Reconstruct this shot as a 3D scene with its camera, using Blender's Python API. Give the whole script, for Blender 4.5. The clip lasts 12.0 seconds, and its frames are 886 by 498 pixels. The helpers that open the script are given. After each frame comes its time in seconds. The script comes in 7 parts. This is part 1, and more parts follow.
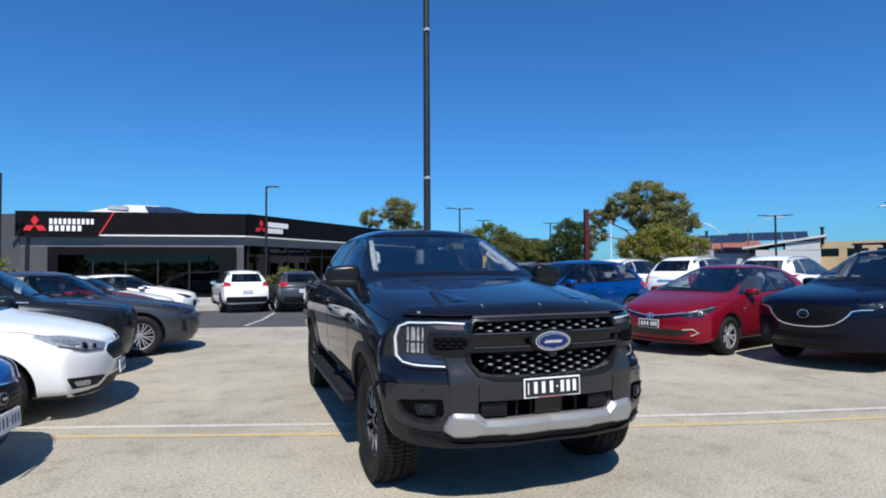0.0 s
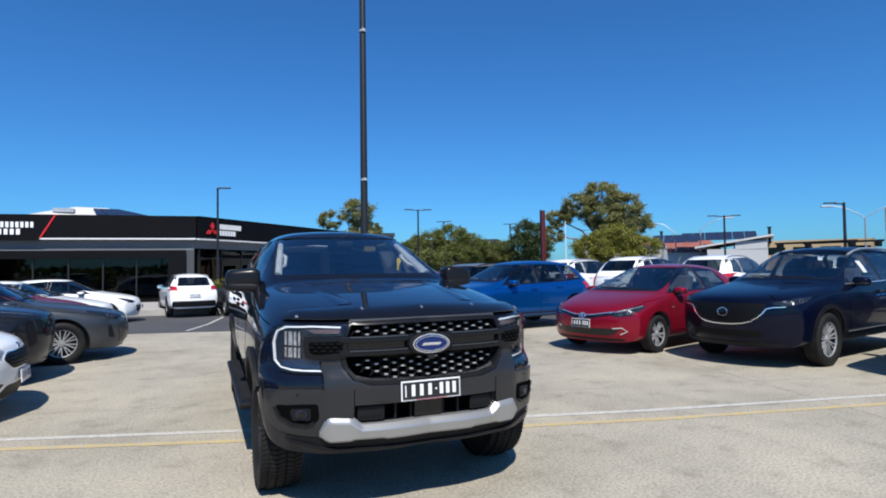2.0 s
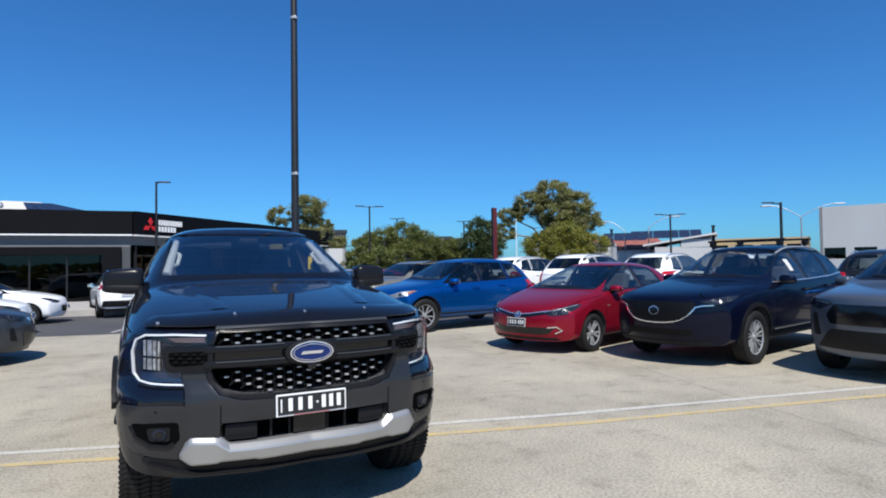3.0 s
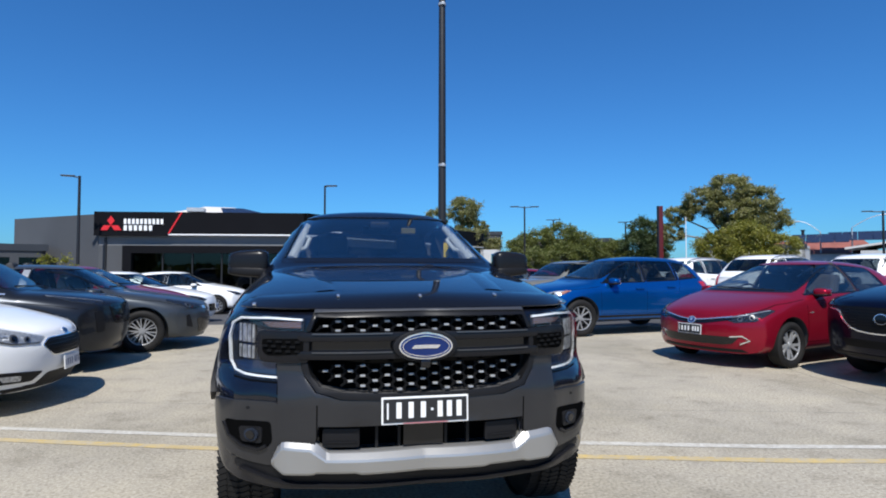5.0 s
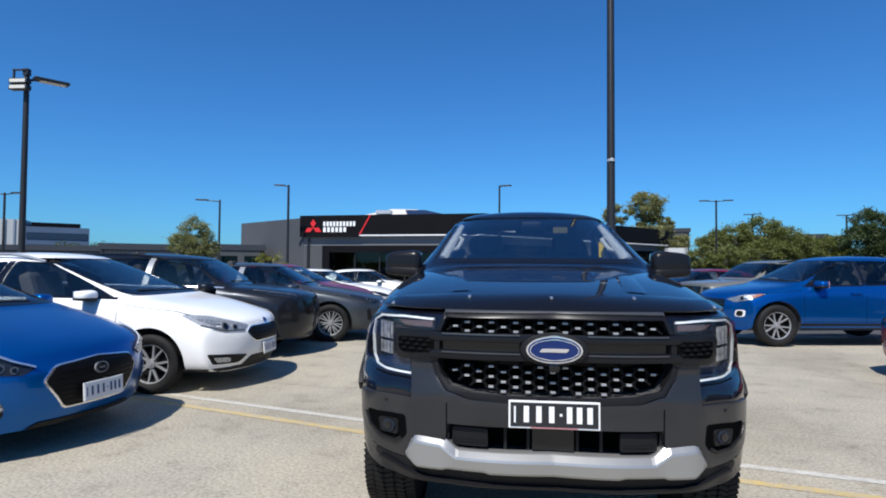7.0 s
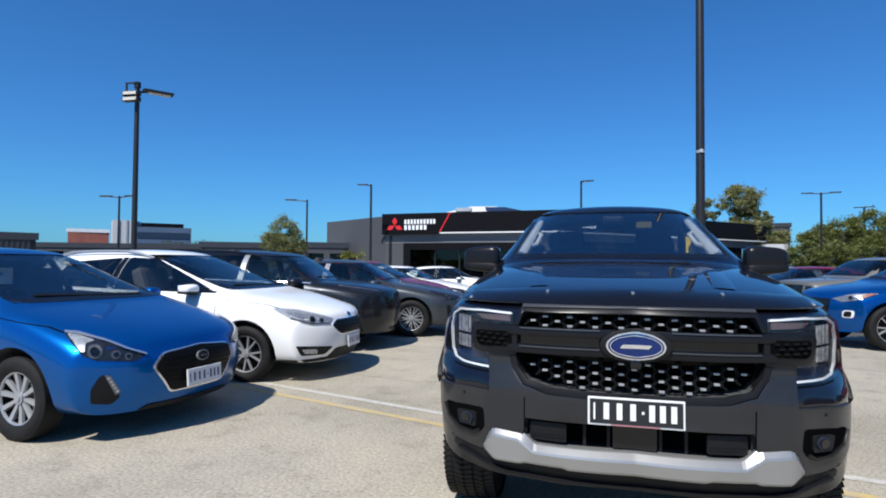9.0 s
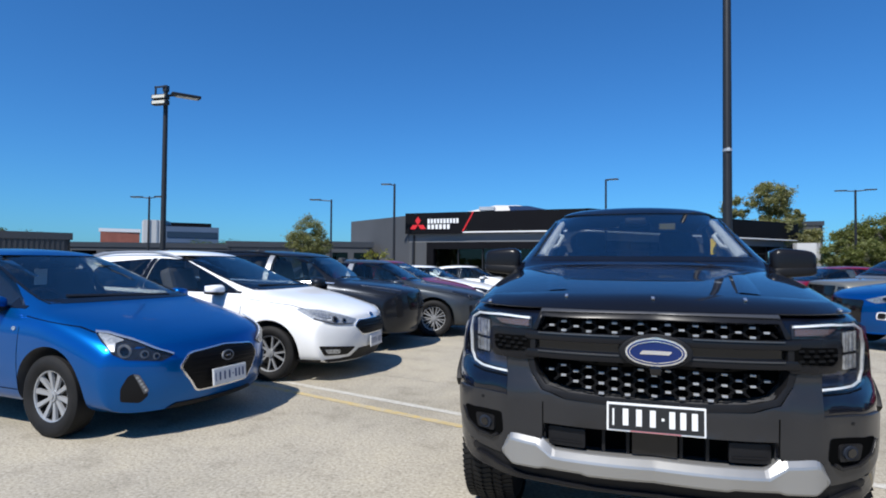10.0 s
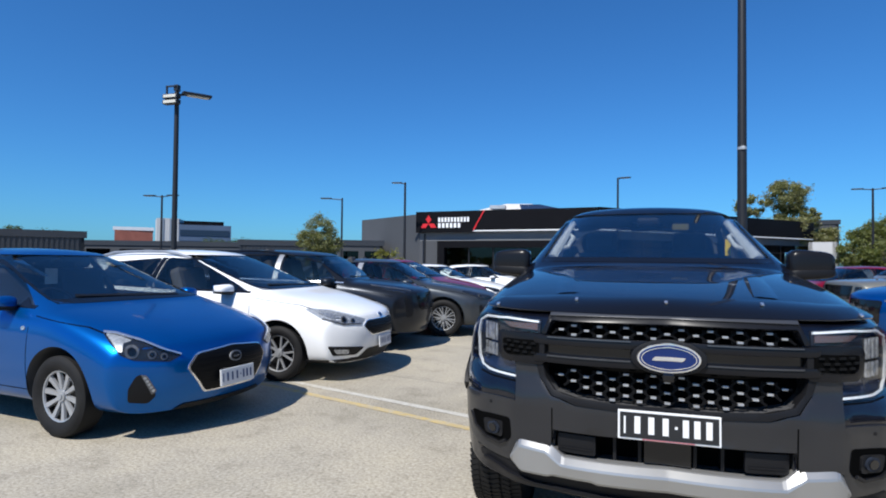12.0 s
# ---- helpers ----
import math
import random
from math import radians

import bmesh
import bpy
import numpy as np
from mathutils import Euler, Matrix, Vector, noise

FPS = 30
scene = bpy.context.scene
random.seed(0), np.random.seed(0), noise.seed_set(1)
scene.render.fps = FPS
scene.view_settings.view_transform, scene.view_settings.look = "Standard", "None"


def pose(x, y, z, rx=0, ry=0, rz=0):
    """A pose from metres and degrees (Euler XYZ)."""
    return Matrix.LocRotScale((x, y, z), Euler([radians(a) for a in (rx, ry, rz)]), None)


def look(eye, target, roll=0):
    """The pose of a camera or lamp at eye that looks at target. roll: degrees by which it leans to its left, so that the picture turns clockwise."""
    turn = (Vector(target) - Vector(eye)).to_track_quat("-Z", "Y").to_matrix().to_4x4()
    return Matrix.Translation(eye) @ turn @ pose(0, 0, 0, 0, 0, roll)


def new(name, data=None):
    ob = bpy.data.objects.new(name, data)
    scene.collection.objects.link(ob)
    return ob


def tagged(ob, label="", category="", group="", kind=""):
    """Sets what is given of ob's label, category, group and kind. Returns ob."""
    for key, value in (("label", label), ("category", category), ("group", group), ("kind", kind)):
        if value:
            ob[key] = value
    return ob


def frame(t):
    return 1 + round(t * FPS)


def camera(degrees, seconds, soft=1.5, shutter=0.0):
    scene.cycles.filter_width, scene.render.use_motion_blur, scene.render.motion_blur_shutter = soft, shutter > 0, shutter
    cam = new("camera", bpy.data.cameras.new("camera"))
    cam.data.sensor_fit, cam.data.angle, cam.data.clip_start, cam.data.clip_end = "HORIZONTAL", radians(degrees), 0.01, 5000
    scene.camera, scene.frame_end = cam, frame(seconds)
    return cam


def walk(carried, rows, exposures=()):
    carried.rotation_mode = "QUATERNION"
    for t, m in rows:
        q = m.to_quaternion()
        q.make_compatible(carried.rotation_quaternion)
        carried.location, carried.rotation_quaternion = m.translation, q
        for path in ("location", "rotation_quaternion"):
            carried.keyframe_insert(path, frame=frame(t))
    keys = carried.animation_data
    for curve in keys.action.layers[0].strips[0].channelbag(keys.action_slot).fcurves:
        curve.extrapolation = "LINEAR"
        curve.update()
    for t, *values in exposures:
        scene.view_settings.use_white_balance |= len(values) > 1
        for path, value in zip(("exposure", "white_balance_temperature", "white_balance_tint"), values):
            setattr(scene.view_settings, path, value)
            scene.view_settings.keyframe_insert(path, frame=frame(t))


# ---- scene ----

cam = camera(75.4, 12.0, soft=1.9)
PATH = [
    (0, (-1.794, -2.939, 1.416), (-1.087, -1.069, 1.481), -0.3),
    (0.5, (-1.763, -2.952, 1.412), (-1.048, -1.086, 1.478), -0.4),
    (1, (-1.661, -2.991, 1.395), (-0.932, -1.13, 1.462), -0.5),
    (1.5, (-1.473, -3.066, 1.427), (-0.717, -1.216, 1.493), -0.9),
    (2, (-1.312, -3.127, 1.421), (-0.496, -1.302, 1.489), -0.8),
    (2.5, (-1.11, -3.102, 1.393), (-0.232, -1.306, 1.453), -0.8),
    (2.7, (-0.999, -3.081, 1.433), (-0.08, -1.306, 1.49), -0.9),
    (4.3, (-0.403, -2.553, 1.409), (0.578, -0.811, 1.464), -0.7),
    (4.5, (-0.435, -2.465, 1.385), (0.433, -0.664, 1.445), -0.3),
    (5, (-0.468, -2.399, 1.306), (-0.027, -0.449, 1.378), 0.0),
    (5.5, (-0.38, -2.401, 1.303), (-0.238, -0.408, 1.376), -0.1),
    (6, (-0.27, -2.378, 1.277), (-0.283, -0.379, 1.346), -0.1),
    (6.5, (-0.263, -2.382, 1.31), (-0.356, -0.385, 1.372), 0.2),
    (7, (-0.255, -2.406, 1.319), (-0.428, -0.414, 1.384), 0.4),
    (7.5, (-0.246, -2.41, 1.31), (-0.513, -0.429, 1.371), 0.4),
    (9.5, (-0.237, -2.432, 1.305), (-0.726, -0.494, 1.357), 0.5),
    (10, (-0.216, -2.433, 1.33), (-0.743, -0.505, 1.379), 0.5),
    (10.5, (-0.219, -2.423, 1.322), (-0.763, -0.499, 1.37), 0.5),
    (11, (-0.208, -2.405, 1.322), (-0.761, -0.483, 1.369), 0.5),
    (11.5, (-0.209, -2.394, 1.334), (-0.769, -0.474, 1.38), 0.5),
    (12, (-0.214, -2.375, 1.348), (-0.778, -0.456, 1.391), 0.6),
]
walk(cam, [(t, look(eye, target, roll)) for t, eye, target, roll in PATH], exposures=[(0.0, 0.3)])

# ---- world and sun ----
SUN = Vector((-0.20, -0.73, 1.0)).normalized()
world = bpy.data.worlds.new("sky")
scene.world = world
world.use_nodes = True
sky = world.node_tree.nodes.new("ShaderNodeTexSky")
sky.sky_type = "NISHITA"
sky.sun_disc = False
sky.sun_elevation = math.asin(SUN.z)
sky.sun_rotation = math.atan2(SUN.x, SUN.y)
sky.air_density, sky.dust_density, sky.ozone_density = 1.0, 0.45, 2.2
tint = world.node_tree.nodes.new("ShaderNodeVectorMath")   # the clear, deep blue of a dry summer sky
tint.operation = "MULTIPLY"
tint.inputs[1].default_value = (0.28, 0.755, 1.28)
world.node_tree.links.new(sky.outputs[0], tint.inputs[0])
world.node_tree.links.new(tint.outputs[0], world.node_tree.nodes["Background"].inputs["Color"])
world.node_tree.nodes["Background"].inputs["Strength"].default_value = 0.084
sun = new("sun", bpy.data.lights.new("sun", "SUN"))
sun.data.energy, sun.data.angle, sun.data.color = 4.7, radians(0.55), (1.0, 0.96, 0.9)
sun.matrix_world = look((0, 0, 30), Vector((0, 0, 30)) - SUN)


# ---- materials ----
def material(name, color, rough=0.5, metal=0.0, coat=0.0, spec=0.5, vary=0.0, scale=4.0, fine=0.0, fine_scale=60.0, bump=0.0,
             bump_scale=80.0, dirt=None, dirt_scale=1.2, dirt_amount=0.0, emit=0.0, island=0.0):
    """A Principled surface with broad and fine variation of its colour, relief and patches of dirt."""
    m = bpy.data.materials.new(name)
    m.use_nodes = True
    nt = m.node_tree
    b = nt.nodes["Principled BSDF"]
    b.inputs["Roughness"].default_value, b.inputs["Metallic"].default_value = rough, metal
    b.inputs["Coat Weight"].default_value, b.inputs["Coat Roughness"].default_value = coat, 0.02
    b.inputs["Specular IOR Level"].default_value = spec
    b.inputs["Base Color"].default_value = (*color, 1)
    add, link = nt.nodes.new, nt.links.new
    if emit:
        b.inputs["Emission Color"].default_value, b.inputs["Emission Strength"].default_value = (*color, 1), emit
    if not (vary or fine or bump or dirt_amount or island):
        return m
    where = add("ShaderNodeTexCoord").outputs["Object"]
    value = None

    def noise_at(s, detail=4.0):
        n = add("ShaderNodeTexNoise")
        n.inputs["Scale"].default_value, n.inputs["Detail"].default_value = s, detail
        link(where, n.inputs["Vector"])
        return n.outputs["Fac"]

    def stretched(fac, lo, hi):
        r = add("ShaderNodeMapRange")
        r.inputs["From Min"].default_value, r.inputs["From Max"].default_value = 0.3, 0.7
        r.inputs["To Min"].default_value, r.inputs["To Max"].default_value = lo, hi
        link(fac, r.inputs["Value"])
        return r.outputs["Result"]

    def times(a, c):
        if a is None:
            return c
        n = add("ShaderNodeMath")
        n.operation = "MULTIPLY"
        link(a, n.inputs[0]), link(c, n.inputs[1])
        return n.outputs[0]

    if vary:
        value = times(value, stretched(noise_at(scale), 1 - vary, 1 + vary))
    if fine:
        value = times(value, stretched(noise_at(fine_scale, 6.0), 1 - fine, 1 + fine))
    if island:
        g = add("ShaderNodeNewGeometry")
        r = add("ShaderNodeMapRange")
        r.inputs["To Min"].default_value, r.inputs["To Max"].default_value = 1 - island, 1 + island
        link(g.outputs["Random Per Island"], r.inputs["Value"])
        value = times(value, r.outputs["Result"])
    out = None
    if value is not None:
        mul = add("ShaderNodeVectorMath")
        mul.operation = "SCALE"
        mul.inputs[0].default_value = color
        link(value, mul.inputs["Scale"])
        out = mul.outputs[0]
    if dirt_amount:
        mix = add("ShaderNodeMix")
        mix.data_type = "RGBA"
        mix.inputs[6].default_value, mix.inputs[7].default_value = (*color, 1), (*dirt, 1)
        if out is not None:
            link(out, mix.inputs[6])
        link(stretched(noise_at(dirt_scale, 8.0), 0.0, dirt_amount), mix.inputs[0])
        out = mix.outputs[2]
    if out is not None:
        link(out, b.inputs["Base Color"])
    if bump:
        n = add("ShaderNodeBump")
        n.inputs["Strength"].default_value, n.inputs["Distance"].default_value = bump, 0.01
        link(noise_at(bump_scale, 6.0), n.inputs["Height"])
        link(n.outputs["Normal"], b.inputs["Normal"])
    return m


def glass(name, tint, gloss=1.0):
    """A thin tinted pane: clear by its tint, with the mirror of its surface by Fresnel."""
    m = bpy.data.materials.new(name)
    m.use_nodes = True
    nt = m.node_tree
    nt.nodes.remove(nt.nodes["Principled BSDF"])
    clear, shine, mix, face, power, base = (nt.nodes.new(k) for k in ("ShaderNodeBsdfTransparent", "ShaderNodeBsdfGlossy", "ShaderNodeMixShader", "ShaderNodeLayerWeight", "ShaderNodeMath", "ShaderNodeMath"))
    clear.inputs["Color"].default_value = (*tint, 1)
    shine.inputs["Color"].default_value = (gloss, gloss, gloss, 1)
    shine.inputs["Roughness"].default_value = 0.01
    face.inputs["Blend"].default_value = 0.5
    power.operation, base.operation = "POWER", "MULTIPLY_ADD"
    power.inputs[1].default_value = 3.3
    base.inputs[1].default_value, base.inputs[2].default_value = 0.90, 0.05
    nt.links.new(face.outputs["Facing"], power.inputs[0])
    nt.links.new(power.outputs[0], base.inputs[0])
    nt.links.new(base.outputs[0], mix.inputs[0])
    nt.links.new(clear.outputs[0], mix.inputs[1])
    nt.links.new(shine.outputs[0], mix.inputs[2])
    nt.links.new(mix.outputs[0], nt.nodes["Material Output"].inputs["Surface"])
    return m


def paint(name, color, metal=0.0, rough=0.35):
    deep = max(color) - min(color) > 0.15
    return material(name, color, rough, metal, coat=0.5 if deep else 0.8 if max(color) > 0.1 else 0.4, spec=0.05, vary=0.04, scale=3.0, dirt=(0.3, 0.28, 0.25), dirt_scale=2.5, dirt_amount=0.004 if deep else 0.02 if max(color) > 0.1 else 0.008)


def leaves(name, color, spread=0.5):
    """Leaves that also let light through."""
    m = material(name, color, 0.5, island=spread, vary=0.2, scale=0.8)
    nt = m.node_tree
    b = nt.nodes["Principled BSDF"]
    through_leaf, mix = nt.nodes.new("ShaderNodeBsdfTranslucent"), nt.nodes.new("ShaderNodeMixShader")
    through_leaf.inputs["Color"].default_value = (color[0] * 1.5, color[1] * 1.6, color[2] * 0.9, 1)
    mix.inputs[0].default_value = 0.4
    nt.links.new(b.outputs[0], mix.inputs[1])
    nt.links.new(through_leaf.outputs[0], mix.inputs[2])
    nt.links.new(mix.outputs[0], nt.nodes["Material Output"].inputs["Surface"])
    return m


M_ASPHALT = material("asphalt", (0.064, 0.064, 0.066), 0.9, vary=0.15, scale=0.35, fine=0.25, fine_scale=90, bump=0.5, bump_scale=120)


def concrete_material():
    """Exposed-aggregate concrete: pale paste with dark and light stones, broad wear and tyre-dark patches."""
    m = bpy.data.materials.new("aggregate concrete")
    m.use_nodes = True
    nt = m.node_tree
    b, add, link = nt.nodes["Principled BSDF"], nt.nodes.new, nt.links.new
    b.inputs["Roughness"].default_value, b.inputs["Specular IOR Level"].default_value = 0.9, 0.3
    where = add("ShaderNodeTexCoord").outputs["Object"]

    def tex(scale, detail, rough=0.5):
        n = add("ShaderNodeTexNoise")
        n.inputs["Scale"].default_value, n.inputs["Detail"].default_value, n.inputs["Roughness"].default_value = scale, detail, rough
        link(where, n.inputs["Vector"])
        return n.outputs["Fac"]

    def ramp(fac, *stops):
        r = add("ShaderNodeValToRGB")
        while len(r.color_ramp.elements) < len(stops):
            r.color_ramp.elements.new(0.5)
        for e, (p, v) in zip(r.color_ramp.elements, stops):
            e.position, e.color = p, (*v, 1) if isinstance(v, tuple) else (v, v, v, 1)
        link(fac, r.inputs[0])
        return r.outputs[0]

    def blend(kind, x, y, fac=1.0):
        n = add("ShaderNodeMix")
        n.data_type, n.blend_type = "RGBA", kind
        n.inputs[0].default_value = fac
        link(x, n.inputs[6]), link(y, n.inputs[7])
        return n.outputs[2]
    stones = ramp(tex(46, 3.0, 0.65), (0.30, (0.215, 0.195, 0.155)), (0.44, (0.355, 0.320, 0.255)), (0.56, (0.425, 0.387, 0.312)), (0.72, (0.515, 0.475, 0.395)))
    grit = ramp(tex(150, 2.0), (0.32, 0.80), (0.55, 1.0), (0.75, 1.10))
    wear = ramp(tex(0.55, 6.0, 0.6), (0.30, (0.74, 0.74, 0.72)), (0.50, (0.96, 0.96, 0.96)), (0.70, (1.12, 1.11, 1.08)))
    blot = ramp(tex(2.6, 7.0, 0.68), (0.30, (0.72, 0.71, 0.68)), (0.46, (1.0, 1.0, 1.0)), (0.74, (1.10, 1.09, 1.05)))
    out = blend("MULTIPLY", blend("MULTIPLY", blend("MULTIPLY", stones, grit), wear), blot)
    link(out, b.inputs["Base Color"])
    n = add("ShaderNodeBump")
    n.inputs["Strength"].default_value, n.inputs["Distance"].default_value = 0.5, 0.008
    link(tex(60, 5.0, 0.6), n.inputs["Height"])
    link(n.outputs["Normal"], b.inputs["Normal"])
    return m


M_CONCRETE = concrete_material()
M_JOINT = material("joint", (0.26, 0.24, 0.20), 0.95, vary=0.2, scale=3)
M_WHITE_LINE = material("worn white line", (0.55, 0.54, 0.49), 0.8, vary=0.1, fine=0.15, dirt=(0.38, 0.345, 0.285), dirt_scale=22, dirt_amount=0.9)
M_YELLOW_LINE = material("worn yellow line", (0.52, 0.375, 0.125), 0.8, vary=0.12, fine=0.15, dirt=(0.40, 0.36, 0.28), dirt_scale=14, dirt_amount=0.95)
M_KERB = material("kerb concrete", (0.36, 0.34, 0.315), 0.9, vary=0.1, fine=0.15, bump=0.3)
M_WALL = material("grey render", (0.056, 0.060, 0.067), 0.75, vary=0.06, scale=0.7, fine=0.05, bump=0.1)
M_WALL_LIGHT = material("light grey band", (0.145, 0.15, 0.158), 0.7, vary=0.05, scale=0.7, fine=0.05)
M_BLACK_PANEL = material("black panel", (0.007, 0.007, 0.0085), 0.5, spec=0.06, vary=0.1, scale=0.6)
M_WHITE_TRIM = material("white trim", (0.75, 0.75, 0.75), 0.5, vary=0.03)
M_RED_SIGN = material("red sign face", (0.62, 0.02, 0.025), 0.4, vary=0.04)
M_WHITE_SIGN = material("white sign face", (0.82, 0.82, 0.82), 0.4, vary=0.02)
M_DARK_FRAME = material("dark window frame", (0.02, 0.02, 0.022), 0.45, metal=0.3)
M_POLE = material("dark painted steel", (0.010, 0.0105, 0.013), 0.5, vary=0.15, scale=6, bump=0.05)
M_GALV = material("galvanised steel", (0.42, 0.44, 0.46), 0.5, metal=0.6, vary=0.1)
M_LAMP_GLASS = material("lamp lens", (0.6, 0.58, 0.5), 0.25)
M_CORRUGATED = material("charcoal steel sheet", (0.036, 0.040, 0.047), 0.5, vary=0.08, scale=0.8, island=0.08)
M_ROOF_WHITE = material("white steel roof", (0.60, 0.58, 0.55), 0.55, vary=0.05, scale=0.6)
M_ROOF_RED = material("red tile roof", (0.26, 0.09, 0.07), 0.8, vary=0.15, scale=1.5)
M_BRICK = material("red brick wall", (0.30, 0.10, 0.07), 0.85, vary=0.12, scale=2, fine=0.12)
M_TAN = material("tan render", (0.44, 0.33, 0.19), 0.85, vary=0.08, scale=0.5)
M_PALE = material("pale grey cladding", (0.50, 0.50, 0.49), 0.7, vary=0.04, scale=0.4)
M_OFFICE = material("blue grey office cladding", (0.09, 0.13, 0.2), 0.4, vary=0.1, scale=0.3)
M_SOLAR = material("solar panel", (0.02, 0.03, 0.06), 0.12, vary=0.1)
M_BARK = material("grey bark", (0.20, 0.165, 0.13), 0.9, vary=0.25, scale=5, bump=0.6, bump_scale=20)
M_GUM = leaves("olive gum leaves", (0.235, 0.228, 0.108))
M_GREEN = leaves("green leaves", (0.155, 0.17, 0.055))
M_DROOP = leaves("dull olive leaves", (0.20, 0.205, 0.095))
M_DARK_LEAF = leaves("dark green leaves", (0.075, 0.105, 0.045), 0.4)
M_YELLOW_LEAF = leaves("yellow green leaves", (0.235, 0.225, 0.05))
M_GLASS_BUILDING = glass("dark showroom glass", (0.13, 0.13, 0.135), 0.55)
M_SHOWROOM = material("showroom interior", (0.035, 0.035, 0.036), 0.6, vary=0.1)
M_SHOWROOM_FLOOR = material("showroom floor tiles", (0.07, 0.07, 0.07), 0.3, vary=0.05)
M_MIRROR = material("mirror", (0.9, 0.9, 0.9), 0.02, metal=1.0)

# ---- general mesh helpers ----
def part(name, bm, mat, parent=None, label="", smooth=False):
    """Links a bmesh (or a ready mesh) as one mesh object, under its thing or part."""
    if isinstance(bm, bpy.types.Mesh):
        me = bm
    else:
        me = bpy.data.meshes.new(name)
        bm.normal_update()
        bm.to_mesh(me)
        bm.free()
    if mat is not None and not me.materials:
        me.materials.append(mat)
    if smooth:
        me.polygons.foreach_set("use_smooth", [True] * len(me.polygons))
    ob = new(name, me)
    if parent is not None:
        ob.parent = parent
    if label:
        ob["label"] = label
    return ob


def add_box(bm, cx, cy, cz, sx, sy, sz, bevel=0.0, m=None):
    """A box by its centre and full size, with bevelled edges."""
    made = bmesh.ops.create_cube(bm, size=1.0, matrix=Matrix.LocRotScale((cx, cy, cz), None, (sx, sy, sz)))
    verts = made["verts"]
    if bevel:
        edges = list({e for v in verts for e in v.link_edges})
        out = bmesh.ops.bevel(bm, geom=edges, offset=bevel, segments=2, affect="EDGES", profile=0.6)
        verts = list({v for f in out["faces"] for v in f.verts} | {v for v in verts if v.is_valid})
    if m is not None:
        bmesh.ops.transform(bm, matrix=m, verts=verts)
    return verts


def boxes(*rows, bevel=0.0):
    bm = bmesh.new()
    for r in rows:
        add_box(bm, *r, bevel=bevel)
    return bm


def add_tube(bm, a, b, ra, rb=None, sides=12, caps=True):
    a, b = Vector(a), Vector(b)
    rb = ra if rb is None else rb
    turn = (b - a).to_track_quat("Z", "Y").to_matrix().to_4x4()
    m = Matrix.Translation((a + b) / 2) @ turn
    return bmesh.ops.create_cone(bm, cap_ends=caps, segments=sides, radius1=ra, radius2=rb, depth=(b - a).length, matrix=m)["verts"]


def add_path(bm, pts, r, sides=8, closed=False):
    """One tube swept along a line of points."""
    pts = [Vector(p) for p in pts]
    n = len(pts)
    rings = []
    side = None
    for i, p in enumerate(pts):
        a, b = (pts[i - 1], pts[(i + 1) % n]) if closed else (pts[max(0, i - 1)], pts[min(n - 1, i + 1)])
        t = (b - a).normalized()
        if side is None:
            side = t.orthogonal().normalized()
        side = (side - t * side.dot(t)).normalized()
        up = t.cross(side)
        rings.append([bm.verts.new(p + (side * math.cos(2 * math.pi * k / sides) + up * math.sin(2 * math.pi * k / sides)) * r) for k in range(sides)])
    for i in range(n if closed else n - 1):
        p, q = rings[i], rings[(i + 1) % n]
        for k in range(sides):
            bm.faces.new((p[k], p[(k + 1) % sides], q[(k + 1) % sides], q[k]))
    if not closed:
        bm.faces.new(rings[0][::-1]), bm.faces.new(rings[-1])
    bmesh.ops.recalc_face_normals(bm, faces=bm.faces)


def wall_box(p0, p1, z0, z1, thick, proud=0.0):
    """A box that runs from p0 to p1 on the plan; it reaches thick to the left of that way, and proud to the right."""
    p0, p1 = Vector((*p0, 0)), Vector((*p1, 0))
    d = (p1 - p0).normalized()
    n = Vector((-d.y, d.x, 0))
    bm = bmesh.new()
    low = [bm.verts.new(p + Vector((0, 0, z0))) for p in (p0 - n * proud, p1 - n * proud, p1 + n * thick, p0 + n * thick)]
    top = [bm.verts.new(v.co + Vector((0, 0, z1 - z0))) for v in low]
    bm.faces.new(low[::-1]), bm.faces.new(top)
    for i in range(4):
        bm.faces.new((low[i], low[(i + 1) % 4], top[(i + 1) % 4], top[i]))
    return bm


def prism(points, z0, z1):
    bm = bmesh.new()
    low = [bm.verts.new((x, y, z0)) for x, y in points]
    top = [bm.verts.new((x, y, z1)) for x, y in points]
    n = len(points)
    bm.faces.new(low[::-1]), bm.faces.new(top)
    for i in range(n):
        bm.faces.new((low[i], low[(i + 1) % n], top[(i + 1) % n], top[i]))
    bmesh.ops.recalc_face_normals(bm, faces=bm.faces)
    return bm


# ---- ground ----
GRID = radians(-16.0)                       # the way of the painted lines
ALONG, ACROSS = Vector((math.cos(GRID), math.sin(GRID))), Vector((-math.sin(GRID), math.cos(GRID)))


def grid_point(a, c):
    p = Vector((0, 2.13)) + ALONG * a + ACROSS * c
    return (p.x, p.y)


def strip(name, a0, a1, c0, c1, z, mat, label, category):
    ob = part(name, prism([grid_point(a0, c0), grid_point(a1, c0), grid_point(a1, c1), grid_point(a0, c1)], 0.0, z), mat)
    return tagged(ob, label, category, kind="structure")


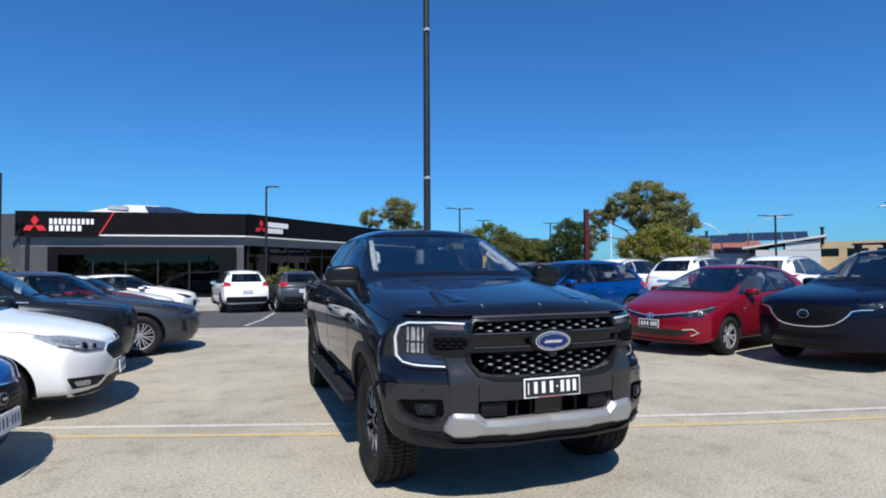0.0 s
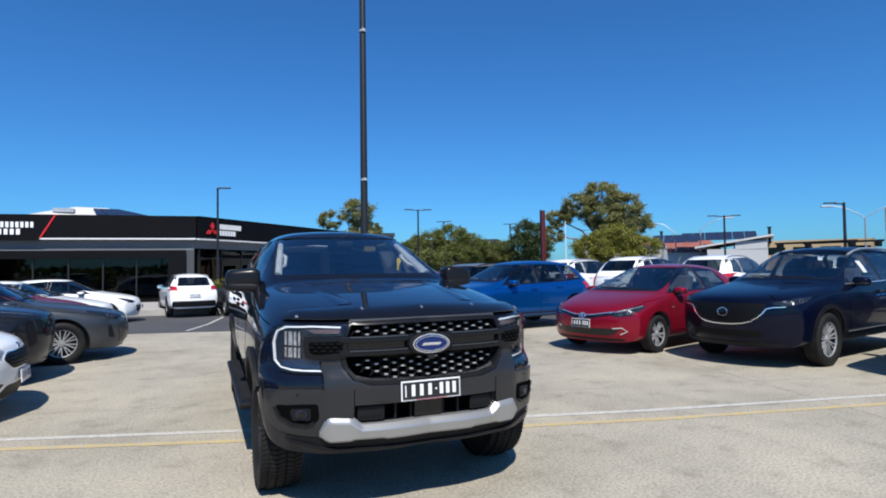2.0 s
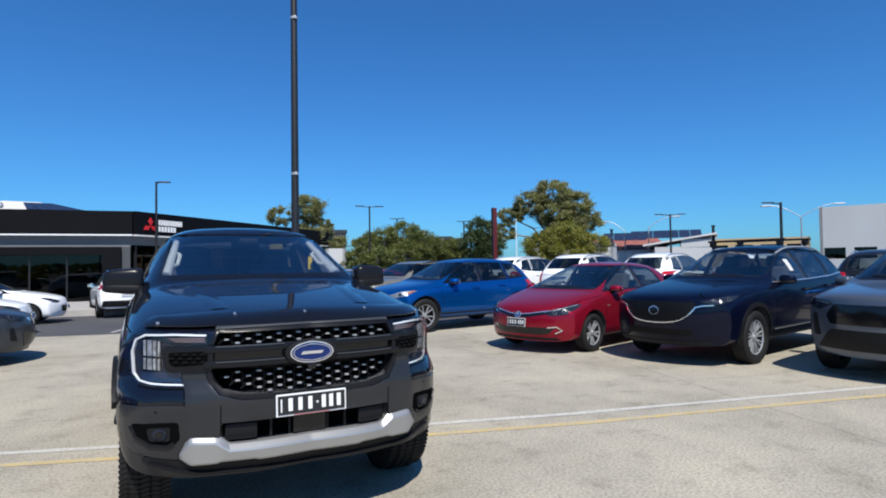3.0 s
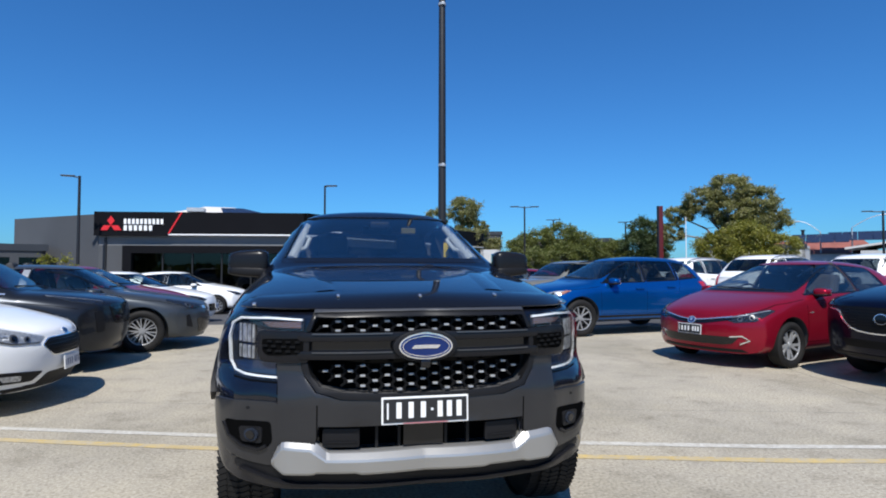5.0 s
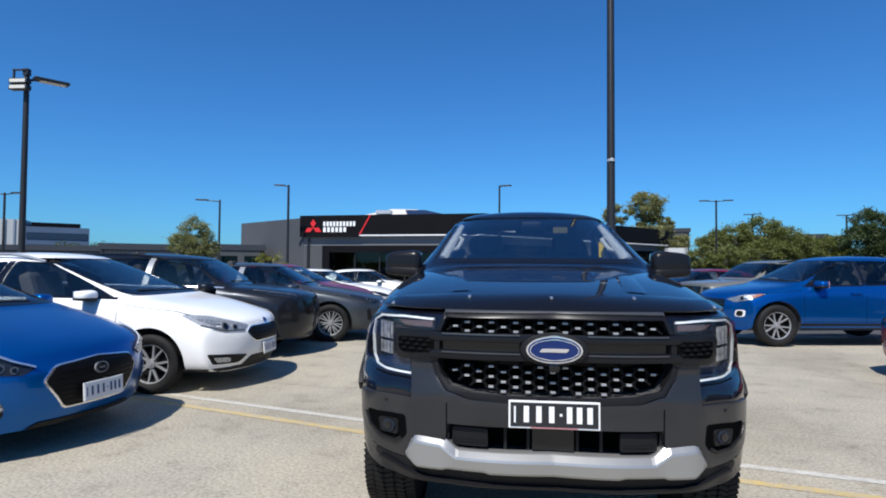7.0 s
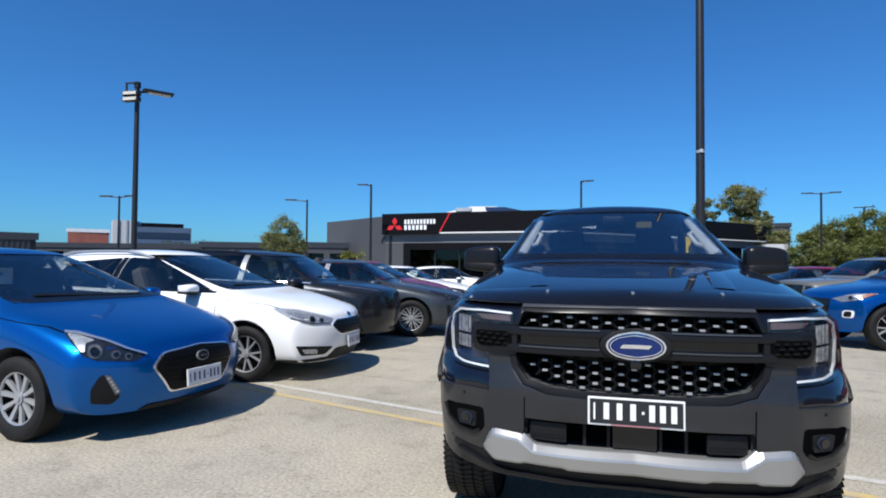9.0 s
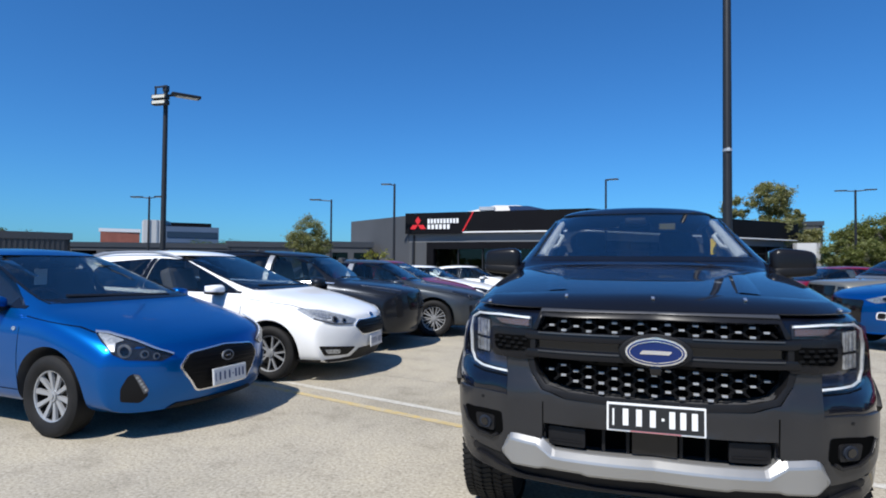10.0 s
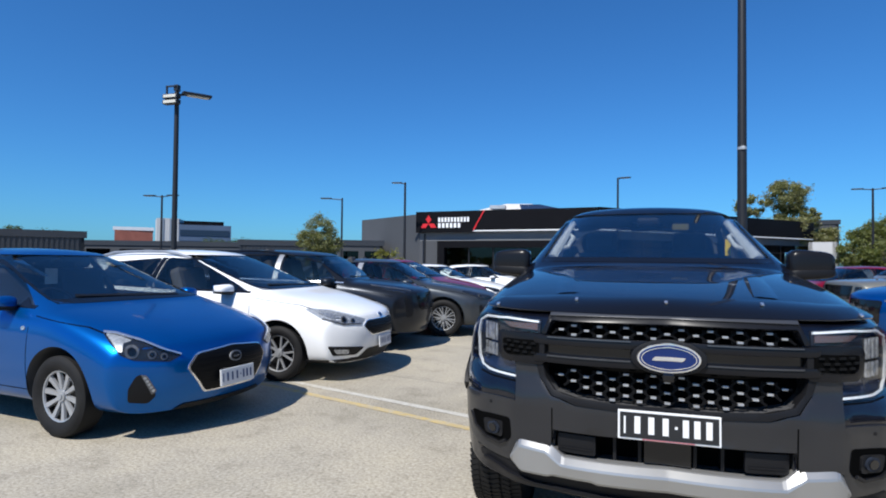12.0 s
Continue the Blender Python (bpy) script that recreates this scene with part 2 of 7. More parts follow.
def fall(x, y):
    """The height of the yard: level round the utility, with a shallow lane in front of the showroom."""
    p = Vector((x, y - 2.13))
    a, c = p.dot(ALONG), p.dot(ACROSS)
    dip = float(np.interp(c, (6.5, 9.0, 13.5, 18.5, 21.0, 24.0), (0.0, -0.04, -0.21, -0.24, -0.16, 0.0)))
    return dip * float(np.interp(a, (-30, -22, 2.0, 6.5), (0.0, 1.0, 1.0, 0.0)))


def sheet(name, a_lines, c_lines, lift, mat):
    """A sheet over the lines of the plan that follows the fall of the yard."""
    verts, faces = [], []
    for c in c_lines:
        for q in a_lines:
            x, y = grid_point(q, c)
            verts.append((x, y, fall(x, y) + lift))
    n = len(a_lines)
    for j in range(len(c_lines) - 1):
        for i in range(n - 1):
            k = j * n + i
            faces.append((k, k + 1, k + n + 1, k + n))
    me = bpy.data.meshes.new(name)
    me.from_pydata(verts, [], faces)
    return part(name, me, mat, smooth=True)


near_lines = [q * 0.75 for q in range(-40, 20)]
tagged(sheet("ground", [-900, -200] + [-60, -45] + near_lines + [18, 25, 60, 200, 900], [-900, -200, -60, 0, 4] + [6 + q * 0.5 for q in range(0, 41)] + [30, 60, 200, 900], -0.012, M_ASPHALT),
       "grey asphalt ground of the car yard and streets", "ground", kind="structure")
tagged(sheet("pavement", [-60, -45] + near_lines + [18, 25, 60], [-60, -20, 0, 4, 6, 6.5, 7.0, 7.5, 8.0, 8.5, 9.0, 9.4], 0.0, M_CONCRETE),
       "pale exposed-aggregate concrete paving of the car yard", "paving", kind="structure")


def painted_line(name, pts, width, mat, label):
    """A painted line along a few points of the plan, slightly uneven in width."""
    bm = bmesh.new()
    rng = random.Random(5)
    rows = []
    for (x0, y0), (x1, y1) in zip(pts, pts[1:]):
        n = max(1, int(math.hypot(x1 - x0, y1 - y0) / 0.25))
        for i in range(n + (x1 == pts[-1][0])):
            f = i / n
            w = width / 2 + rng.uniform(-0.004, 0.004)
            x, y = x0 + (x1 - x0) * f, y0 + (y1 - y0) * f
            d = Vector((x1 - x0, y1 - y0)).normalized()
            nrm = Vector((-d.y, d.x))
            rows.append([bm.verts.new((x + nrm.x * k * w, y + nrm.y * k * w, 0.003)) for k in (1, -1)])
    for a, b in zip(rows, rows[1:]):
        bm.faces.new((a[0], a[1], b[1], b[0]))
    bmesh.ops.recalc_face_normals(bm, faces=bm.faces)
    return tagged(part(name, bm, mat), label, "road marking", kind="structure")


painted_line("white_line", [(-6.8, 4.43), (-3.6, 3.27), (-1.0, 2.37), (2.8, 1.25), (6.06, 0.46), (10.8, -0.75)], 0.085, M_WHITE_LINE, "worn white painted line on the concrete")
painted_line("yellow_line", [(-6.9, 4.1), (-3.5, 2.94), (-1.0, 2.04), (2.7, 0.95), (5.7, 0.22), (10.7, -1.1)], 0.085, M_YELLOW_LINE, "worn yellow painted line on the concrete")
for c in (1.0, 4.6):
    strip("joint", -30, 40, c, c + 0.012, 0.0015, M_JOINT, "saw-cut joint in the concrete", "joint")
for a in (-8.4, 4.9, 12.0):
    strip("joint", a, a + 0.012, -20, 6.4, 0.0015, M_JOINT, "saw-cut joint in the concrete", "joint")


# ---- main building ----
A, B, C, D_FAR, E = Vector((-10.5, 28.0)), Vector((-1.0, 26.75)), Vector((6.6, 34.3)), Vector((12.0, 39.7)), Vector((-15.9, 32.1))
BACK = Vector((-4.0, 48.0))


def on(p, q, d, off=0.0):
    """The point d metres along p-q, off metres to the right of it."""
    w = (q - p).normalized()
    return p + w * d + Vector((w.y, -w.x)) * off


def building():
    root = tagged(new("showroom_building"), "low dark grey car showroom with a black fascia and glass front", "building")
    n_ab = (B - A).length
    n_bc = (D_FAR - B).length
    # walls, with a wide opening in each front
    def seg(name, p, q, d0, d1, z0, z1, mat, thick=0.25, proud=0.0, label=""):
        z0 = -0.3 if z0 == 0 else z0
        return part(name, wall_box(on(p, q, d0), on(p, q, d1), z0, z1, thick, proud), mat, root, label)
    o0, o1 = 1.2, 9.2
    seg("wall", A, B, 0, o0, 0, 2.47, M_WALL)
    seg("wall", A, B, o1, n_ab, 0, 2.47, M_WALL)
    seg("wall", A, B, 0, n_ab, 2.47, 3.05, M_WALL_LIGHT)
    seg("wall", E, A, 0, (A - E).length, 0, 3.98, M_WALL)
    seg("wall", B, D_FAR, 0, n_bc, 2.55, 3.0, M_WALL_LIGHT)
    seg("downpipe", A, B, 0.28, 0.36, 0, 2.85, M_DARK_FRAME, 0.0, 0.08)
    # portal round the opening
    g0, g1 = 1.58, 8.5
    seg("portal", A, B, o0 - 0.03, o1 + 0.03, 2.10, 2.46, M_BLACK_PANEL, 0.4, 0.22)
    seg("portal", A, B, o0 - 0.03, g0, 0, 2.10, M_BLACK_PANEL, 0.4, 0.22)
    seg("portal", A, B, g1, o1 + 0.03, 0, 2.10, M_BLACK_PANEL, 0.4, 0.22)
    # glazing
    for i in range(5):
        a, b = g0 + (g1 - g0) * i / 5, g0 + (g1 - g0) * (i + 1) / 5
        w = part("window", wall_box(on(A, B, a + 0.03), on(A, B, b - 0.03), 0.12, 2.10, 0.012, 0.0), M_GLASS_BUILDING, root)
        w.visible_shadow = False
        seg("mullion", A, B, b - 0.03, b + 0.03, 0.12, 2.10, M_DARK_FRAME, 0.06, 0.04)
    seg("sill", A, B, g0, g1, 0, 0.12, M_BLACK_PANEL, 0.2, 0.04)
    for i in range(12):
        a, b = 0.3 + (n_bc - 0.4) * i / 12, 0.3 + (n_bc - 0.4) * (i + 1) / 12
        w = part("window", wall_box(on(B, D_FAR, a + 0.03), on(B, D_FAR, b - 0.03), 0.1, 2.05, 0.012, 0.0), M_GLASS_BUILDING, root)
        w.visible_shadow = False
        w = part("window", wall_box(on(B, D_FAR, a + 0.03), on(B, D_FAR, b - 0.03), 2.1, 2.55, 0.012, 0.0), M_GLASS_BUILDING, root)
        w.visible_shadow = False
        seg("mullion", B, D_FAR, a - 0.03, a + 0.03, 0.0, 2.55, M_DARK_FRAME, 0.08, 0.04)
    seg("mullion", B, D_FAR, 0.3, n_bc, 2.05, 2.1, M_DARK_FRAME, 0.06, 0.03)
    seg("sill", B, D_FAR, 0.3, n_bc, 0, 0.1, M_BLACK_PANEL, 0.1, 0.03)
    # fascia and its white strip
    seg("fascia", A, B, -0.1, n_ab + 0.12, 3.02, 4.07, M_BLACK_PANEL, 0.4, 0.3, "black sign fascia")
    seg("fascia", B, D_FAR, 0.0, n_bc, 3.02, 4.09, M_BLACK_PANEL, 0.4, 0.3, "black sign fascia")
    seg("fascia_strip", A, B, 3.3, n_ab + 0.12, 2.96, 3.02, M_WHITE_TRIM, 0.3, 0.31, "white strip under the fascia")
    seg("fascia_strip", A, B, -0.1, 3.3, 2.93, 3.02, M_BLACK_PANEL, 0.3, 0.31)
    seg("fascia_strip", B, D_FAR, 0.0, n_bc, 2.96, 3.02, M_WHITE_TRIM, 0.3, 0.31)
    # slanting red bar
    def sign_quad(name, p, q, pts, mat, off=0.34, depth=0.035, label=""):
        bm = bmesh.new()
        w = (q - p).normalized()
        nrm = Vector((w.y, -w.x, 0))
        front = [bm.verts.new(Vector((*(p + w * d), z)) + nrm * off) for d, z in pts]
        back = [bm.verts.new(v.co - nrm * depth) for v in front]
        bm.faces.new(front), bm.faces.new(back[::-1])
        for i in range(len(pts)):
            j = (i + 1) % len(pts)
            bm.faces.new((front[j], front[i], back[i], back[j]))
        bmesh.ops.recalc_face_normals(bm, faces=bm.faces)
        return part(name, bm, mat, root, label)
    sign_quad("red_bar", A, B, [(3.29, 3.03), (3.36, 3.03), (3.95, 4.06), (3.88, 4.06)], M_RED_SIGN, label="slanting red stripe")
    # emblem of three red lozenges, and two lines of lettering as plain bars
    def emblem(p, q, d, z, s):
        sign_quad("emblem", p, q, [(d, z), (d + 0.19 * s, z + 0.27 * s), (d, z + 0.54 * s), (d - 0.19 * s, z + 0.27 * s)], M_RED_SIGN, label="red emblem lozenge")
        for k in (-1, 1):
            sign_quad("emblem", p, q, [(d, z), (d + k * 0.19 * s, z - 0.27 * s), (d + k * 0.56 * s, z - 0.27 * s), (d + k * 0.38 * s, z)], M_RED_SIGN, label="red emblem lozenge")
        for n, pitch, z0 in ((10, 0.187 * s / 0.85, z + 0.07), (6, 0.230 * s / 0.85, z - 0.24)):
            for i in range(n):
                x0 = d + 0.69 * s + i * pitch
                wide = pitch * 0.62
                sign_quad("sign_bar", p, q, [(x0, z0), (x0 + wide, z0), (x0 + wide, z0 + 0.25), (x0, z0 + 0.25)], M_WHITE_SIGN)
    emblem(A, B, 0.685, 3.41, 0.85)
    emblem(B, D_FAR, 0.86, 3.46, 0.72)
    # roof and inside
    part("roof", prism([tuple(E), tuple(A + Vector((0.1, 0.3))), tuple(B + Vector((0, 0.4))), tuple(D_FAR + Vector((-0.3, 0.3))), tuple(BACK)], 3.3, 3.5), M_BLACK_PANEL, root)
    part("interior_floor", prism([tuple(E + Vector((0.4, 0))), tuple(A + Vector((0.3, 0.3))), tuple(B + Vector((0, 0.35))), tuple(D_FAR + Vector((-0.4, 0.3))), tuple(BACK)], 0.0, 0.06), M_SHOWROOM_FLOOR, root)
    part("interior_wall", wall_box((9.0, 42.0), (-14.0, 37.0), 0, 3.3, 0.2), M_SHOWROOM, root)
    # hipped pale roof with solar panels behind
    bm = bmesh.new()
    low = [bm.verts.new(p) for p in ((-13.0, 40, 4.6), (-0.5, 41.5, 4.6), (-1.5, 50, 4.6), (-14, 49, 4.6))]
    top = [bm.verts.new(p) for p in ((-8.6, 44.5, 6.15), (-6.6, 44.8, 6.15))]
    for f in ((0, 1, 5, 4), (1, 2, 5), (2, 3, 4, 5), (3, 0, 4)):
        bm.faces.new([(low + top)[i] if i < 4 else top[i - 4] for i in f])
    bm.faces.new(low[::-1])
    part("rear_roof", bm, M_ROOF_WHITE, root, "pale hipped steel roof")
    part("rear_wall", prism([(-13.0, 40), (-0.5, 41.5), (-1.5, 50), (-14, 49)], 0, 4.6), M_PALE, root)
    part("roof_vent", boxes((-9.0, 43.2, 5.75, 1.2, 0.8, 0.28)), M_GALV, root)
    f0, f1, f2, f3 = (Vector(p) for p in ((-13.0, 40, 4.6), (-0.5, 41.5, 4.6), (-6.6, 44.8, 6.15), (-8.6, 44.5, 6.15)))
    nrm = (f1 - f0).cross(f3 - f0).normalized()
    for i in range(5):
        for j in range(2):
            q = []
            for u, v in ((0.52 + i * 0.095, 0.1 + j * 0.4), (0.605 + i * 0.095, 0.1 + j * 0.4), (0.605 + i * 0.095, 0.46 + j * 0.4), (0.52 + i * 0.095, 0.46 + j * 0.4)):
                q.append(f0.lerp(f1, u).lerp(f3.lerp(f2, u), v) + nrm * 0.12)
            bm = bmesh.new()
            up = [bm.verts.new(p) for p in q]
            dn = [bm.verts.new(p - nrm * 0.05) for p in q]
            bm.faces.new(up), bm.faces.new(dn[::-1])
            for k in range(4):
                bm.faces.new((up[k], dn[k], dn[(k + 1) % 4], up[(k + 1) % 4]))
            part("solar_panel", bm, M_SOLAR, root)
    return root


building()
tagged(part("kerb", wall_box((-16, 24.2), (7.5, 19.9), -0.6, -0.03, 0.18), M_KERB), "pale concrete kerb before the showroom", "kerb", kind="structure")
bm = bmesh.new()
vs = [bm.verts.new(p) for p in ((-16, 24.38, -0.04), (7.5, 20.08, -0.04), (9.5, 35.5, 0.05), (6.8, 34.2, 0.05), (-1.0, 26.6, 0.05), (-10.5, 27.9, 0.05), (-16.2, 31.9, 0.05))]
bm.faces.new(vs)
for v, w in zip([bm.verts.new(v.co - Vector((0, 0, 0.5))) for v in vs], vs):
    pass
bm.verts.ensure_lookup_table()
n = len(vs)
for i in range(n):
    bm.faces.new((bm.verts[i], bm.verts[n + i], bm.verts[n + (i + 1) % n], bm.verts[(i + 1) % n]))
bmesh.ops.recalc_face_normals(bm, faces=bm.faces)
bmesh.ops.triangulate(bm, faces=[f for f in bm.faces if len(f.verts) > 4])
tagged(part("footpath", bm, M_KERB), "pale concrete footpath before the showroom", "footpath", kind="structure")
# bay lines painted on the asphalt lane
for a0 in (-4.3, -1.6):
    bm = bmesh.new()
    rows = []
    for k in range(10):
        c = 10.2 + k * 0.7
        pair = []
        for da in (-0.045, 0.045):
            x, y = grid_point(a0 + da - 0.06 * k, c)
            pair.append(bm.verts.new((x, y, fall(x, y) - 0.006)))
        rows.append(pair)
    for p, q in zip(rows, rows[1:]):
        bm.faces.new((p[0], p[1], q[1], q[0]))
    tagged(part("bay_line", bm, M_WHITE_LINE), "thin white bay line on the asphalt", "road marking", kind="structure")


# ---- poles ----
def light_pole(x, y, h, r=0.055, arms=(), heads="flat", label="", foot=0.0):
    """A slim dark lamp post; arms: (way in degrees, length)."""
    root = tagged(new("street_lamp"), label or "slim dark steel lamp post", "street lamp", group="lamp posts")
    root.location = (x, y, foot)
    bm = bmesh.new()
    add_tube(bm, (0, 0, 0), (0, 0, h), r * 1.15, r * 0.85, 14)
    add_tube(bm, (0, 0, h), (0, 0, h + 0.02), r * 0.9, r * 0.5, 14)
    part("pole", bm, M_POLE, root, smooth=False)
    bm = bmesh.new()
    add_box(bm, 0, 0, 0.012, 0.34, 0.34, 0.024, 0.004)
    for k in range(4):
        q = k * math.pi / 2 + math.pi / 4
        add_tube(bm, (0.19 * math.cos(q), 0.19 * math.sin(q), 0.02), (0.19 * math.cos(q), 0.19 * math.sin(q), 0.06), 0.014, sides=6)
    part("base_plate", bm, M_POLE, root)
    for way, ln in arms:
        w = radians(way)
        c, s = math.cos(w), math.sin(w)
        bm = bmesh.new()
        add_tube(bm, (0, 0, h - 0.06), (ln * 0.55 * c, ln * 0.55 * s, h - 0.02), r * 0.5, r * 0.42, 8)
        arm = part("arm", bm, M_POLE, root)
        bm = bmesh.new()
        add_box(bm, ln * 0.5 + 0.22, 0, h, 0.55, 0.2, 0.055, 0.018, Matrix.Rotation(w, 4, "Z"))
        head = part("lamp_head", bm, M_POLE, root)
        bm = bmesh.new()
        add_box(bm, ln * 0.5 + 0.24, 0, h - 0.032, 0.4, 0.14, 0.012, 0.0, Matrix.Rotation(w, 4, "Z"))
        part("lens", bm, M_LAMP_GLASS, head)
    return root


main_pole = light_pole(1.62, 6.90, 6.95, 0.062, (), label="tall dark steel light pole with two pale bands")
for z in (3.05, 5.78):
    bm = bmesh.new()
    add_tube(bm, (0, 0, z - 0.02), (0, 0, z + 0.02), 0.066, sides=14)
    add_box(bm, 0.0, -0.068, z, 0.05, 0.03, 0.05, 0.006)
    part("clamp", bm, M_GALV, main_pole, "pale metal clamp")
light_pole(0.08, 27.3, 5.55, 0.055, ((-15, 0.25),), foot=0.02)
light_pole(-10.74, 26.19, 5.5, 0.065, ((190, 0.45),))
light_pole(-13.07, 23.5, 4.42, 0.05, ((195, 1.15),))
light_pole(-20.5, 19.7, 4.3, 0.05, ((190, 0.8), (0, 0.8)))
light_pole(13.1, 33.2, 5.46, 0.06, ((170, 0.9), (-10, 0.9)))
light_pole(33.05, 25.4, 4.85, 0.07, ((150, 1.2), (-30, 1.2)))
light_pole(28.9, 14.9, 4.45, 0.075, ((150, 0.9),))
light_pole(26.85, 44.1, 5.58, 0.07, ((150, 0.3), (-30, 0.3)))
light_pole(20.4, 45.2, 5.75, 0.07, ((150, 0.3), (-30, 0.3)))


def flood_pole(x, y, h):
    """A post with a bracket, two floodlights and a flat lamp."""
    root = light_pole(x, y, h, 0.05, ((52, 0.3),), label="dark steel post with floodlights and a flat lamp on top")
    for k, (dx, dz) in enumerate(((-0.02, -0.06), (-0.02, -0.17))):
        bm = bmesh.new()
        add_box(bm, dx, -0.12, h + dz - 0.06, 0.34, 0.12, 0.09, 0.015)
        head = part("floodlight", bm, M_POLE, root)
        part("lens", boxes((dx, -0.183, h + dz - 0.06, 0.29, 0.006, 0.055)), M_LAMP_GLASS, head)
    part("bracket", boxes((-0.2, -0.05, h - 0.02, 0.03, 0.03, 0.3), (-0.1, -0.05, h + 0.11, 0.24, 0.03, 0.03), (0.0, 0.0, h + 0.08, 0.09, 0.09, 0.12), bevel=0.005), M_POLE, root)
    return root


flood_pole(-8.5, 6.98, 4.65)


def tall_street_lamp(x, y, h, arms):
    root = tagged(new("street_lamp"), "tall galvanised street lamp with a curved arm", "street lamp", group="road lamps")
    root.location = (x, y, 0)
    bm = bmesh.new()
    add_tube(bm, (0, 0, 0), (0, 0, h - 1.0), 0.09, 0.05, 10)
    part("pole", bm, M_GALV, root)
    for way, ln in arms:
        c, s = math.cos(radians(way)), math.sin(radians(way))
        bm = bmesh.new()
        add_path(bm, [(ln * k / 8 * c, ln * k / 8 * s, h - 1.0 + math.sin(k / 8 * math.pi / 2)) for k in range(9)], 0.032)
        arm = part("arm", bm, M_GALV, root)
        bm = bmesh.new()
        add_box(bm, ln + 0.3, 0, h, 0.8, 0.28, 0.12, 0.04, Matrix.Rotation(radians(way), 4, "Z"))
        part("lamp_head", bm, M_GALV, arm)


tall_street_lamp(41.9, 38.3, 5.5, ((135, 1.6),))
tall_street_lamp(43.3, 36.6, 5.8, ((-45, 2.2),))
tall_street_lamp(46.7, 24.0, 5.9, ((135, 2.2), (-45, 2.4)))

post = tagged(new("sign_post"), "tall dark red square sign pylon", "sign post")
post.location = (18.98, 26.91, 0)
part("post", boxes((0, 0, 2.48, 0.26, 0.14, 4.96), bevel=0.015), material("dark red panel", (0.10, 0.012, 0.015), 0.4, vary=0.06), post)
part("edge", boxes((-0.16, 0.0, 2.48, 0.06, 0.16, 4.98), bevel=0.01), M_POLE, post)
flag = tagged(new("flag_pole"), "thin white flag pole", "pole")
flag.location = (18.1, 23.4, 0)
bm = bmesh.new()
add_tube(bm, (0, 0, 0), (0, 0, 4.0), 0.03, 0.02, 10)
part("pole", bm, M_WHITE_TRIM, flag)
part("base_plate", boxes((0, 0, 0.02, 0.3, 0.3, 0.04), bevel=0.005), M_GALV, flag)


# ---- trees ----
def tree(name, x, y, h, blobs, leaf, n, size, label, seed, trunk_r=0.16, foot=0.0):
    """A tapered trunk with limbs that reach into the crown's masses; blobs: (dx, dy, z, rx, rz)."""
    rnd = random.Random(seed)
    root = tagged(new(name), label, "tree" if name == "tree" else "shrub")
    root.location = (x, y, foot)
    bm = bmesh.new()
    fork = Vector((0, 0, min(b[2] - b[4] * 0.6 for b in blobs) * 0.8))
    last, r = Vector((0, 0, 0)), trunk_r
    for i in range(4):
        p = Vector((rnd.uniform(-0.08, 0.08), rnd.uniform(-0.08, 0.08), fork.z * (i + 1) / 4))
        add_tube(bm, last, p, r, r * 0.9, 9)
        last, r = p, r * 0.9
    for bx, by, bz, rx, rz in blobs:
        a, q = last.copy(), r * 0.75
        end = Vector((bx, by, bz))
        for i in range(4):
            k = (i + 1) / 4
            p = last.lerp(end, k) + Vector((rnd.uniform(-0.15, 0.15), rnd.uniform(-0.15, 0.15), 0.2 * math.sin(k * 3)))
            add_tube(bm, a, p, q, q * 0.72, 7)
            for _ in range(2):
                tip = p + Vector((rnd.uniform(-1, 1) * rx, rnd.uniform(-1, 1) * rx, rnd.uniform(-0.3, 0.8) * rz)) * 0.7
                add_tube(bm, p, tip, q * 0.4, q * 0.12, 5)
            a, q = p, q * 0.72
    part("trunk", bm, M_BARK, root)
    verts, faces = [], []
    total = sum(b[3] ** 2 for b in blobs)
    for bx, by, bz, rx, rz in blobs:
        tufts = []
        for _ in range(max(14, int(46 * rx))):
            v = Vector((rnd.gauss(0, 1), rnd.gauss(0, 1), rnd.gauss(0, 1))).normalized() * rnd.uniform(0.45, 1.0) ** 0.6
            tufts.append((Vector((bx + v.x * rx, by + v.y * rx, bz + v.z * rz)), rnd.uniform(0.16, 0.34) * min(rx, rz * 1.2)))
        for _ in range(int(n * rx ** 2 / total)):
            c, tr = rnd.choice(tufts)
            v = Vector((rnd.gauss(0, 0.5), rnd.gauss(0, 0.5), rnd.gauss(0, 0.38)))
            p = c + v * tr
            s = size * rnd.uniform(0.55, 1.3)
            q = Euler((rnd.uniform(-0.9, 0.9), rnd.uniform(-0.9, 0.9), rnd.uniform(0, 6.3))).to_matrix()
            i = len(verts)
            for lx, ly, lz in ((-1, 0, 0), (0, -0.36, 0.1), (1, 0, -0.15), (0, 0.36, 0.1)):
                verts.append(p + q @ Vector((lx, ly, lz)) * s)
            faces += [(i, i + 1, i + 2), (i, i + 2, i + 3)]
    me = bpy.data.meshes.new("crown")
    me.from_pydata(verts, [], faces)
    part("crown", me, leaf, root)
    return root


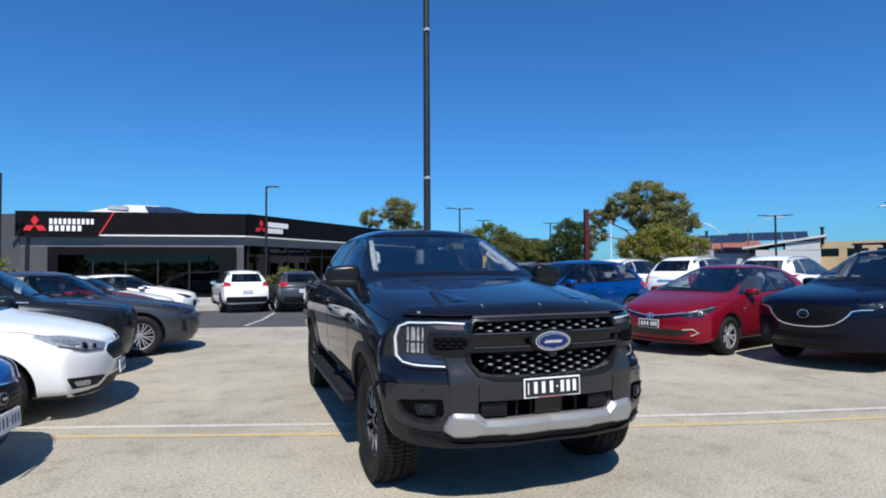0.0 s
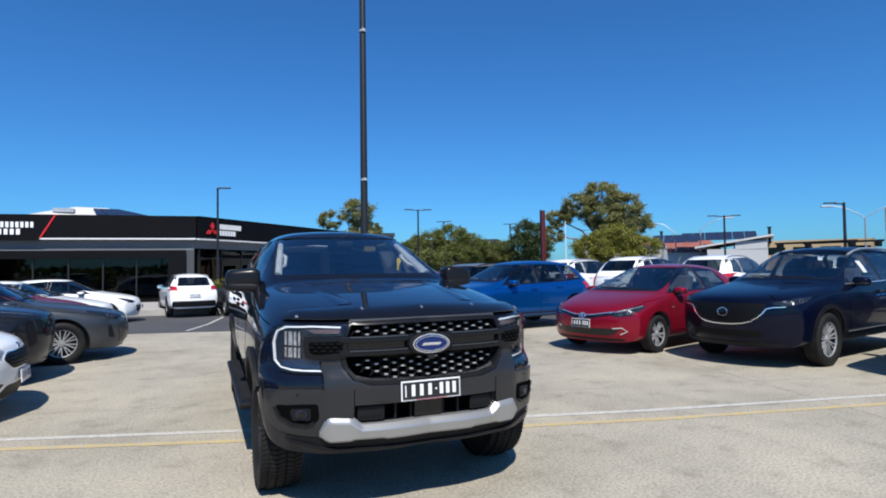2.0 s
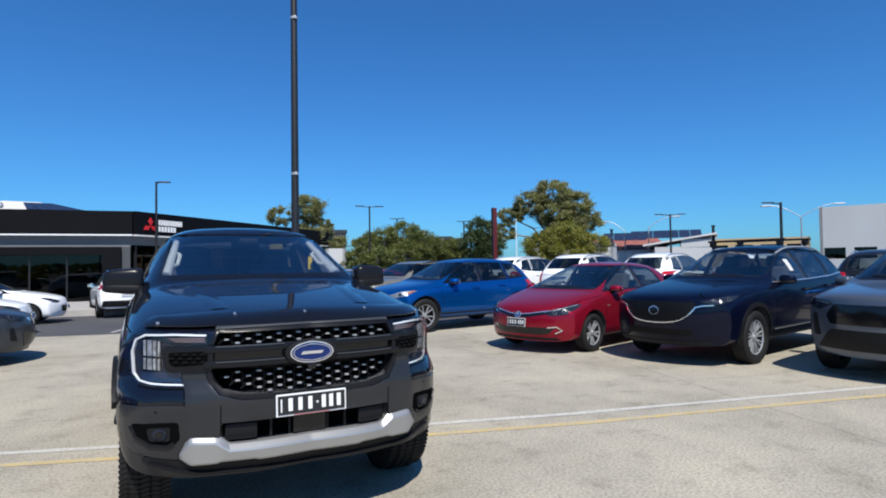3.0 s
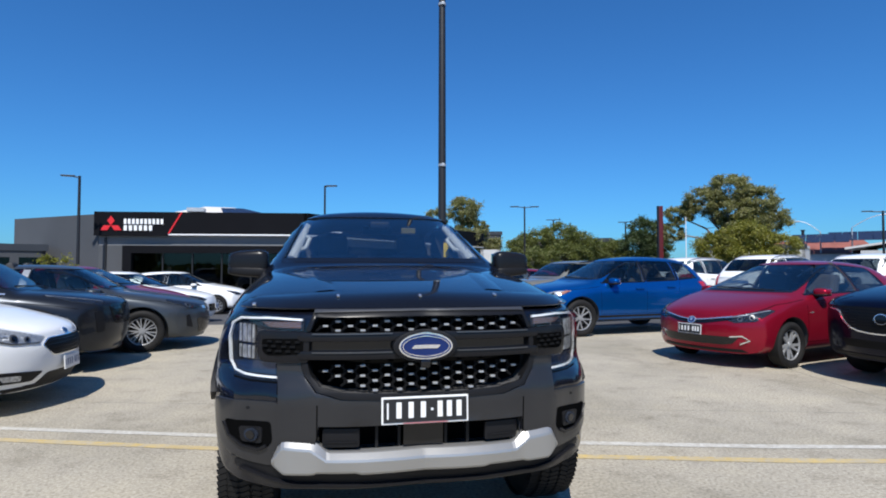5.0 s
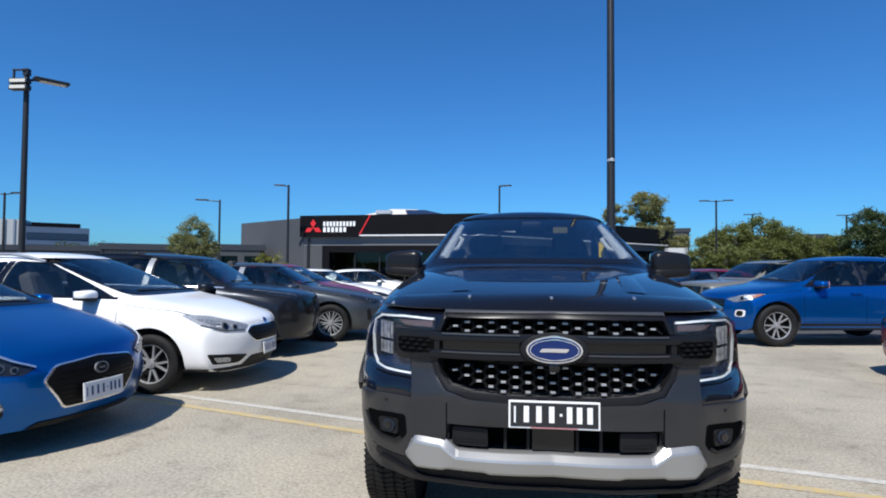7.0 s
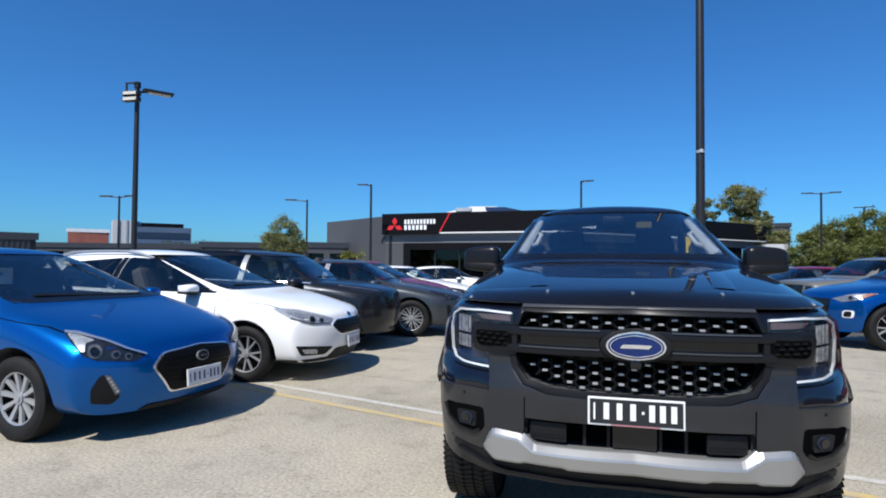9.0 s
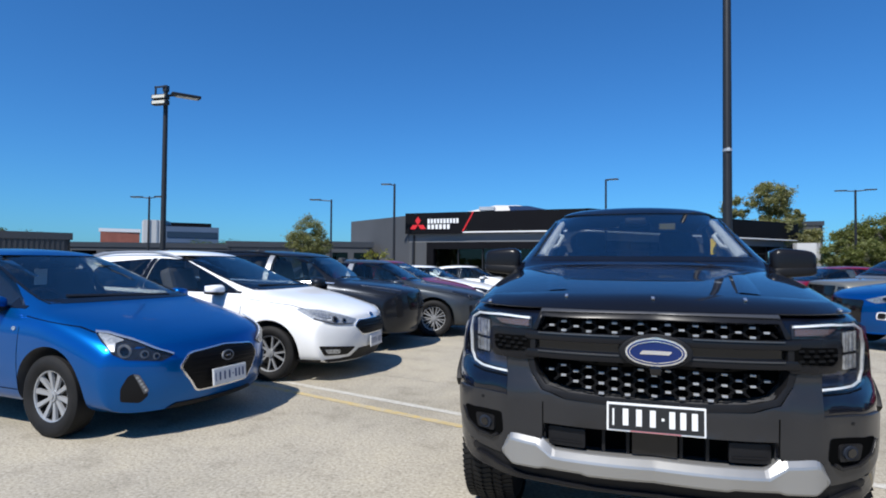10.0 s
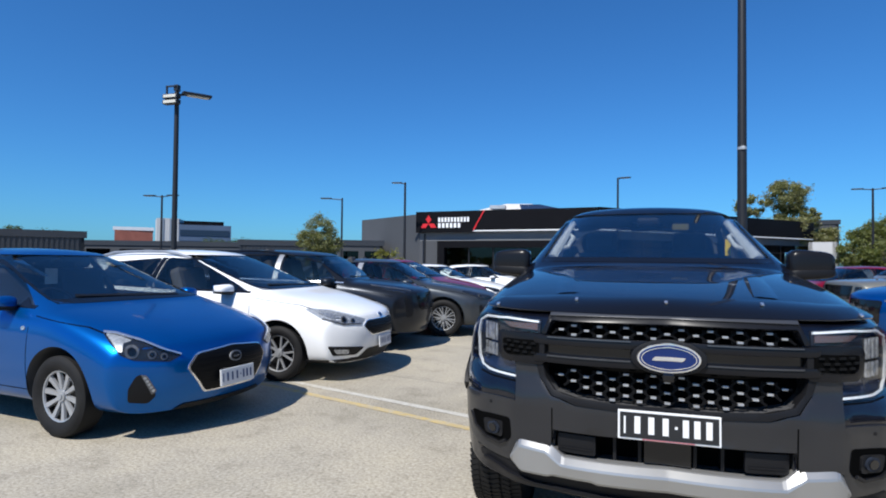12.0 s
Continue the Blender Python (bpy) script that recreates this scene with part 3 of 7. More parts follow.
tree("tree", 10.6, 40.4, 7, ((0.3, 0, 5.9, 1.4, 1.0), (-1.8, 0.3, 5.3, 0.9, 0.7), (1.0, 0.2, 4.6, 1.3, 0.7), (0.2, -0.4, 3.6, 1.6, 1.0), (2.0, 0, 3.0, 1.2, 1.0)), M_GUM, 30000, 0.10,
     "tall gum tree with sparse olive leaves", 1)
tree("tree", 17.3, 38.0, 5, ((0.6, 0, 3.9, 1.5, 1.1), (-1.2, 0.3, 3.3, 1.6, 1.1), (2.0, -0.3, 3.0, 1.4, 1.1), (-2.6, 0, 2.8, 1.2, 0.9), (0.5, -0.6, 2.2, 1.9, 1.1), (3.4, 0, 2.3, 1.2, 0.9)), M_GREEN, 42000, 0.095,
     "bushy green tree behind the car yard", 2)
tree("tree", 22.4, 38.6, 4, ((0, 0, 2.8, 1.2, 0.9), (0.9, 0, 2.2, 1.0, 0.8), (-0.8, 0, 2.1, 1.0, 0.8)), M_GREEN, 15000, 0.10, "small green tree behind the car yard", 3)
tree("tree", 22.9, 34.6, 5, ((0, 0, 4.0, 1.25, 1.05), (-0.5, 0.2, 3.1, 1.25, 1.0), (0.6, -0.2, 3.0, 1.2, 1.0), (0, 0, 2.1, 1.1, 0.9)), M_DARK_LEAF, 34000, 0.085,
     "dense dark green tree", 4)
tree("tree", 24.6, 28.2, 7.5, ((0.1, 0, 6.3, 1.35, 0.95), (-1.2, 0.9, 5.6, 1.2, 0.8), (1.2, -0.9, 5.4, 1.2, 0.9), (-2.2, 1.8, 4.8, 0.95, 0.6), (0.2, 0, 4.9, 1.5, 0.9), (2.0, -1.5, 4.4, 0.9, 0.7), (-2.6, 2.0, 3.6, 0.9, 0.6), (0.8, -0.5, 3.8, 1.6, 1.0)), M_GUM, 70000, 0.085,
     "tall spreading gum tree with olive leaves", 5, 0.22)
tree("tree", 22.3, 24.3, 4, ((0, 0, 3.0, 1.4, 0.9), (-1.1, 0.9, 2.5, 1.1, 0.8), (1.2, -0.9, 2.5, 1.2, 0.8), (0, 0, 2.0, 1.7, 0.9)), M_YELLOW_LEAF, 38000, 0.08,
     "bushy tree with yellow-green leaves", 6)
tree("tree", -12.7, 20.4, 3.4, ((0, 0, 2.55, 0.8, 0.75), (-0.5, 0.1, 2.1, 0.6, 0.7), (0.55, -0.1, 2.1, 0.6, 0.7), (0, 0, 1.6, 0.75, 0.7)), M_DROOP, 14000, 0.055,
     "small olive-green tree with drooping leaves", 7, 0.07)
tree("shrub", -8.5, 18.0, 1.9, ((0, 0, 1.35, 0.55, 0.45), (0.5, 0.1, 1.1, 0.45, 0.4), (-0.4, 0, 1.1, 0.4, 0.4)), M_YELLOW_LEAF, 2200, 0.06, "loose green shrub in a garden bed", 8, 0.04)
tree("shrub", 0.6, 20.9, 1.4, ((0, 0, 0.95, 0.55, 0.42), (0.5, 0.1, 0.85, 0.4, 0.35), (-0.5, 0, 0.8, 0.4, 0.35)), M_YELLOW_LEAF, 2600, 0.05, "rounded yellow-green garden shrub", 9, 0.04, 0.11)
tree("tree", 13.6, 33.0, 3, ((0, 0, 2.0, 1.0, 0.8), (0.9, -0.2, 1.8, 0.9, 0.7)), M_GREEN, 9000, 0.09, "small green tree behind the parked cars", 10, 0.08)
tree("tree", 12.35, 33.8, 3, ((0, 0, 2.1, 0.75, 0.8), (-0.4, 0.1, 1.3, 0.7, 0.7), (0.5, -0.2, 1.3, 0.7, 0.7)), M_GREEN, 9000, 0.08, "small green tree beside the white garden wall", 11, 0.07)
for i, (x, y, s, q) in enumerate(((-64, 36, 1.6, 1.0), (-60, 42, 1.3, 1.2), (-57, 44, 1.8, 0.9), (-80, 62, 2.2, 1.3), (-58, 72, 2.2, 1.0), (-52, 70, 2.0, 1.0), (-42, 66, 1.6, 0.8), (-71, 34, 2.0, 0.8))):
    tree("tree", x, y, 3.4, ((0, 0, 3.4 * q - 0.6, 1.3 * s, 0.8 * s), (1.4 * s, 0, 3.0 * q - 0.6, 1.0 * s, 0.6 * s), (-1.4 * s, 0, 3.0 * q - 0.6, 0.9 * s, 0.6 * s)), M_DARK_LEAF, 3200, 0.2, "far dark green tree behind the roofs", 20 + i, 0.2)


def far_woods():
    """A low belt of trees along the horizon, uneven in height, of many small clumps of leaves."""
    rnd = random.Random(77)
    verts, faces = [], []
    for k in range(9000):
        a = rnd.uniform(0, 2 * math.pi)
        dist = rnd.uniform(170, 235)
        top = 3.2 + 1.9 * noise.noise(Vector((math.cos(a) * 9, math.sin(a) * 9, 0.3))) + 1.1 * noise.noise(Vector((math.cos(a) * 34, math.sin(a) * 34, 1.7)))
        c = Vector((dist * math.cos(a), dist * math.sin(a), max(0.4, top) * rnd.uniform(0.05, 1.0) ** 0.6))
        q = Euler((rnd.uniform(0, 6.3), rnd.uniform(0, 6.3), rnd.uniform(0, 6.3))).to_matrix()
        r = rnd.uniform(0.5, 1.2)
        i = len(verts)
        for x, y, z in ((-1, -0.5, 0), (0.4, -0.9, 0.2), (1, 0.3, 0), (0, 1, -0.2), (-0.8, 0.6, 0.1)):
            verts.append(c + q @ Vector((x, y, z)) * r)
        faces += [(i, i + 1, i + 2), (i, i + 2, i + 3), (i, i + 3, i + 4)]
    me = bpy.data.meshes.new("far_woods")
    me.from_pydata(verts, [], faces)
    return tagged(part("far_woods", me, M_DARK_LEAF), "low belt of dark green trees along the horizon", "trees", kind="stuff")


far_woods()


# ---- buildings round the yard ----
def ribbed_wall(name, p0, p1, z1, mat, parent, pitch=0.2, depth=0.03, thick=0.2):
    p0, p1 = Vector(p0), Vector(p1)
    ln = (p1 - p0).length
    wall = part(name, wall_box(p0, p1, 0, z1, thick), mat, parent)
    w = (p1 - p0).normalized()
    rib = part("rib", wall_box((0, 0), tuple(w * pitch * 0.5), 0.02, z1 - 0.03, 0.0, depth), mat, wall)
    rib.location = (*p0, 0)
    for i in range(1, int(ln / pitch)):
        ob = part("rib", rib.data, None, wall)
        ob.location = (*(p0 + w * i * pitch), 0)
    return wall


def low_block(p, q, depth, z, mat, label, windows=0, fascia=True, ribbed=False, win_z=(0.7, 1.9)):
    """A low flat-roofed building whose front runs from p to q."""
    root = tagged(new("low_building"), label, "building")
    p, q = Vector(p), Vector(q)
    w = (q - p).normalized()
    n = Vector((-w.y, w.x))
    ln = (q - p).length
    a, b = p + n * depth, q + n * depth
    if ribbed:
        ribbed_wall("wall", p, q, z, mat, root)
    else:
        edges = [0.0]
        for i in range(windows):
            c = ln * (i + 0.5) / windows
            edges += [c - ln / windows * 0.36, c + ln / windows * 0.36]
        edges.append(ln)
        for i in range(0, len(edges), 2):
            part("wall", wall_box(p + w * edges[i], p + w * edges[i + 1], 0, z, 0.2), mat, root)
        for i in range(1, len(edges) - 1, 2):
            p0, p1 = p + w * edges[i], p + w * edges[i + 1]
            part("wall", wall_box(p0, p1, 0, win_z[0], 0.2), mat, root)
            part("wall", wall_box(p0, p1, win_z[1], z, 0.2), mat, root)
            win = part("window", wall_box(p0, p1, win_z[0], win_z[1], 0.02, -0.08), M_GLASS_BUILDING, root)
            part("frame", wall_box((p0 + p1) / 2 - w * 0.03, (p0 + p1) / 2 + w * 0.03, win_z[0], win_z[1], 0.06, -0.05), M_DARK_FRAME, win)
    for u, v in ((q, b), (b, a), (a, p)):
        part("wall", wall_box(u, v, 0, z, 0.2), mat, root)
    part("roof", prism([tuple(p + n * 0.1), tuple(q + n * 0.1), tuple(b - n * 0.1), tuple(a - n * 0.1)], z - 0.35, z - 0.2), M_GALV, root)
    if fascia:
        part("fascia", wall_box(p - w * 0.1, q + w * 0.1, z - 0.28, z + 0.04, 0.3, 0.06), M_CORRUGATED, root)
    return root


low_block((-27.6, 14.3), (-24.2, 18.9), 8, 2.55, M_CORRUGATED, "dark corrugated steel shed", ribbed=True)
low_block((-33.0, 26.5), (-20.3, 32.6), 8, 2.45, M_WALL, "long low dark building with strip windows", windows=7, win_z=(0.5, 1.95))
low_block((-20.2, 25.2), (-16.6, 27.3), 6, 2.42, M_CORRUGATED, "low charcoal ribbed building", ribbed=True)
low_block((-16.5, 27.4), (-13.3, 29.4), 5, 2.5, M_WALL, "low dark annexe with glass doors", windows=3, win_z=(0.1, 1.9))
brick = tagged(new("brick_block"), "red brick plant room with a white parapet", "building")
part("wall", prism([(-43.4, 39.0), (-41.2, 41.2), (-44, 44), (-46, 42)], 0, 3.9), M_BRICK, brick)
part("parapet", prism([(-43.5, 38.9), (-41.1, 41.2), (-44, 44.2), (-46.2, 42)], 3.9, 4.2), M_WHITE_TRIM, brick)
office = tagged(new("office_building"), "far office block, pale stair tower and blue-grey cladding", "building")
part("tower", prism([(-75.2, 78.2), (-72.6, 80.4), (-76, 86), (-80, 83)], 0, 8.3), M_PALE, office)
part("wall", prism([(-72.6, 80.4), (-66.0, 85.9), (-72, 93), (-77, 86)], 0, 7.3), M_OFFICE, office)
part("upper_storey", prism([(-72.2, 81.2), (-67.2, 85.4), (-72, 91), (-76, 86)], 7.3, 8.0), M_BLACK_PANEL, office)
for k in range(3):
    part("window", wall_box((-72.4 + 0.0, 80.5), (-66.2, 85.66), 1.6 + k * 1.9, 2.6 + k * 1.9, 0.0, 0.05), M_SOLAR, office)
for k in range(2):
    part("fin", wall_box((-74.6 + k * 0.9, 78.7 + k * 0.75), (-74.4 + k * 0.9, 78.87 + k * 0.75), 0, 8.3, 0.0, 0.12), M_GALV, office)

# right-hand side, over the parked cars
house = tagged(new("red_roof_house"), "low building with a red roof and solar panels", "building")
part("wall", prism([(38.5, 41.5), (44.6, 35.6), (49, 40), (43, 46)], 0, 2.7), M_PALE, house)
bm = bmesh.new()
vs = [bm.verts.new(p) for p in ((38.0, 41.6, 2.65), (44.8, 35.2, 2.65), (49.4, 40, 2.65), (43, 46.4, 2.65), (41.6, 43.0, 3.9), (46.3, 38.2, 3.9))]
for f in ((0, 1, 5, 4), (1, 2, 5), (2, 3, 4, 5), (3, 0, 4), (3, 2, 1, 0)):
    bm.faces.new([vs[i] for i in f])
part("roof", bm, M_ROOF_RED, house)
white_roof = tagged(new("white_roof_building"), "pale building with a rising white skillion roof and solar panels", "building")
part("wall", prism([(39.9, 32.9), (42.9, 29.4), (49, 34), (46, 38)], 0, 2.75), M_PALE, white_roof)
bm = bmesh.new()
vs = [bm.verts.new(p) for p in ((39.2, 33.6, 2.85), (42.9, 28.9, 3.75), (50, 34, 3.75), (46, 38.6, 2.85))]
ws = [bm.verts.new(v.co + Vector((0, 0, 0.16))) for v in vs]
bm.faces.new(vs[::-1]), bm.faces.new(ws)
for i in range(4):
    bm.faces.new((vs[i], vs[(i + 1) % 4], ws[(i + 1) % 4], ws[i]))
part("roof", bm, M_ROOF_WHITE, white_roof)
part("gable", prism([(41.3, 31.25), (42.85, 29.4), (49, 34), (47, 36)], 2.7, 3.4), M_PALE, white_roof)
for k, (sx, sy, sz) in enumerate(((41.5, 37.6, 3.95), (43.6, 36.0, 4.1), (45.8, 34.8, 4.15))):
    for i in range(4):
        bm = bmesh.new()
        add_box(bm, -1.8 + i * 1.02, 0, 0, 0.98, 1.6, 0.05, 0.0, pose(sx, sy, sz, 28, 0, -48))
        part("solar_panel", bm, M_SOLAR, white_roof)
for k, (fx, fy, fz) in enumerate(((41.3, 39.5, 4.7), (44.5, 30.4, 4.55))):
    bm = bmesh.new()
    add_tube(bm, (fx, fy, 3.2), (fx, fy, fz), 0.12, sides=10)
    add_tube(bm, (fx, fy, fz), (fx, fy, fz + 0.08), 0.19, sides=10)
    part("flue", bm, M_DARK_FRAME, white_roof)
low_block((46.5, 32.6), (51.5, 26.0), 8, 3.5, M_TAN, "tan rendered low building", windows=4, fascia=False, win_z=(2.2, 2.9))
low_block((43.7, 21.0), (47.0, 12.6), 9, 5.3, M_PALE, "pale grey box-shaped warehouse with a row of windows", windows=5, fascia=False, win_z=(1.5, 2.3))
low_block((9.5, 46.5), (15.5, 45.2), 5, 4.6, M_WALL, "dark flat-roofed house behind the trees", windows=3, fascia=True, win_z=(3.2, 4.0))
low_block((10.9, 36.0), (12.2, 35.55), 3, 2.7, M_PALE, "white rendered garden wall behind the cars", fascia=False)
low_block((17.5, 47), (24.5, 42.5), 6, 4.0, M_CORRUGATED, "dark flat-roofed building behind the trees", windows=4, win_z=(2.6, 3.4))
low_block((27.5, 34.0), (31.5, 29.5), 5, 3.0, M_PALE, "pale low building behind the trees", windows=3, win_z=(0.8, 2.0))


# ---- vehicles: materials ----
M_INNER = material("dark cabin lining", (0.06, 0.06, 0.062), 0.8, vary=0.1)
M_SEAT = material("dark seat cloth", (0.05, 0.05, 0.052), 0.85, vary=0.15, fine=0.1, fine_scale=200)
M_RUBBER = material("tyre rubber", (0.010, 0.010, 0.0105), 0.7, spec=0.2, vary=0.15, scale=8, dirt=(0.08, 0.075, 0.07), dirt_scale=6, dirt_amount=0.1)
M_PLASTIC = material("satin black plastic", (0.0085, 0.0085, 0.0098), 0.5, spec=0.22, vary=0.08, bump=0.08, bump_scale=300)
M_GLOSS_BLACK = material("gloss black plastic", (0.006, 0.006, 0.007), 0.12)
M_GREY_TRIM = material("dark grey painted trim", (0.009, 0.0092, 0.011), 0.27, spec=0.22, vary=0.05)
M_SILVER_TRIM = material("silver painted bumper insert", (0.37, 0.37, 0.365), 0.38, metal=0.6, vary=0.04, scale=3, dirt=(0.35, 0.33, 0.3), dirt_amount=0.15)
M_CHROME = material("chrome", (0.82, 0.82, 0.83), 0.14, metal=0.85)
M_ALLOY = material("silver alloy", (0.36, 0.37, 0.385), 0.32, metal=0.4, coat=0.4, vary=0.05)
M_DARK_ALLOY = material("dark alloy", (0.025, 0.025, 0.027), 0.3, metal=0.5)
M_LAMP = material("lamp reflector", (0.42, 0.44, 0.47), 0.3, metal=0.6, vary=0.45, scale=40)
M_LAMP_DARK = material("dark lamp bowl", (0.020, 0.025, 0.036), 0.25, spec=0.05, vary=0.3, scale=20)
M_DRL = material("white light guide", (0.90, 0.92, 0.94), 0.25)
M_AMBER = material("amber lens", (0.30, 0.13, 0.09), 0.2, coat=0.5)
M_TAIL = material("red tail lens", (0.42, 0.008, 0.012), 0.12, coat=1.0)
M_GAP = material("panel gap", (0.004, 0.004, 0.004), 0.9, spec=0.0)
M_GLASS_CLEAR = glass("clear lamp cover", (0.93, 0.94, 0.95), 0.35)
M_GLASS_CAR = glass("car glass", (0.90, 0.935, 0.93), 0.6)
M_GLASS_SCREEN = glass("blue-tinted windscreen", (0.80, 0.85, 0.87))
M_GLASS_TINT = glass("tinted car glass", (0.62, 0.66, 0.67), 0.65)
M_PLATE_BLACK = material("black plate face", (0.015, 0.015, 0.016), 0.4)
M_PLATE_WHITE = material("white plate face", (0.75, 0.75, 0.74), 0.4)
M_PLATE_BLUE = material("blue plate bars", (0.03, 0.06, 0.16), 0.4)
M_BADGE_BLUE = material("blue enamel", (0.005, 0.019, 0.10), 0.15, spec=0.2, coat=0.4)
M_PALE_TRIM = material("pale cabin trim", (0.55, 0.55, 0.53), 0.7, vary=0.05)
M_YELLOW_TAG = material("yellow paper", (0.75, 0.5, 0.02), 0.7)
M_WHITE_PAPER = material("white paper", (0.8, 0.8, 0.8), 0.7)


# ---- vehicles: body ----
from mathutils.bvhtree import BVHTree


def evaluated(ob):
    """The mesh of ob with its modifiers taken into it."""
    bpy.context.view_layer.update()
    return bpy.data.meshes.new_from_object(ob.evaluated_get(bpy.context.evaluated_depsgraph_get()))


def temp(me):
    return new("temp", me)


def drop_temp(*obs):
    for ob in obs:
        me = ob.data
        bpy.data.objects.remove(ob)
        if me.users == 0:
            bpy.data.meshes.remove(me)


def curve_at(points, y):
    return float(np.interp(y, [p[0] for p in points], [p[1] for p in points]))


def section(s, y, inset=0.0):
    """Half of a cross-section at y: bottom, sill, lower side, upper side, belt, roof edge, crown, middle."""
    w = curve_at(s["plan"], y) - inset
    zt, zb = curve_at(s["top"], y) - inset, curve_at(s["belt"], y)
    zb = min(zb, zt - 0.02)
    cab = min(1.0, max(0.0, (zt - zb) / (s["H"] - s["belt_mid"]) * 1.15 - 0.15))
    bot = curve_at(s["bottom"], y) + inset
    sill = bot + s.get("sill_h", 0.12)
    edge = w * s.get("hood_edge", 0.80) * (1 - cab) + (s["roof_w"] - inset) * cab
    z_edge = (zb + 0.8 * (zt - zb)) * (1 - cab) + (zt - s.get("crown", 0.055)) * cab
    return [(w * 0.90, bot), (w * 0.965, sill), (w * s.get("low_w", 1.0), sill + (zb - sill) * 0.38), (w * s.get("up_w", 0.992), sill + (zb - sill) * 0.80),
            (w * s.get("belt_w", 0.955), zb), (edge, z_edge), (edge * 0.55, zt - 0.28 * (zt - z_edge)), (0.0, zt)]


def loft(s, ys, inset=0.0, floor=None, level=0):
    """The closed skin over the sections at ys, bowed at both ends."""
    bm = bmesh.new()
    L = s["L"]

    def bowed(x, y, w):
        k = abs(x / max(w, 0.01)) ** 3
        return y + k * (s["bow"] * max(0.0, 1 - y / s.get("bow_len", 1.1)) - s["bow_rear"] * max(0.0, 1 - (L - y) / 0.8))
    rings = []
    for i, y in enumerate(ys):
        pts = section(s, y, inset)
        if floor is not None:
            pts = [(x, max(z, floor + 0.01 * j)) for j, (x, z) in enumerate(pts)]
        w = pts[2][0]
        push = [0.0] * 8
        if inset == 0 and i == 0:
            push = s["nose"] + [s["nose"][-1]] * (8 - len(s["nose"]))
        if inset == 0 and i == len(ys) - 1:
            push = [-p for p in s["tail"]] + [-s["tail"][-1]] * (8 - len(s["tail"]))
        half = [(pts[0][0] * 0.5, pts[0][1], push[0])] + [(x, z, p) for (x, z), p in zip(pts, push)]
        ring = [bm.verts.new((0, bowed(0, y, w) + push[0], pts[0][1]))]
        ring += [bm.verts.new((x, bowed(x, y, w) + p, z)) for x, z, p in half]
        ring += [bm.verts.new((-x, bowed(x, y, w) + p, z)) for x, z, p in half[-2::-1]]
        rings.append(ring)
        if i in (0, len(ys) - 1):
            # rows 1..4 of the end, between the right and the left edge
            n = len(ring)
            left = {j: ring[2 + j] for j in range(6)}
            right = {j: ring[n - 2 - j] for j in range(6)}
            rows = [[left[0], ring[1], ring[0], ring[n - 1], right[0]]]
            for j in range(1, 5):
                x, z = pts[j]
                rows.append([left[j]] + [bm.verts.new((q * x, bowed(q * x, y, w) + push[j], z)) for q in (0.55, 0.0, -0.55)] + [right[j]])
            rows.append([left[5], ring[8], ring[9], ring[10], right[5]])
            for r in range(5):
                for c in range(4):
                    f = (rows[r][c], rows[r][c + 1], rows[r + 1][c + 1], rows[r + 1][c])
                    bm.faces.new(f if i == 0 else f[::-1])
    n = len(rings[0])
    for a, b in zip(rings, rings[1:]):
        for j in range(n):
            bm.faces.new((a[j], a[(j + 1) % n], b[(j + 1) % n], b[j]))
    bmesh.ops.recalc_face_normals(bm, faces=bm.faces)
    me = bpy.data.meshes.new("loft")
    bm.to_mesh(me)
    bm.free()
    if level:
        ob = temp(me)
        mod = ob.modifiers.new("smooth", "SUBSURF")
        mod.levels = mod.render_levels = level
        out = evaluated(ob)
        drop_temp(ob)
        return out
    return me


def rounded(pts, r=0.03, n=3):
    """A polygon with its corners rounded."""
    out, m = [], len(pts)
    for i in range(m):
        p, a, b = Vector(pts[i]), Vector(pts[i - 1]), Vector(pts[(i + 1) % m])
        da, db = a - p, b - p
        k = min(r, da.length * 0.45, db.length * 0.45)
        p0, p1 = p + da.normalized() * k, p + db.normalized() * k
        for j in range(n + 1):
            t = j / n
            out.append(tuple((1 - t) ** 2 * p0 + 2 * t * (1 - t) * p + t * t * p1))
    return out


def flat(pts, axis_turn, near, far):
    """A prism over a polygon (s, z) seen from axis_turn degrees (0 front, 90 the vehicle's left), from near to far along the sight."""
    th = radians(axis_turn)
    d, s = Vector((-math.sin(th), math.cos(th), 0)), Vector((math.cos(th), math.sin(th), 0))
    bm = bmesh.new()
    a = [bm.verts.new(s * q + d * near + Vector((0, 0, z))) for q, z in pts]
    b = [bm.verts.new(s * q + d * far + Vector((0, 0, z))) for q, z in pts]
    bm.faces.new(a), bm.faces.new(b[::-1])
    for i in range(len(pts)):
        j = (i + 1) % len(pts)
        bm.faces.new((a[j], a[i], b[i], b[j]))
    bmesh.ops.recalc_face_normals(bm, faces=bm.faces)
    return bm


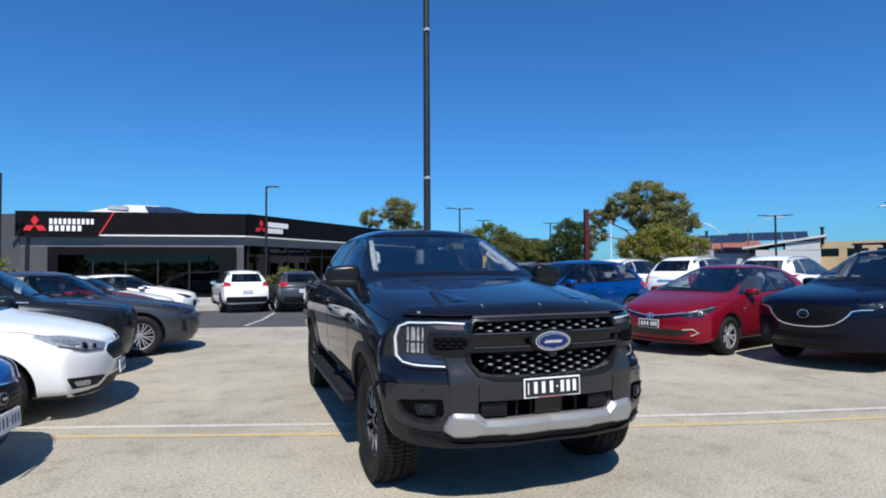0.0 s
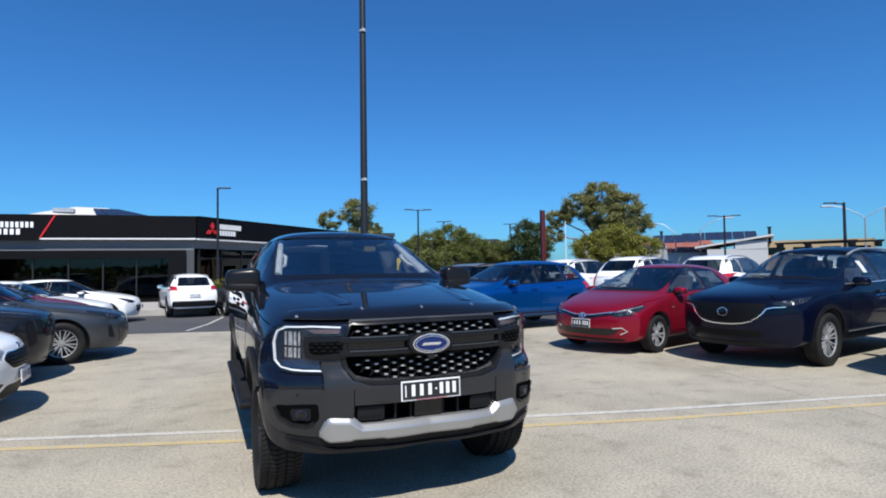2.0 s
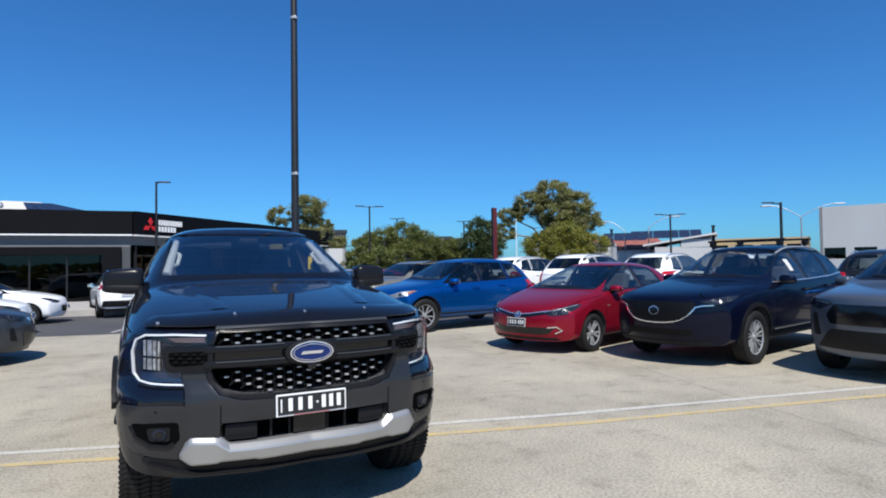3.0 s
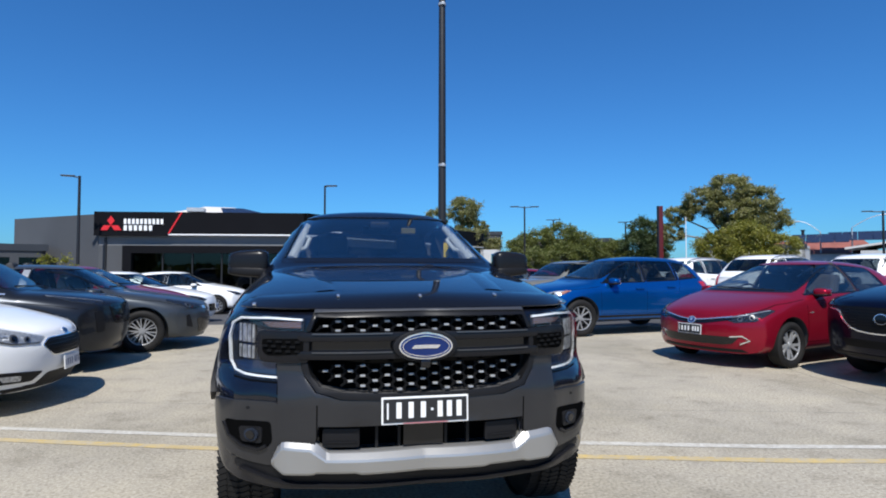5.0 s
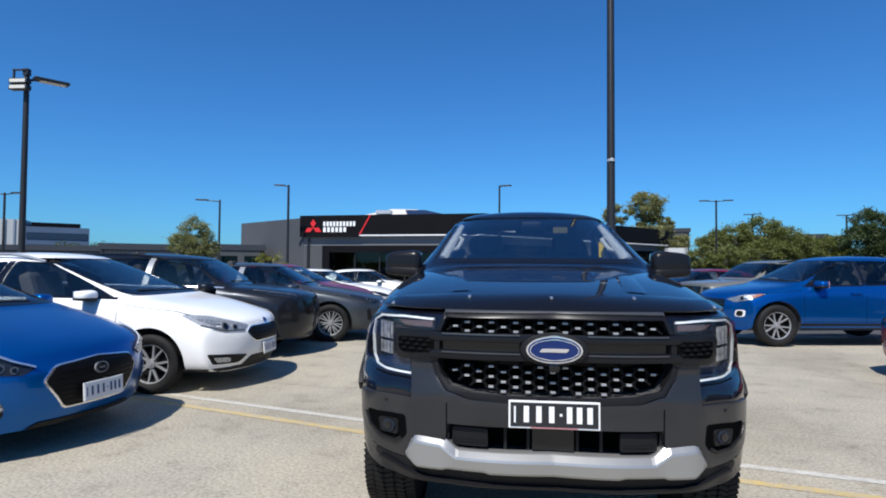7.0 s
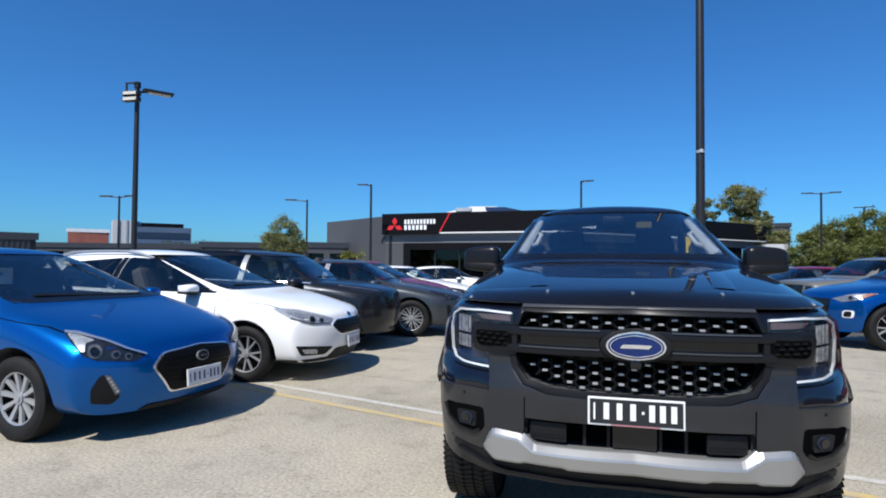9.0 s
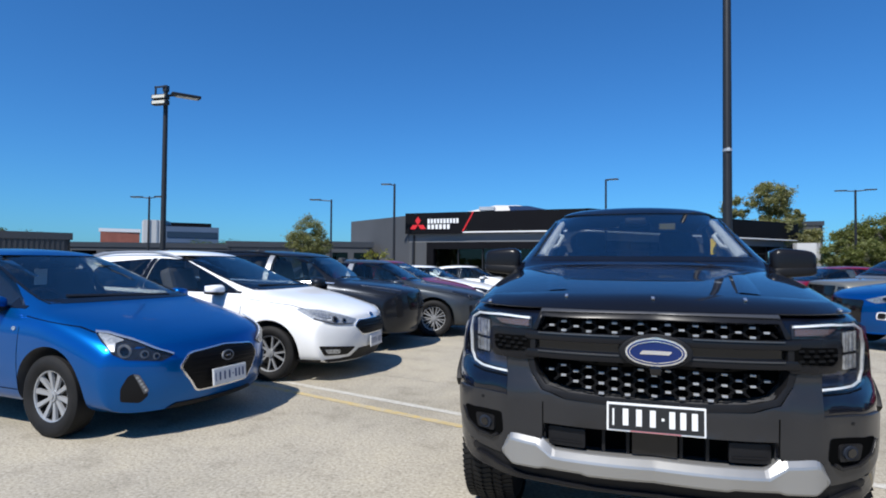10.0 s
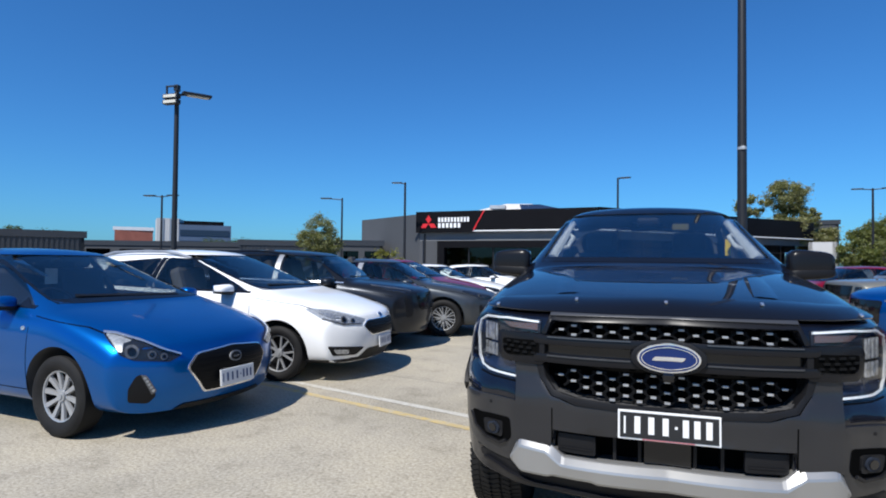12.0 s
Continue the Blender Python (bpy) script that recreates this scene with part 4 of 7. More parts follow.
def patch(skin, pts, turn=0.0, off=0.003, thick=0.004, grid=0.06, mirror=False, edge=0.0):
    """A sheet of the polygon's outline laid on the skin, off metres over it, as thick as given."""
    th = radians(turn)
    d, s = Vector((-math.sin(th), math.cos(th), 0)), Vector((math.cos(th), math.sin(th), 0))
    bm = bmesh.new()
    bm.faces.new([bm.verts.new((q, z, 0)) for q, z in pts])
    qs, zs = [p[0] for p in pts], [p[1] for p in pts]
    for lo, hi, nrm in ((min(qs), max(qs), (1, 0, 0)), (min(zs), max(zs), (0, 1, 0))):
        for i in range(1, int((hi - lo) / grid) + 1):
            c = lo + (hi - lo) * i / (int((hi - lo) / grid) + 1)
            bmesh.ops.bisect_plane(bm, geom=bm.verts[:] + bm.edges[:] + bm.faces[:], dist=1e-5, plane_co=Vector(nrm) * c, plane_no=nrm)
    verts = list(bm.verts)
    base = []
    depth = []
    for v in verts:
        o = s * v.co.x + Vector((0, 0, v.co.y)) - d * 8
        hit, nrm, _, dist = skin.ray_cast(o, d)
        base.append((o, hit, nrm))
        if hit is not None:
            depth.append(dist)
    mean = sum(depth) / max(1, len(depth))
    place = []
    for v, (o, hit, nrm) in zip(verts, base):
        if hit is None:
            hit, nrm, _, _ = skin.find_nearest(o + d * mean)
        if nrm.dot(d) > 0:
            nrm = -nrm
        v.co = hit + nrm * off
        place.append(nrm)
    back = {}
    for v, nrm in zip(verts, place):
        back[v] = bm.verts.new(v.co - nrm * thick)
    faces = list(bm.faces)
    rim = [e for e in bm.edges if len(e.link_faces) == 1]
    for f in faces:
        f.normal_update()
        bm.faces.new([back[v] for v in f.verts][::-1])
    for e in rim:
        a, b = e.verts
        bm.faces.new((a, b, back[b], back[a]))
    if mirror:
        for v in bm.verts:
            v.co.x = -v.co.x
    bmesh.ops.recalc_face_normals(bm, faces=bm.faces)
    if edge:
        sharp = [e for e in bm.edges if len(e.link_faces) == 2 and e.calc_face_angle(0.0) > 0.9]
        bmesh.ops.bevel(bm, geom=sharp, offset=edge, segments=2, affect="EDGES", profile=0.6, clamp_overlap=True)
    return bm


def ribbon(pts, w):
    """The outline of a band of width w along a line."""
    left, right = [], []
    for i, p in enumerate(pts):
        a, b = Vector(pts[max(0, i - 1)]), Vector(pts[min(len(pts) - 1, i + 1)])
        t = (b - a).normalized()
        n = Vector((-t.y, t.x)) * w / 2
        left.append(tuple(Vector(p) + n)), right.append(tuple(Vector(p) - n))
    return left + right[::-1]


def join(bm, other):
    me = bpy.data.meshes.new("joined")
    other.to_mesh(me), other.free()
    bm.from_mesh(me)
    bpy.data.meshes.remove(me)


WHEELS = {}


def wheel_meshes(style, r, width):
    key = (style, r, width)
    if key in WHEELS:
        return WHEELS[key]
    rim_r = r * {"truck": 0.60, "cover": 0.63}.get(style, 0.66)
    # tyre: a turned profile, outer face on +x
    h = width / 2
    prof = [(-h * 0.72, rim_r * 0.98), (-h * 0.95, rim_r + (r - rim_r) * 0.25), (-h, r - (r - rim_r) * 0.40), (-h * 0.94, r - 0.028), (-h * 0.78, r - 0.006), (0, r),
            (h * 0.78, r - 0.006), (h * 0.94, r - 0.028), (h, r - (r - rim_r) * 0.40), (h * 0.95, rim_r + (r - rim_r) * 0.25), (h * 0.72, rim_r * 0.98)]
    bm = bmesh.new()
    seg = 48
    rings = []
    for i in range(seg):
        a = i / seg * 2 * math.pi
        rings.append([bm.verts.new((x, q * math.cos(a), q * math.sin(a))) for x, q in prof])
    for i in range(seg):
        a, b = rings[i], rings[(i + 1) % seg]
        for j in range(len(prof) - 1):
            bm.faces.new((a[j], a[j + 1], b[j + 1], b[j]))
    if style == "truck":
        for i in range(78):
            a = i / 78 * 2 * math.pi
            m = Matrix.Rotation(a, 4, "X")
            for k, (x, tilt) in enumerate(((-0.105, 18), (-0.052, -24), (0.0, 20), (0.052, -24), (0.105, 18))):
                q = r + (0.004 if abs(x) < 0.09 else -0.006)
                add_box(bm, 0, 0, 0, 0.044, r * 0.062, 0.010, 0.0, m @ Matrix.Translation((x, 0, q)) @ Matrix.Rotation(radians(tilt), 4, "Z"))
            add_box(bm, h * 0.93, 0, r - 0.026, 0.007, r * 0.045, 0.036, 0.0, m @ Matrix.Rotation(0.03, 4, "X"))
    bmesh.ops.recalc_face_normals(bm, faces=bm.faces)
    tyre = bpy.data.meshes.new("tyre")
    bm.to_mesh(tyre), bm.free()
    tyre.materials.append(M_RUBBER)
    # barrel and brake disc behind the spokes
    bm = bmesh.new()
    for (xa, qa), (xb, qb) in (((h * 0.74, rim_r * 1.0), (h * 0.70, rim_r * 0.955)), ((h * 0.70, rim_r * 0.955), (-h * 0.55, rim_r * 0.90))):
        ra, rb = [], []
        for i in range(40):
            a = i / 40 * 2 * math.pi
            ra.append(bm.verts.new((xa, qa * math.cos(a), qa * math.sin(a)))), rb.append(bm.verts.new((xb, qb * math.cos(a), qb * math.sin(a))))
        for i in range(40):
            bm.faces.new((ra[i], ra[(i + 1) % 40], rb[(i + 1) % 40], rb[i]))
    add_tube(bm, (-h * 0.5, 0, 0), (-h * 0.35, 0, 0), rim_r * 0.9, sides=32)
    barrel = bpy.data.meshes.new("barrel")
    bm.to_mesh(barrel), bm.free()
    barrel.materials.append(M_DARK_ALLOY)
    # face of the rim
    bm = bmesh.new()
    n, split, wi, wo, lean = {"cover": (10, False, 0.15, 0.235, 0.0), "five_v": (5, True, 0.115, 0.105, 0.0), "ten": (10, False, 0.14, 0.17, 0.0), "ten_v": (9, True, 0.10, 0.085, 0.0),
                              "truck": (6, True, 0.15, 0.16, 0.0), "five": (5, True, 0.22, 0.17, 0.14), "blade": (7, False, 0.2, 0.26, 0.25)}[style]
    xo, xi = h * 0.66, h * 0.52

    def spoke(a0, a1, w0, w1, x0, x1, thick):
        r0, r1 = rim_r * 0.2, rim_r * 0.965
        t0, t1 = Vector((0, math.cos(a0), math.sin(a0))), Vector((0, math.cos(a1), math.sin(a1)))
        rows = []
        for k in range(4):
            f = k / 3
            c = (t0 * r0).lerp(t1 * r1, f)
            side = Vector((1, 0, 0)).cross((t1 * r1 - t0 * r0).normalized())
            w = (w0 + (w1 - w0) * f) * rim_r / 2
            x = x0 + (x1 - x0) * f ** 1.5
            ex = Vector((1, 0, 0))
            rows.append([bm.verts.new(c + side * (-w) + ex * (x - thick)), bm.verts.new(c + side * (-w * 0.8) + ex * x), bm.verts.new(c + side * (w * 0.8) + ex * x), bm.verts.new(c + side * w + ex * (x - thick))])
        for p, q in zip(rows, rows[1:]):
            for j in range(4):
                bm.faces.new((p[j], p[(j + 1) % 4], q[(j + 1) % 4], q[j]))
        bm.faces.new(rows[0]), bm.faces.new(rows[-1][::-1])
    for i in range(n):
        a = 2 * math.pi * i / n + 0.2
        if split:
            g = math.pi / n * (0.42 if style != "five" else 0.36)
            spoke(a - g * 0.25, a - g + lean, wi, wo, xi, xo, 0.02), spoke(a + g * 0.25, a + g + lean, wi, wo, xi, xo, 0.02)
        else:
            spoke(a, a + lean, wi, wo, xi, xo, 0.02)
    add_tube(bm, (xi - 0.03, 0, 0), (xi + 0.012, 0, 0), rim_r * 0.26, rim_r * 0.22, 20)
    add_tube(bm, (xi, 0, 0), (xi + 0.02, 0, 0), rim_r * 0.13, rim_r * 0.12, 16)
    ra, rb, rc = [], [], []
    for i in range(40):
        a = i / 40 * 2 * math.pi
        for lst, x, q in ((ra, xo - 0.01, rim_r * 0.925), (rb, xo + 0.004, rim_r * 0.945), (rc, h * 0.74, rim_r * 1.0)):
            lst.append(bm.verts.new((x, q * math.cos(a), q * math.sin(a))))
    for i in range(40):
        j = (i + 1) % 40
        bm.faces.new((ra[i], ra[j], rb[j], rb[i])), bm.faces.new((rb[i], rb[j], rc[j], rc[i]))
    bmesh.ops.recalc_face_normals(bm, faces=bm.faces)
    face = bpy.data.meshes.new("rim")
    bm.to_mesh(face), bm.free()
    face.materials.append(M_ALLOY)
    if style == "truck":
        face.materials[0] = M_DARK_ALLOY
    tyre.polygons.foreach_set("use_smooth", [True] * len(tyre.polygons))
    tyre.set_sharp_from_angle(angle=radians(40))
    WHEELS[key] = (tyre, barrel, face)
    return WHEELS[key]


def add_wheels(root, s):
    for y in (s["front_axle"], s["rear_axle"]):
        for side in (1, -1):
            tyre, barrel, face = wheel_meshes(s["wheel"], s["tyre_r"], s["tyre_w"])
            w = part("wheel", barrel, None, root)
            w.matrix_local = pose(side * s["track"], y, s["tyre_r"], (37 * side + 11 * (y > 2)) % 90, 0, (0 if side > 0 else 180) + (s.get("steer", 0) if y < 2 else 0))
            part("tyre", tyre, None, w)
            part("rim", face, None, w, "machined silver spokes on black" if s["wheel"] == "truck" else "silver alloy rim")
            if s["wheel"] == "truck":
                part("spoke_face", truck_spoke_faces(s["tyre_r"], s["tyre_w"]), None, w, "bright machined spoke edges")


def truck_spoke_faces(r, width):
    if "faces" in WHEELS:
        return WHEELS["faces"]
    rim_r, h = r * 0.60, width / 2
    bm = bmesh.new()
    for i in range(6):
        a = 2 * math.pi * i / 6 + 0.2
        g = math.pi / 6 * 0.42
        for k in (-1, 1):
            a1 = a + k * g
            m = Matrix.Rotation(a1 - k * 0.05, 4, "X")
            add_box(bm, h * 0.63, rim_r * 0.68, 0, 0.012, rim_r * 0.5, rim_r * 0.07, 0.003, m @ Matrix.Rotation(k * 0.05, 4, "X"))
    me = bpy.data.meshes.new("spoke_face")
    bm.to_mesh(me), bm.free()
    me.materials.append(M_ALLOY)
    WHEELS["faces"] = me
    return me


def seat_mesh():
    if "seat" not in WHEELS:
        bm = bmesh.new()
        add_box(bm, 0, 0, 0.12, 0.50, 0.52, 0.2, 0.06)
        lean = Matrix.Translation((0, 0.24, 0.2)) @ Matrix.Rotation(radians(-18), 4, "X")
        add_box(bm, 0, 0.0, 0.28, 0.48, 0.16, 0.6, 0.06, lean)
        add_box(bm, 0, 0.0, 0.68, 0.27, 0.10, 0.18, 0.04, lean)
        me = bpy.data.meshes.new("seat")
        bm.to_mesh(me), bm.free()
        me.materials.append(M_SEAT)
        WHEELS["seat"] = me
    return WHEELS["seat"]


def cabin(root, s):
    """Seats, dashboard and steering wheel (on the vehicle's right) inside the cavity."""
    floor = s["cavity"][2]
    cowl = s["cowl"]
    zc = curve_at(s["belt"], cowl + 0.2)
    for side in (1, -1):
        ob = part("seat", seat_mesh(), None, root)
        ob.location = (side * 0.36, cowl + 1.05, max(floor + 0.06, zc - 0.72))
    ob = part("rear_seat", boxes((0, cowl + 2.05, zc - 0.45, 1.15, 0.5, 0.3), (0, cowl + 2.28, zc - 0.12, 1.2, 0.16, 0.5), (0.36, cowl + 2.3, zc + 0.18, 0.24, 0.09, 0.14), (-0.36, cowl + 2.3, zc + 0.18, 0.24, 0.09, 0.14), bevel=0.05), M_SEAT, root)
    ob.scale = (1, 1, 1)
    bm = boxes((0, cowl + 0.32, zc - 0.12, s["roof_w"] * 2.1, 0.42, 0.22), (-0.36, cowl + 0.48, zc + 0.0, 0.36, 0.2, 0.08), bevel=0.04)
    part("dashboard", bm, M_INNER, root)
    bm = bmesh.new()
    m = Matrix.Translation((-0.36, cowl + 0.66, zc - 0.02)) @ Matrix.Rotation(radians(62), 4, "X")
    add_path(bm, [m @ Vector((0.18 * math.cos(i / 24 * 2 * math.pi), 0.18 * math.sin(i / 24 * 2 * math.pi), 0)) for i in range(24)], 0.016, 6, True)
    for a in (0.2, 2.9, 4.7):
        add_tube(bm, m @ Vector((0, 0, -0.02)), m @ Vector((0.17 * math.cos(a), 0.17 * math.sin(a), 0)), 0.02, sides=6)
    add_box(bm, 0, 0, -0.02, 0.13, 0.11, 0.05, 0.02, m)
    part("steering_wheel", bm, M_PLASTIC, root)
    part("inner_mirror", boxes((0, s["ws_top"][0] + 0.12, s["ws_top"][1] - 0.13, 0.24, 0.03, 0.07), bevel=0.012), M_PLASTIC, root)


def make_body(s, paint_mat, level=2):
    """The painted shell with its cabin, window openings and wheel arches cut; also the uncut skin for laying parts on."""
    ys = s["ys"]
    skin = loft(s, ys, level=level)
    if "reshape" in s:
        for v in skin.vertices:
            v.co = s["reshape"](v.co)
    bvh = BVHTree.FromPolygons([v.co.copy() for v in skin.vertices], [tuple(p.vertices) for p in skin.polygons])
    skin.materials.append(paint_mat), skin.materials.append(M_INNER)
    body = temp(skin)
    cutters = []
    y0, y1, fl = s["cavity"]
    cav_ys = sorted({y0, y1} | {y for y in ys if y0 < y < y1})
    cav = loft(s, cav_ys, inset=0.045, floor=fl)
    cutters.append(cav)
    bm = bmesh.new()
    for pts in s["side_windows"]:
        for turn in (90, -90):
            p = pts if turn == 90 else [(-a, b) for a, b in pts][::-1]
            join(bm, flat(rounded(p, 0.04), turn, -1.6, -0.30))
    me = bpy.data.meshes.new("cut")
    bm.to_mesh(me), bm.free()
    cutters.append(me)
    bm = bmesh.new()
    ws = s["windscreen"]
    join(bm, flat(rounded([(-ws[0], ws[1]), (ws[0], ws[1]), (ws[2], ws[3]), (-ws[2], ws[3])], 0.05), 0, s["cowl"] - 0.3, s["ws_top"][0] + 0.35))
    if "rear_window" in s:
        rw = s["rear_window"]
        join(bm, flat(rounded([(-rw[0], rw[1]), (rw[0], rw[1]), (rw[2], rw[3]), (-rw[2], rw[3])], 0.05), 180, -s["L"] - 0.2, -rw[4]))
    me = bpy.data.meshes.new("cut")
    bm.to_mesh(me), bm.free()
    cutters.append(me)
    bm = bmesh.new()
    for y in (s["front_axle"], s["rear_axle"]):
        for side in (1, -1):
            join(bm, arch(s, y, side))
    me = bpy.data.meshes.new("cut")
    bm.to_mesh(me), bm.free()
    cutters.append(me)
    for pts, near, far, turn in s.get("pockets", ()):
        bm = flat(pts, turn, near, far)
        me = bpy.data.meshes.new("cut")
        bm.to_mesh(me), bm.free()
        cutters.append(me)
    obs = []
    for me in cutters:
        me.materials.clear()
        me.materials.append(paint_mat), me.materials.append(M_INNER)
        me.polygons.foreach_set("material_index", [1] * len(me.polygons))
        ob = temp(me)
        obs.append(ob)
        mod = body.modifiers.new("cut", "BOOLEAN")
        mod.operation, mod.object, mod.solver = "DIFFERENCE", ob, "EXACT"
    out = evaluated(body)
    drop_temp(body, *obs)
    out.polygons.foreach_set("use_smooth", [True] * len(out.polygons))
    out.set_sharp_from_angle(angle=radians(32))
    return out, bvh


def arch(s, y, side):
    bm = bmesh.new()
    r = s["arch_r"]
    n = 28
    pts = []
    for i in range(n + 1):
        a = math.pi * i / n
        pts.append((y + r * math.cos(a), s["tyre_r"] + 0.01 + r * math.sin(a)))
    pts += [(y - r, 0.05), (y + r, 0.05)]
    return flat(pts if side > 0 else [(-a, b) for a, b in pts][::-1], 90 if side > 0 else -90, -1.4, -(s["track"] - s["tyre_w"] / 2 - 0.05))


def both(name, root, bvh, pts, turn, off, thick, mat, label="", grid=0.05, under=None):
    made = []
    for mirror in (False, True):
        made.append(soften(part(name, patch(bvh, pts, turn, off, thick, grid, mirror), mat, root, label)))
    return made


def number_plate(root, y, z, tilt, white, bars=True, rear=False, height=0.134):
    """A plate with a rim; its characters are plain bars."""
    face, ink = (M_PLATE_WHITE, M_PLATE_BLUE) if white else (M_PLATE_BLACK, M_PLATE_WHITE)
    turn = pose(0, y, z, -tilt if not rear else tilt, 0, 180 if rear else 0)
    def put(bm):
        bmesh.ops.transform(bm, matrix=turn, verts=bm.verts)
        return bm
    rim = part("number_plate", put(boxes((0, 0, 0, 0.372, 0.008, height), bevel=0.003)), M_PLATE_WHITE, root, "white plate with plain bars" if white else "black plate with a white rim and plain bars")
    part("plate_face", put(boxes((0, -0.005, 0, 0.356, 0.004, height - 0.016))), face, rim)
    for x in (-0.113, -0.062, -0.010, 0.062, 0.102, 0.144):
        part("plate_bar", put(boxes((x, -0.008, 0.002, 0.022 if not white else 0.017, 0.003, 0.066), bevel=0.001)), ink, rim)
    part("plate_bar", put(boxes((0.028, -0.008, 0.002, 0.010, 0.003, 0.010))), ink, rim)
    part("plate_bar", put(boxes((-0.160, -0.008, 0, 0.007, 0.003, 0.066))), ink, rim)
    return rim


def side_mirror(root, s, mat):
    x, y, z, w, h = s["mirror"]
    for side in (1, -1):
        def shell(kx, ky, kz, dz, flat_under):
            bm = bmesh.new()
            bmesh.ops.create_uvsphere(bm, u_segments=24, v_segments=14, radius=1.0)
            for v in bm.verts:
                c = [math.copysign(abs(q) ** s.get("mirror_box", 0.68), q) for q in v.co]
                v.co = Vector((c[0] * w / 2 * kx, c[1] * 0.08 * ky, max(c[2], flat_under) * h / 2 * kz + dz))
                v.co.y += 0.18 * abs(v.co.x + w / 2)
                v.co.z *= 1 - 0.22 * (v.co.x + w / 2) / w
                if side < 0:
                    v.co.x = -v.co.x
            bmesh.ops.recalc_face_normals(bm, faces=bm.faces)
            bmesh.ops.translate(bm, verts=bm.verts, vec=(side * (x - w / 2), y, z))
            return bm
        m = part("side_mirror", shell(1, 1, 1, 0, -1), mat, root, smooth=True)
        part("mirror_base", shell(1.015, 1.03, 0.42, -h * 0.31, -1), M_PLASTIC, m, smooth=True)
        bm = boxes((side * (x - w / 2 - 0.005), y + 0.085 + 0.09 * w, z, w * 0.85, 0.012, h * 0.78), bevel=0.004)
        part("mirror_glass", bm, M_MIRROR, m)
        bm = bmesh.new()
        add_tube(bm, (side * (x - w * 0.95), y + 0.02, z - h * 0.3), (side * (x - w * 0.95 - 0.14), y + 0.06, z - h * 0.65), 0.032, 0.04, 8)
        part("mirror_arm", bm, M_PLASTIC, m)


def soften(ob):
    """Smooth shading between the sharp edges."""
    ob.data.polygons.foreach_set("use_smooth", [True] * len(ob.data.polygons))
    ob.data.set_sharp_from_angle(angle=radians(50))
    return ob


def panes(root, s, bvh):
    ws = s["windscreen"]
    g = 0.012
    screen = part("windscreen", patch(bvh, rounded([(-ws[0] - g, ws[1] - g), (ws[0] + g, ws[1] - g), (ws[2] + g, ws[3] + g), (-ws[2] - g, ws[3] + g)], 0.05), 0, -0.004, 0.005, 0.06), s.get("screen_glass", M_GLASS_CAR), root)
    soften(screen).visible_shadow = False
    a, b = s["windscreen"][0], s["windscreen"][2]
    for line, wd in (([(-a, ws[1] + 0.008), (0, ws[1] + 0.008), (a, ws[1] + 0.008)], s.get("base_band", 0.032)), ([(a - 0.004, ws[1] + 0.02), (b + 0.12 * (a - b) - 0.004, ws[3] - 0.12 * (ws[3] - ws[1]))], 0.014), ([(-a + 0.004, ws[1] + 0.02), (-b - 0.12 * (a - b) + 0.004, ws[3] - 0.12 * (ws[3] - ws[1]))], 0.014)):
        part("windscreen_border", patch(bvh, ribbon(line, wd), 0, 0.0025, 0.003, 0.1), M_GLOSS_BLACK, root)
    first = s["side_windows"][0]
    (fy0, fz0), (fy1, fz1) = first[0], first[-1]
    both("mirror_sail", root, bvh, [(fy0 + 0.02, fz0 - 0.008), (fy0 + 0.17, fz0 - 0.008), (fy0 + 0.17, fz0 + 0.14 * (fz1 - fz0) / max(0.1, fy1 - fy0))], 90, 0.003, 0.008, M_GLOSS_BLACK)
    for pts in s["side_windows"]:
        (ya, za), (yb, zb) = pts[0], pts[1]
        both("window_seal", root, bvh, ribbon([(ya - 0.02, za - 0.004), (yb + 0.02, zb - 0.004)], 0.022), 90, 0.004, 0.006, M_GLOSS_BLACK, grid=0.2)
    if s.get("wiper", True):
        part("wiper", patch(bvh, ribbon([(-0.5, ws[1] + 0.045), (0.45, ws[1] + 0.02)], 0.014), 0, 0.007, 0.008, 0.1), M_PLASTIC, root)
    for i, pts in enumerate(s["side_windows"]):
        for mirror in (False, True):
            pane = part("side_window", patch(bvh, rounded(pts, 0.04), 90, -0.004, 0.004, 0.12, mirror), M_GLASS_CAR if i == 0 and not s.get("dark") else M_GLASS_TINT, root)
            soften(pane).visible_shadow = False
    for p, q in zip(s["side_windows"], s["side_windows"][1:]):
        y0, y1 = max(a for a, _ in p) + 0.004, min(a for a, _ in q) - 0.004
        z0 = max(min(b for _, b in p), min(b for _, b in q))
        z1 = min(max(b for _, b in p), max(b for _, b in q))
        if y1 - y0 > 0.03:
            both("pillar_cover", root, bvh, [(y0, z0), (y1, z0), (y1, z1), (y0, z1)], 90, 0.003, 0.006, M_GLOSS_BLACK)
    if "rear_window" in s:
        rw = s["rear_window"]
        back = part("rear_window", patch(bvh, rounded([(-rw[0], rw[1]), (rw[0], rw[1]), (rw[2], rw[3]), (-rw[2], rw[3])], 0.05), 180, -0.004, 0.005, 0.08), M_GLASS_TINT, root)
        soften(back).visible_shadow = False


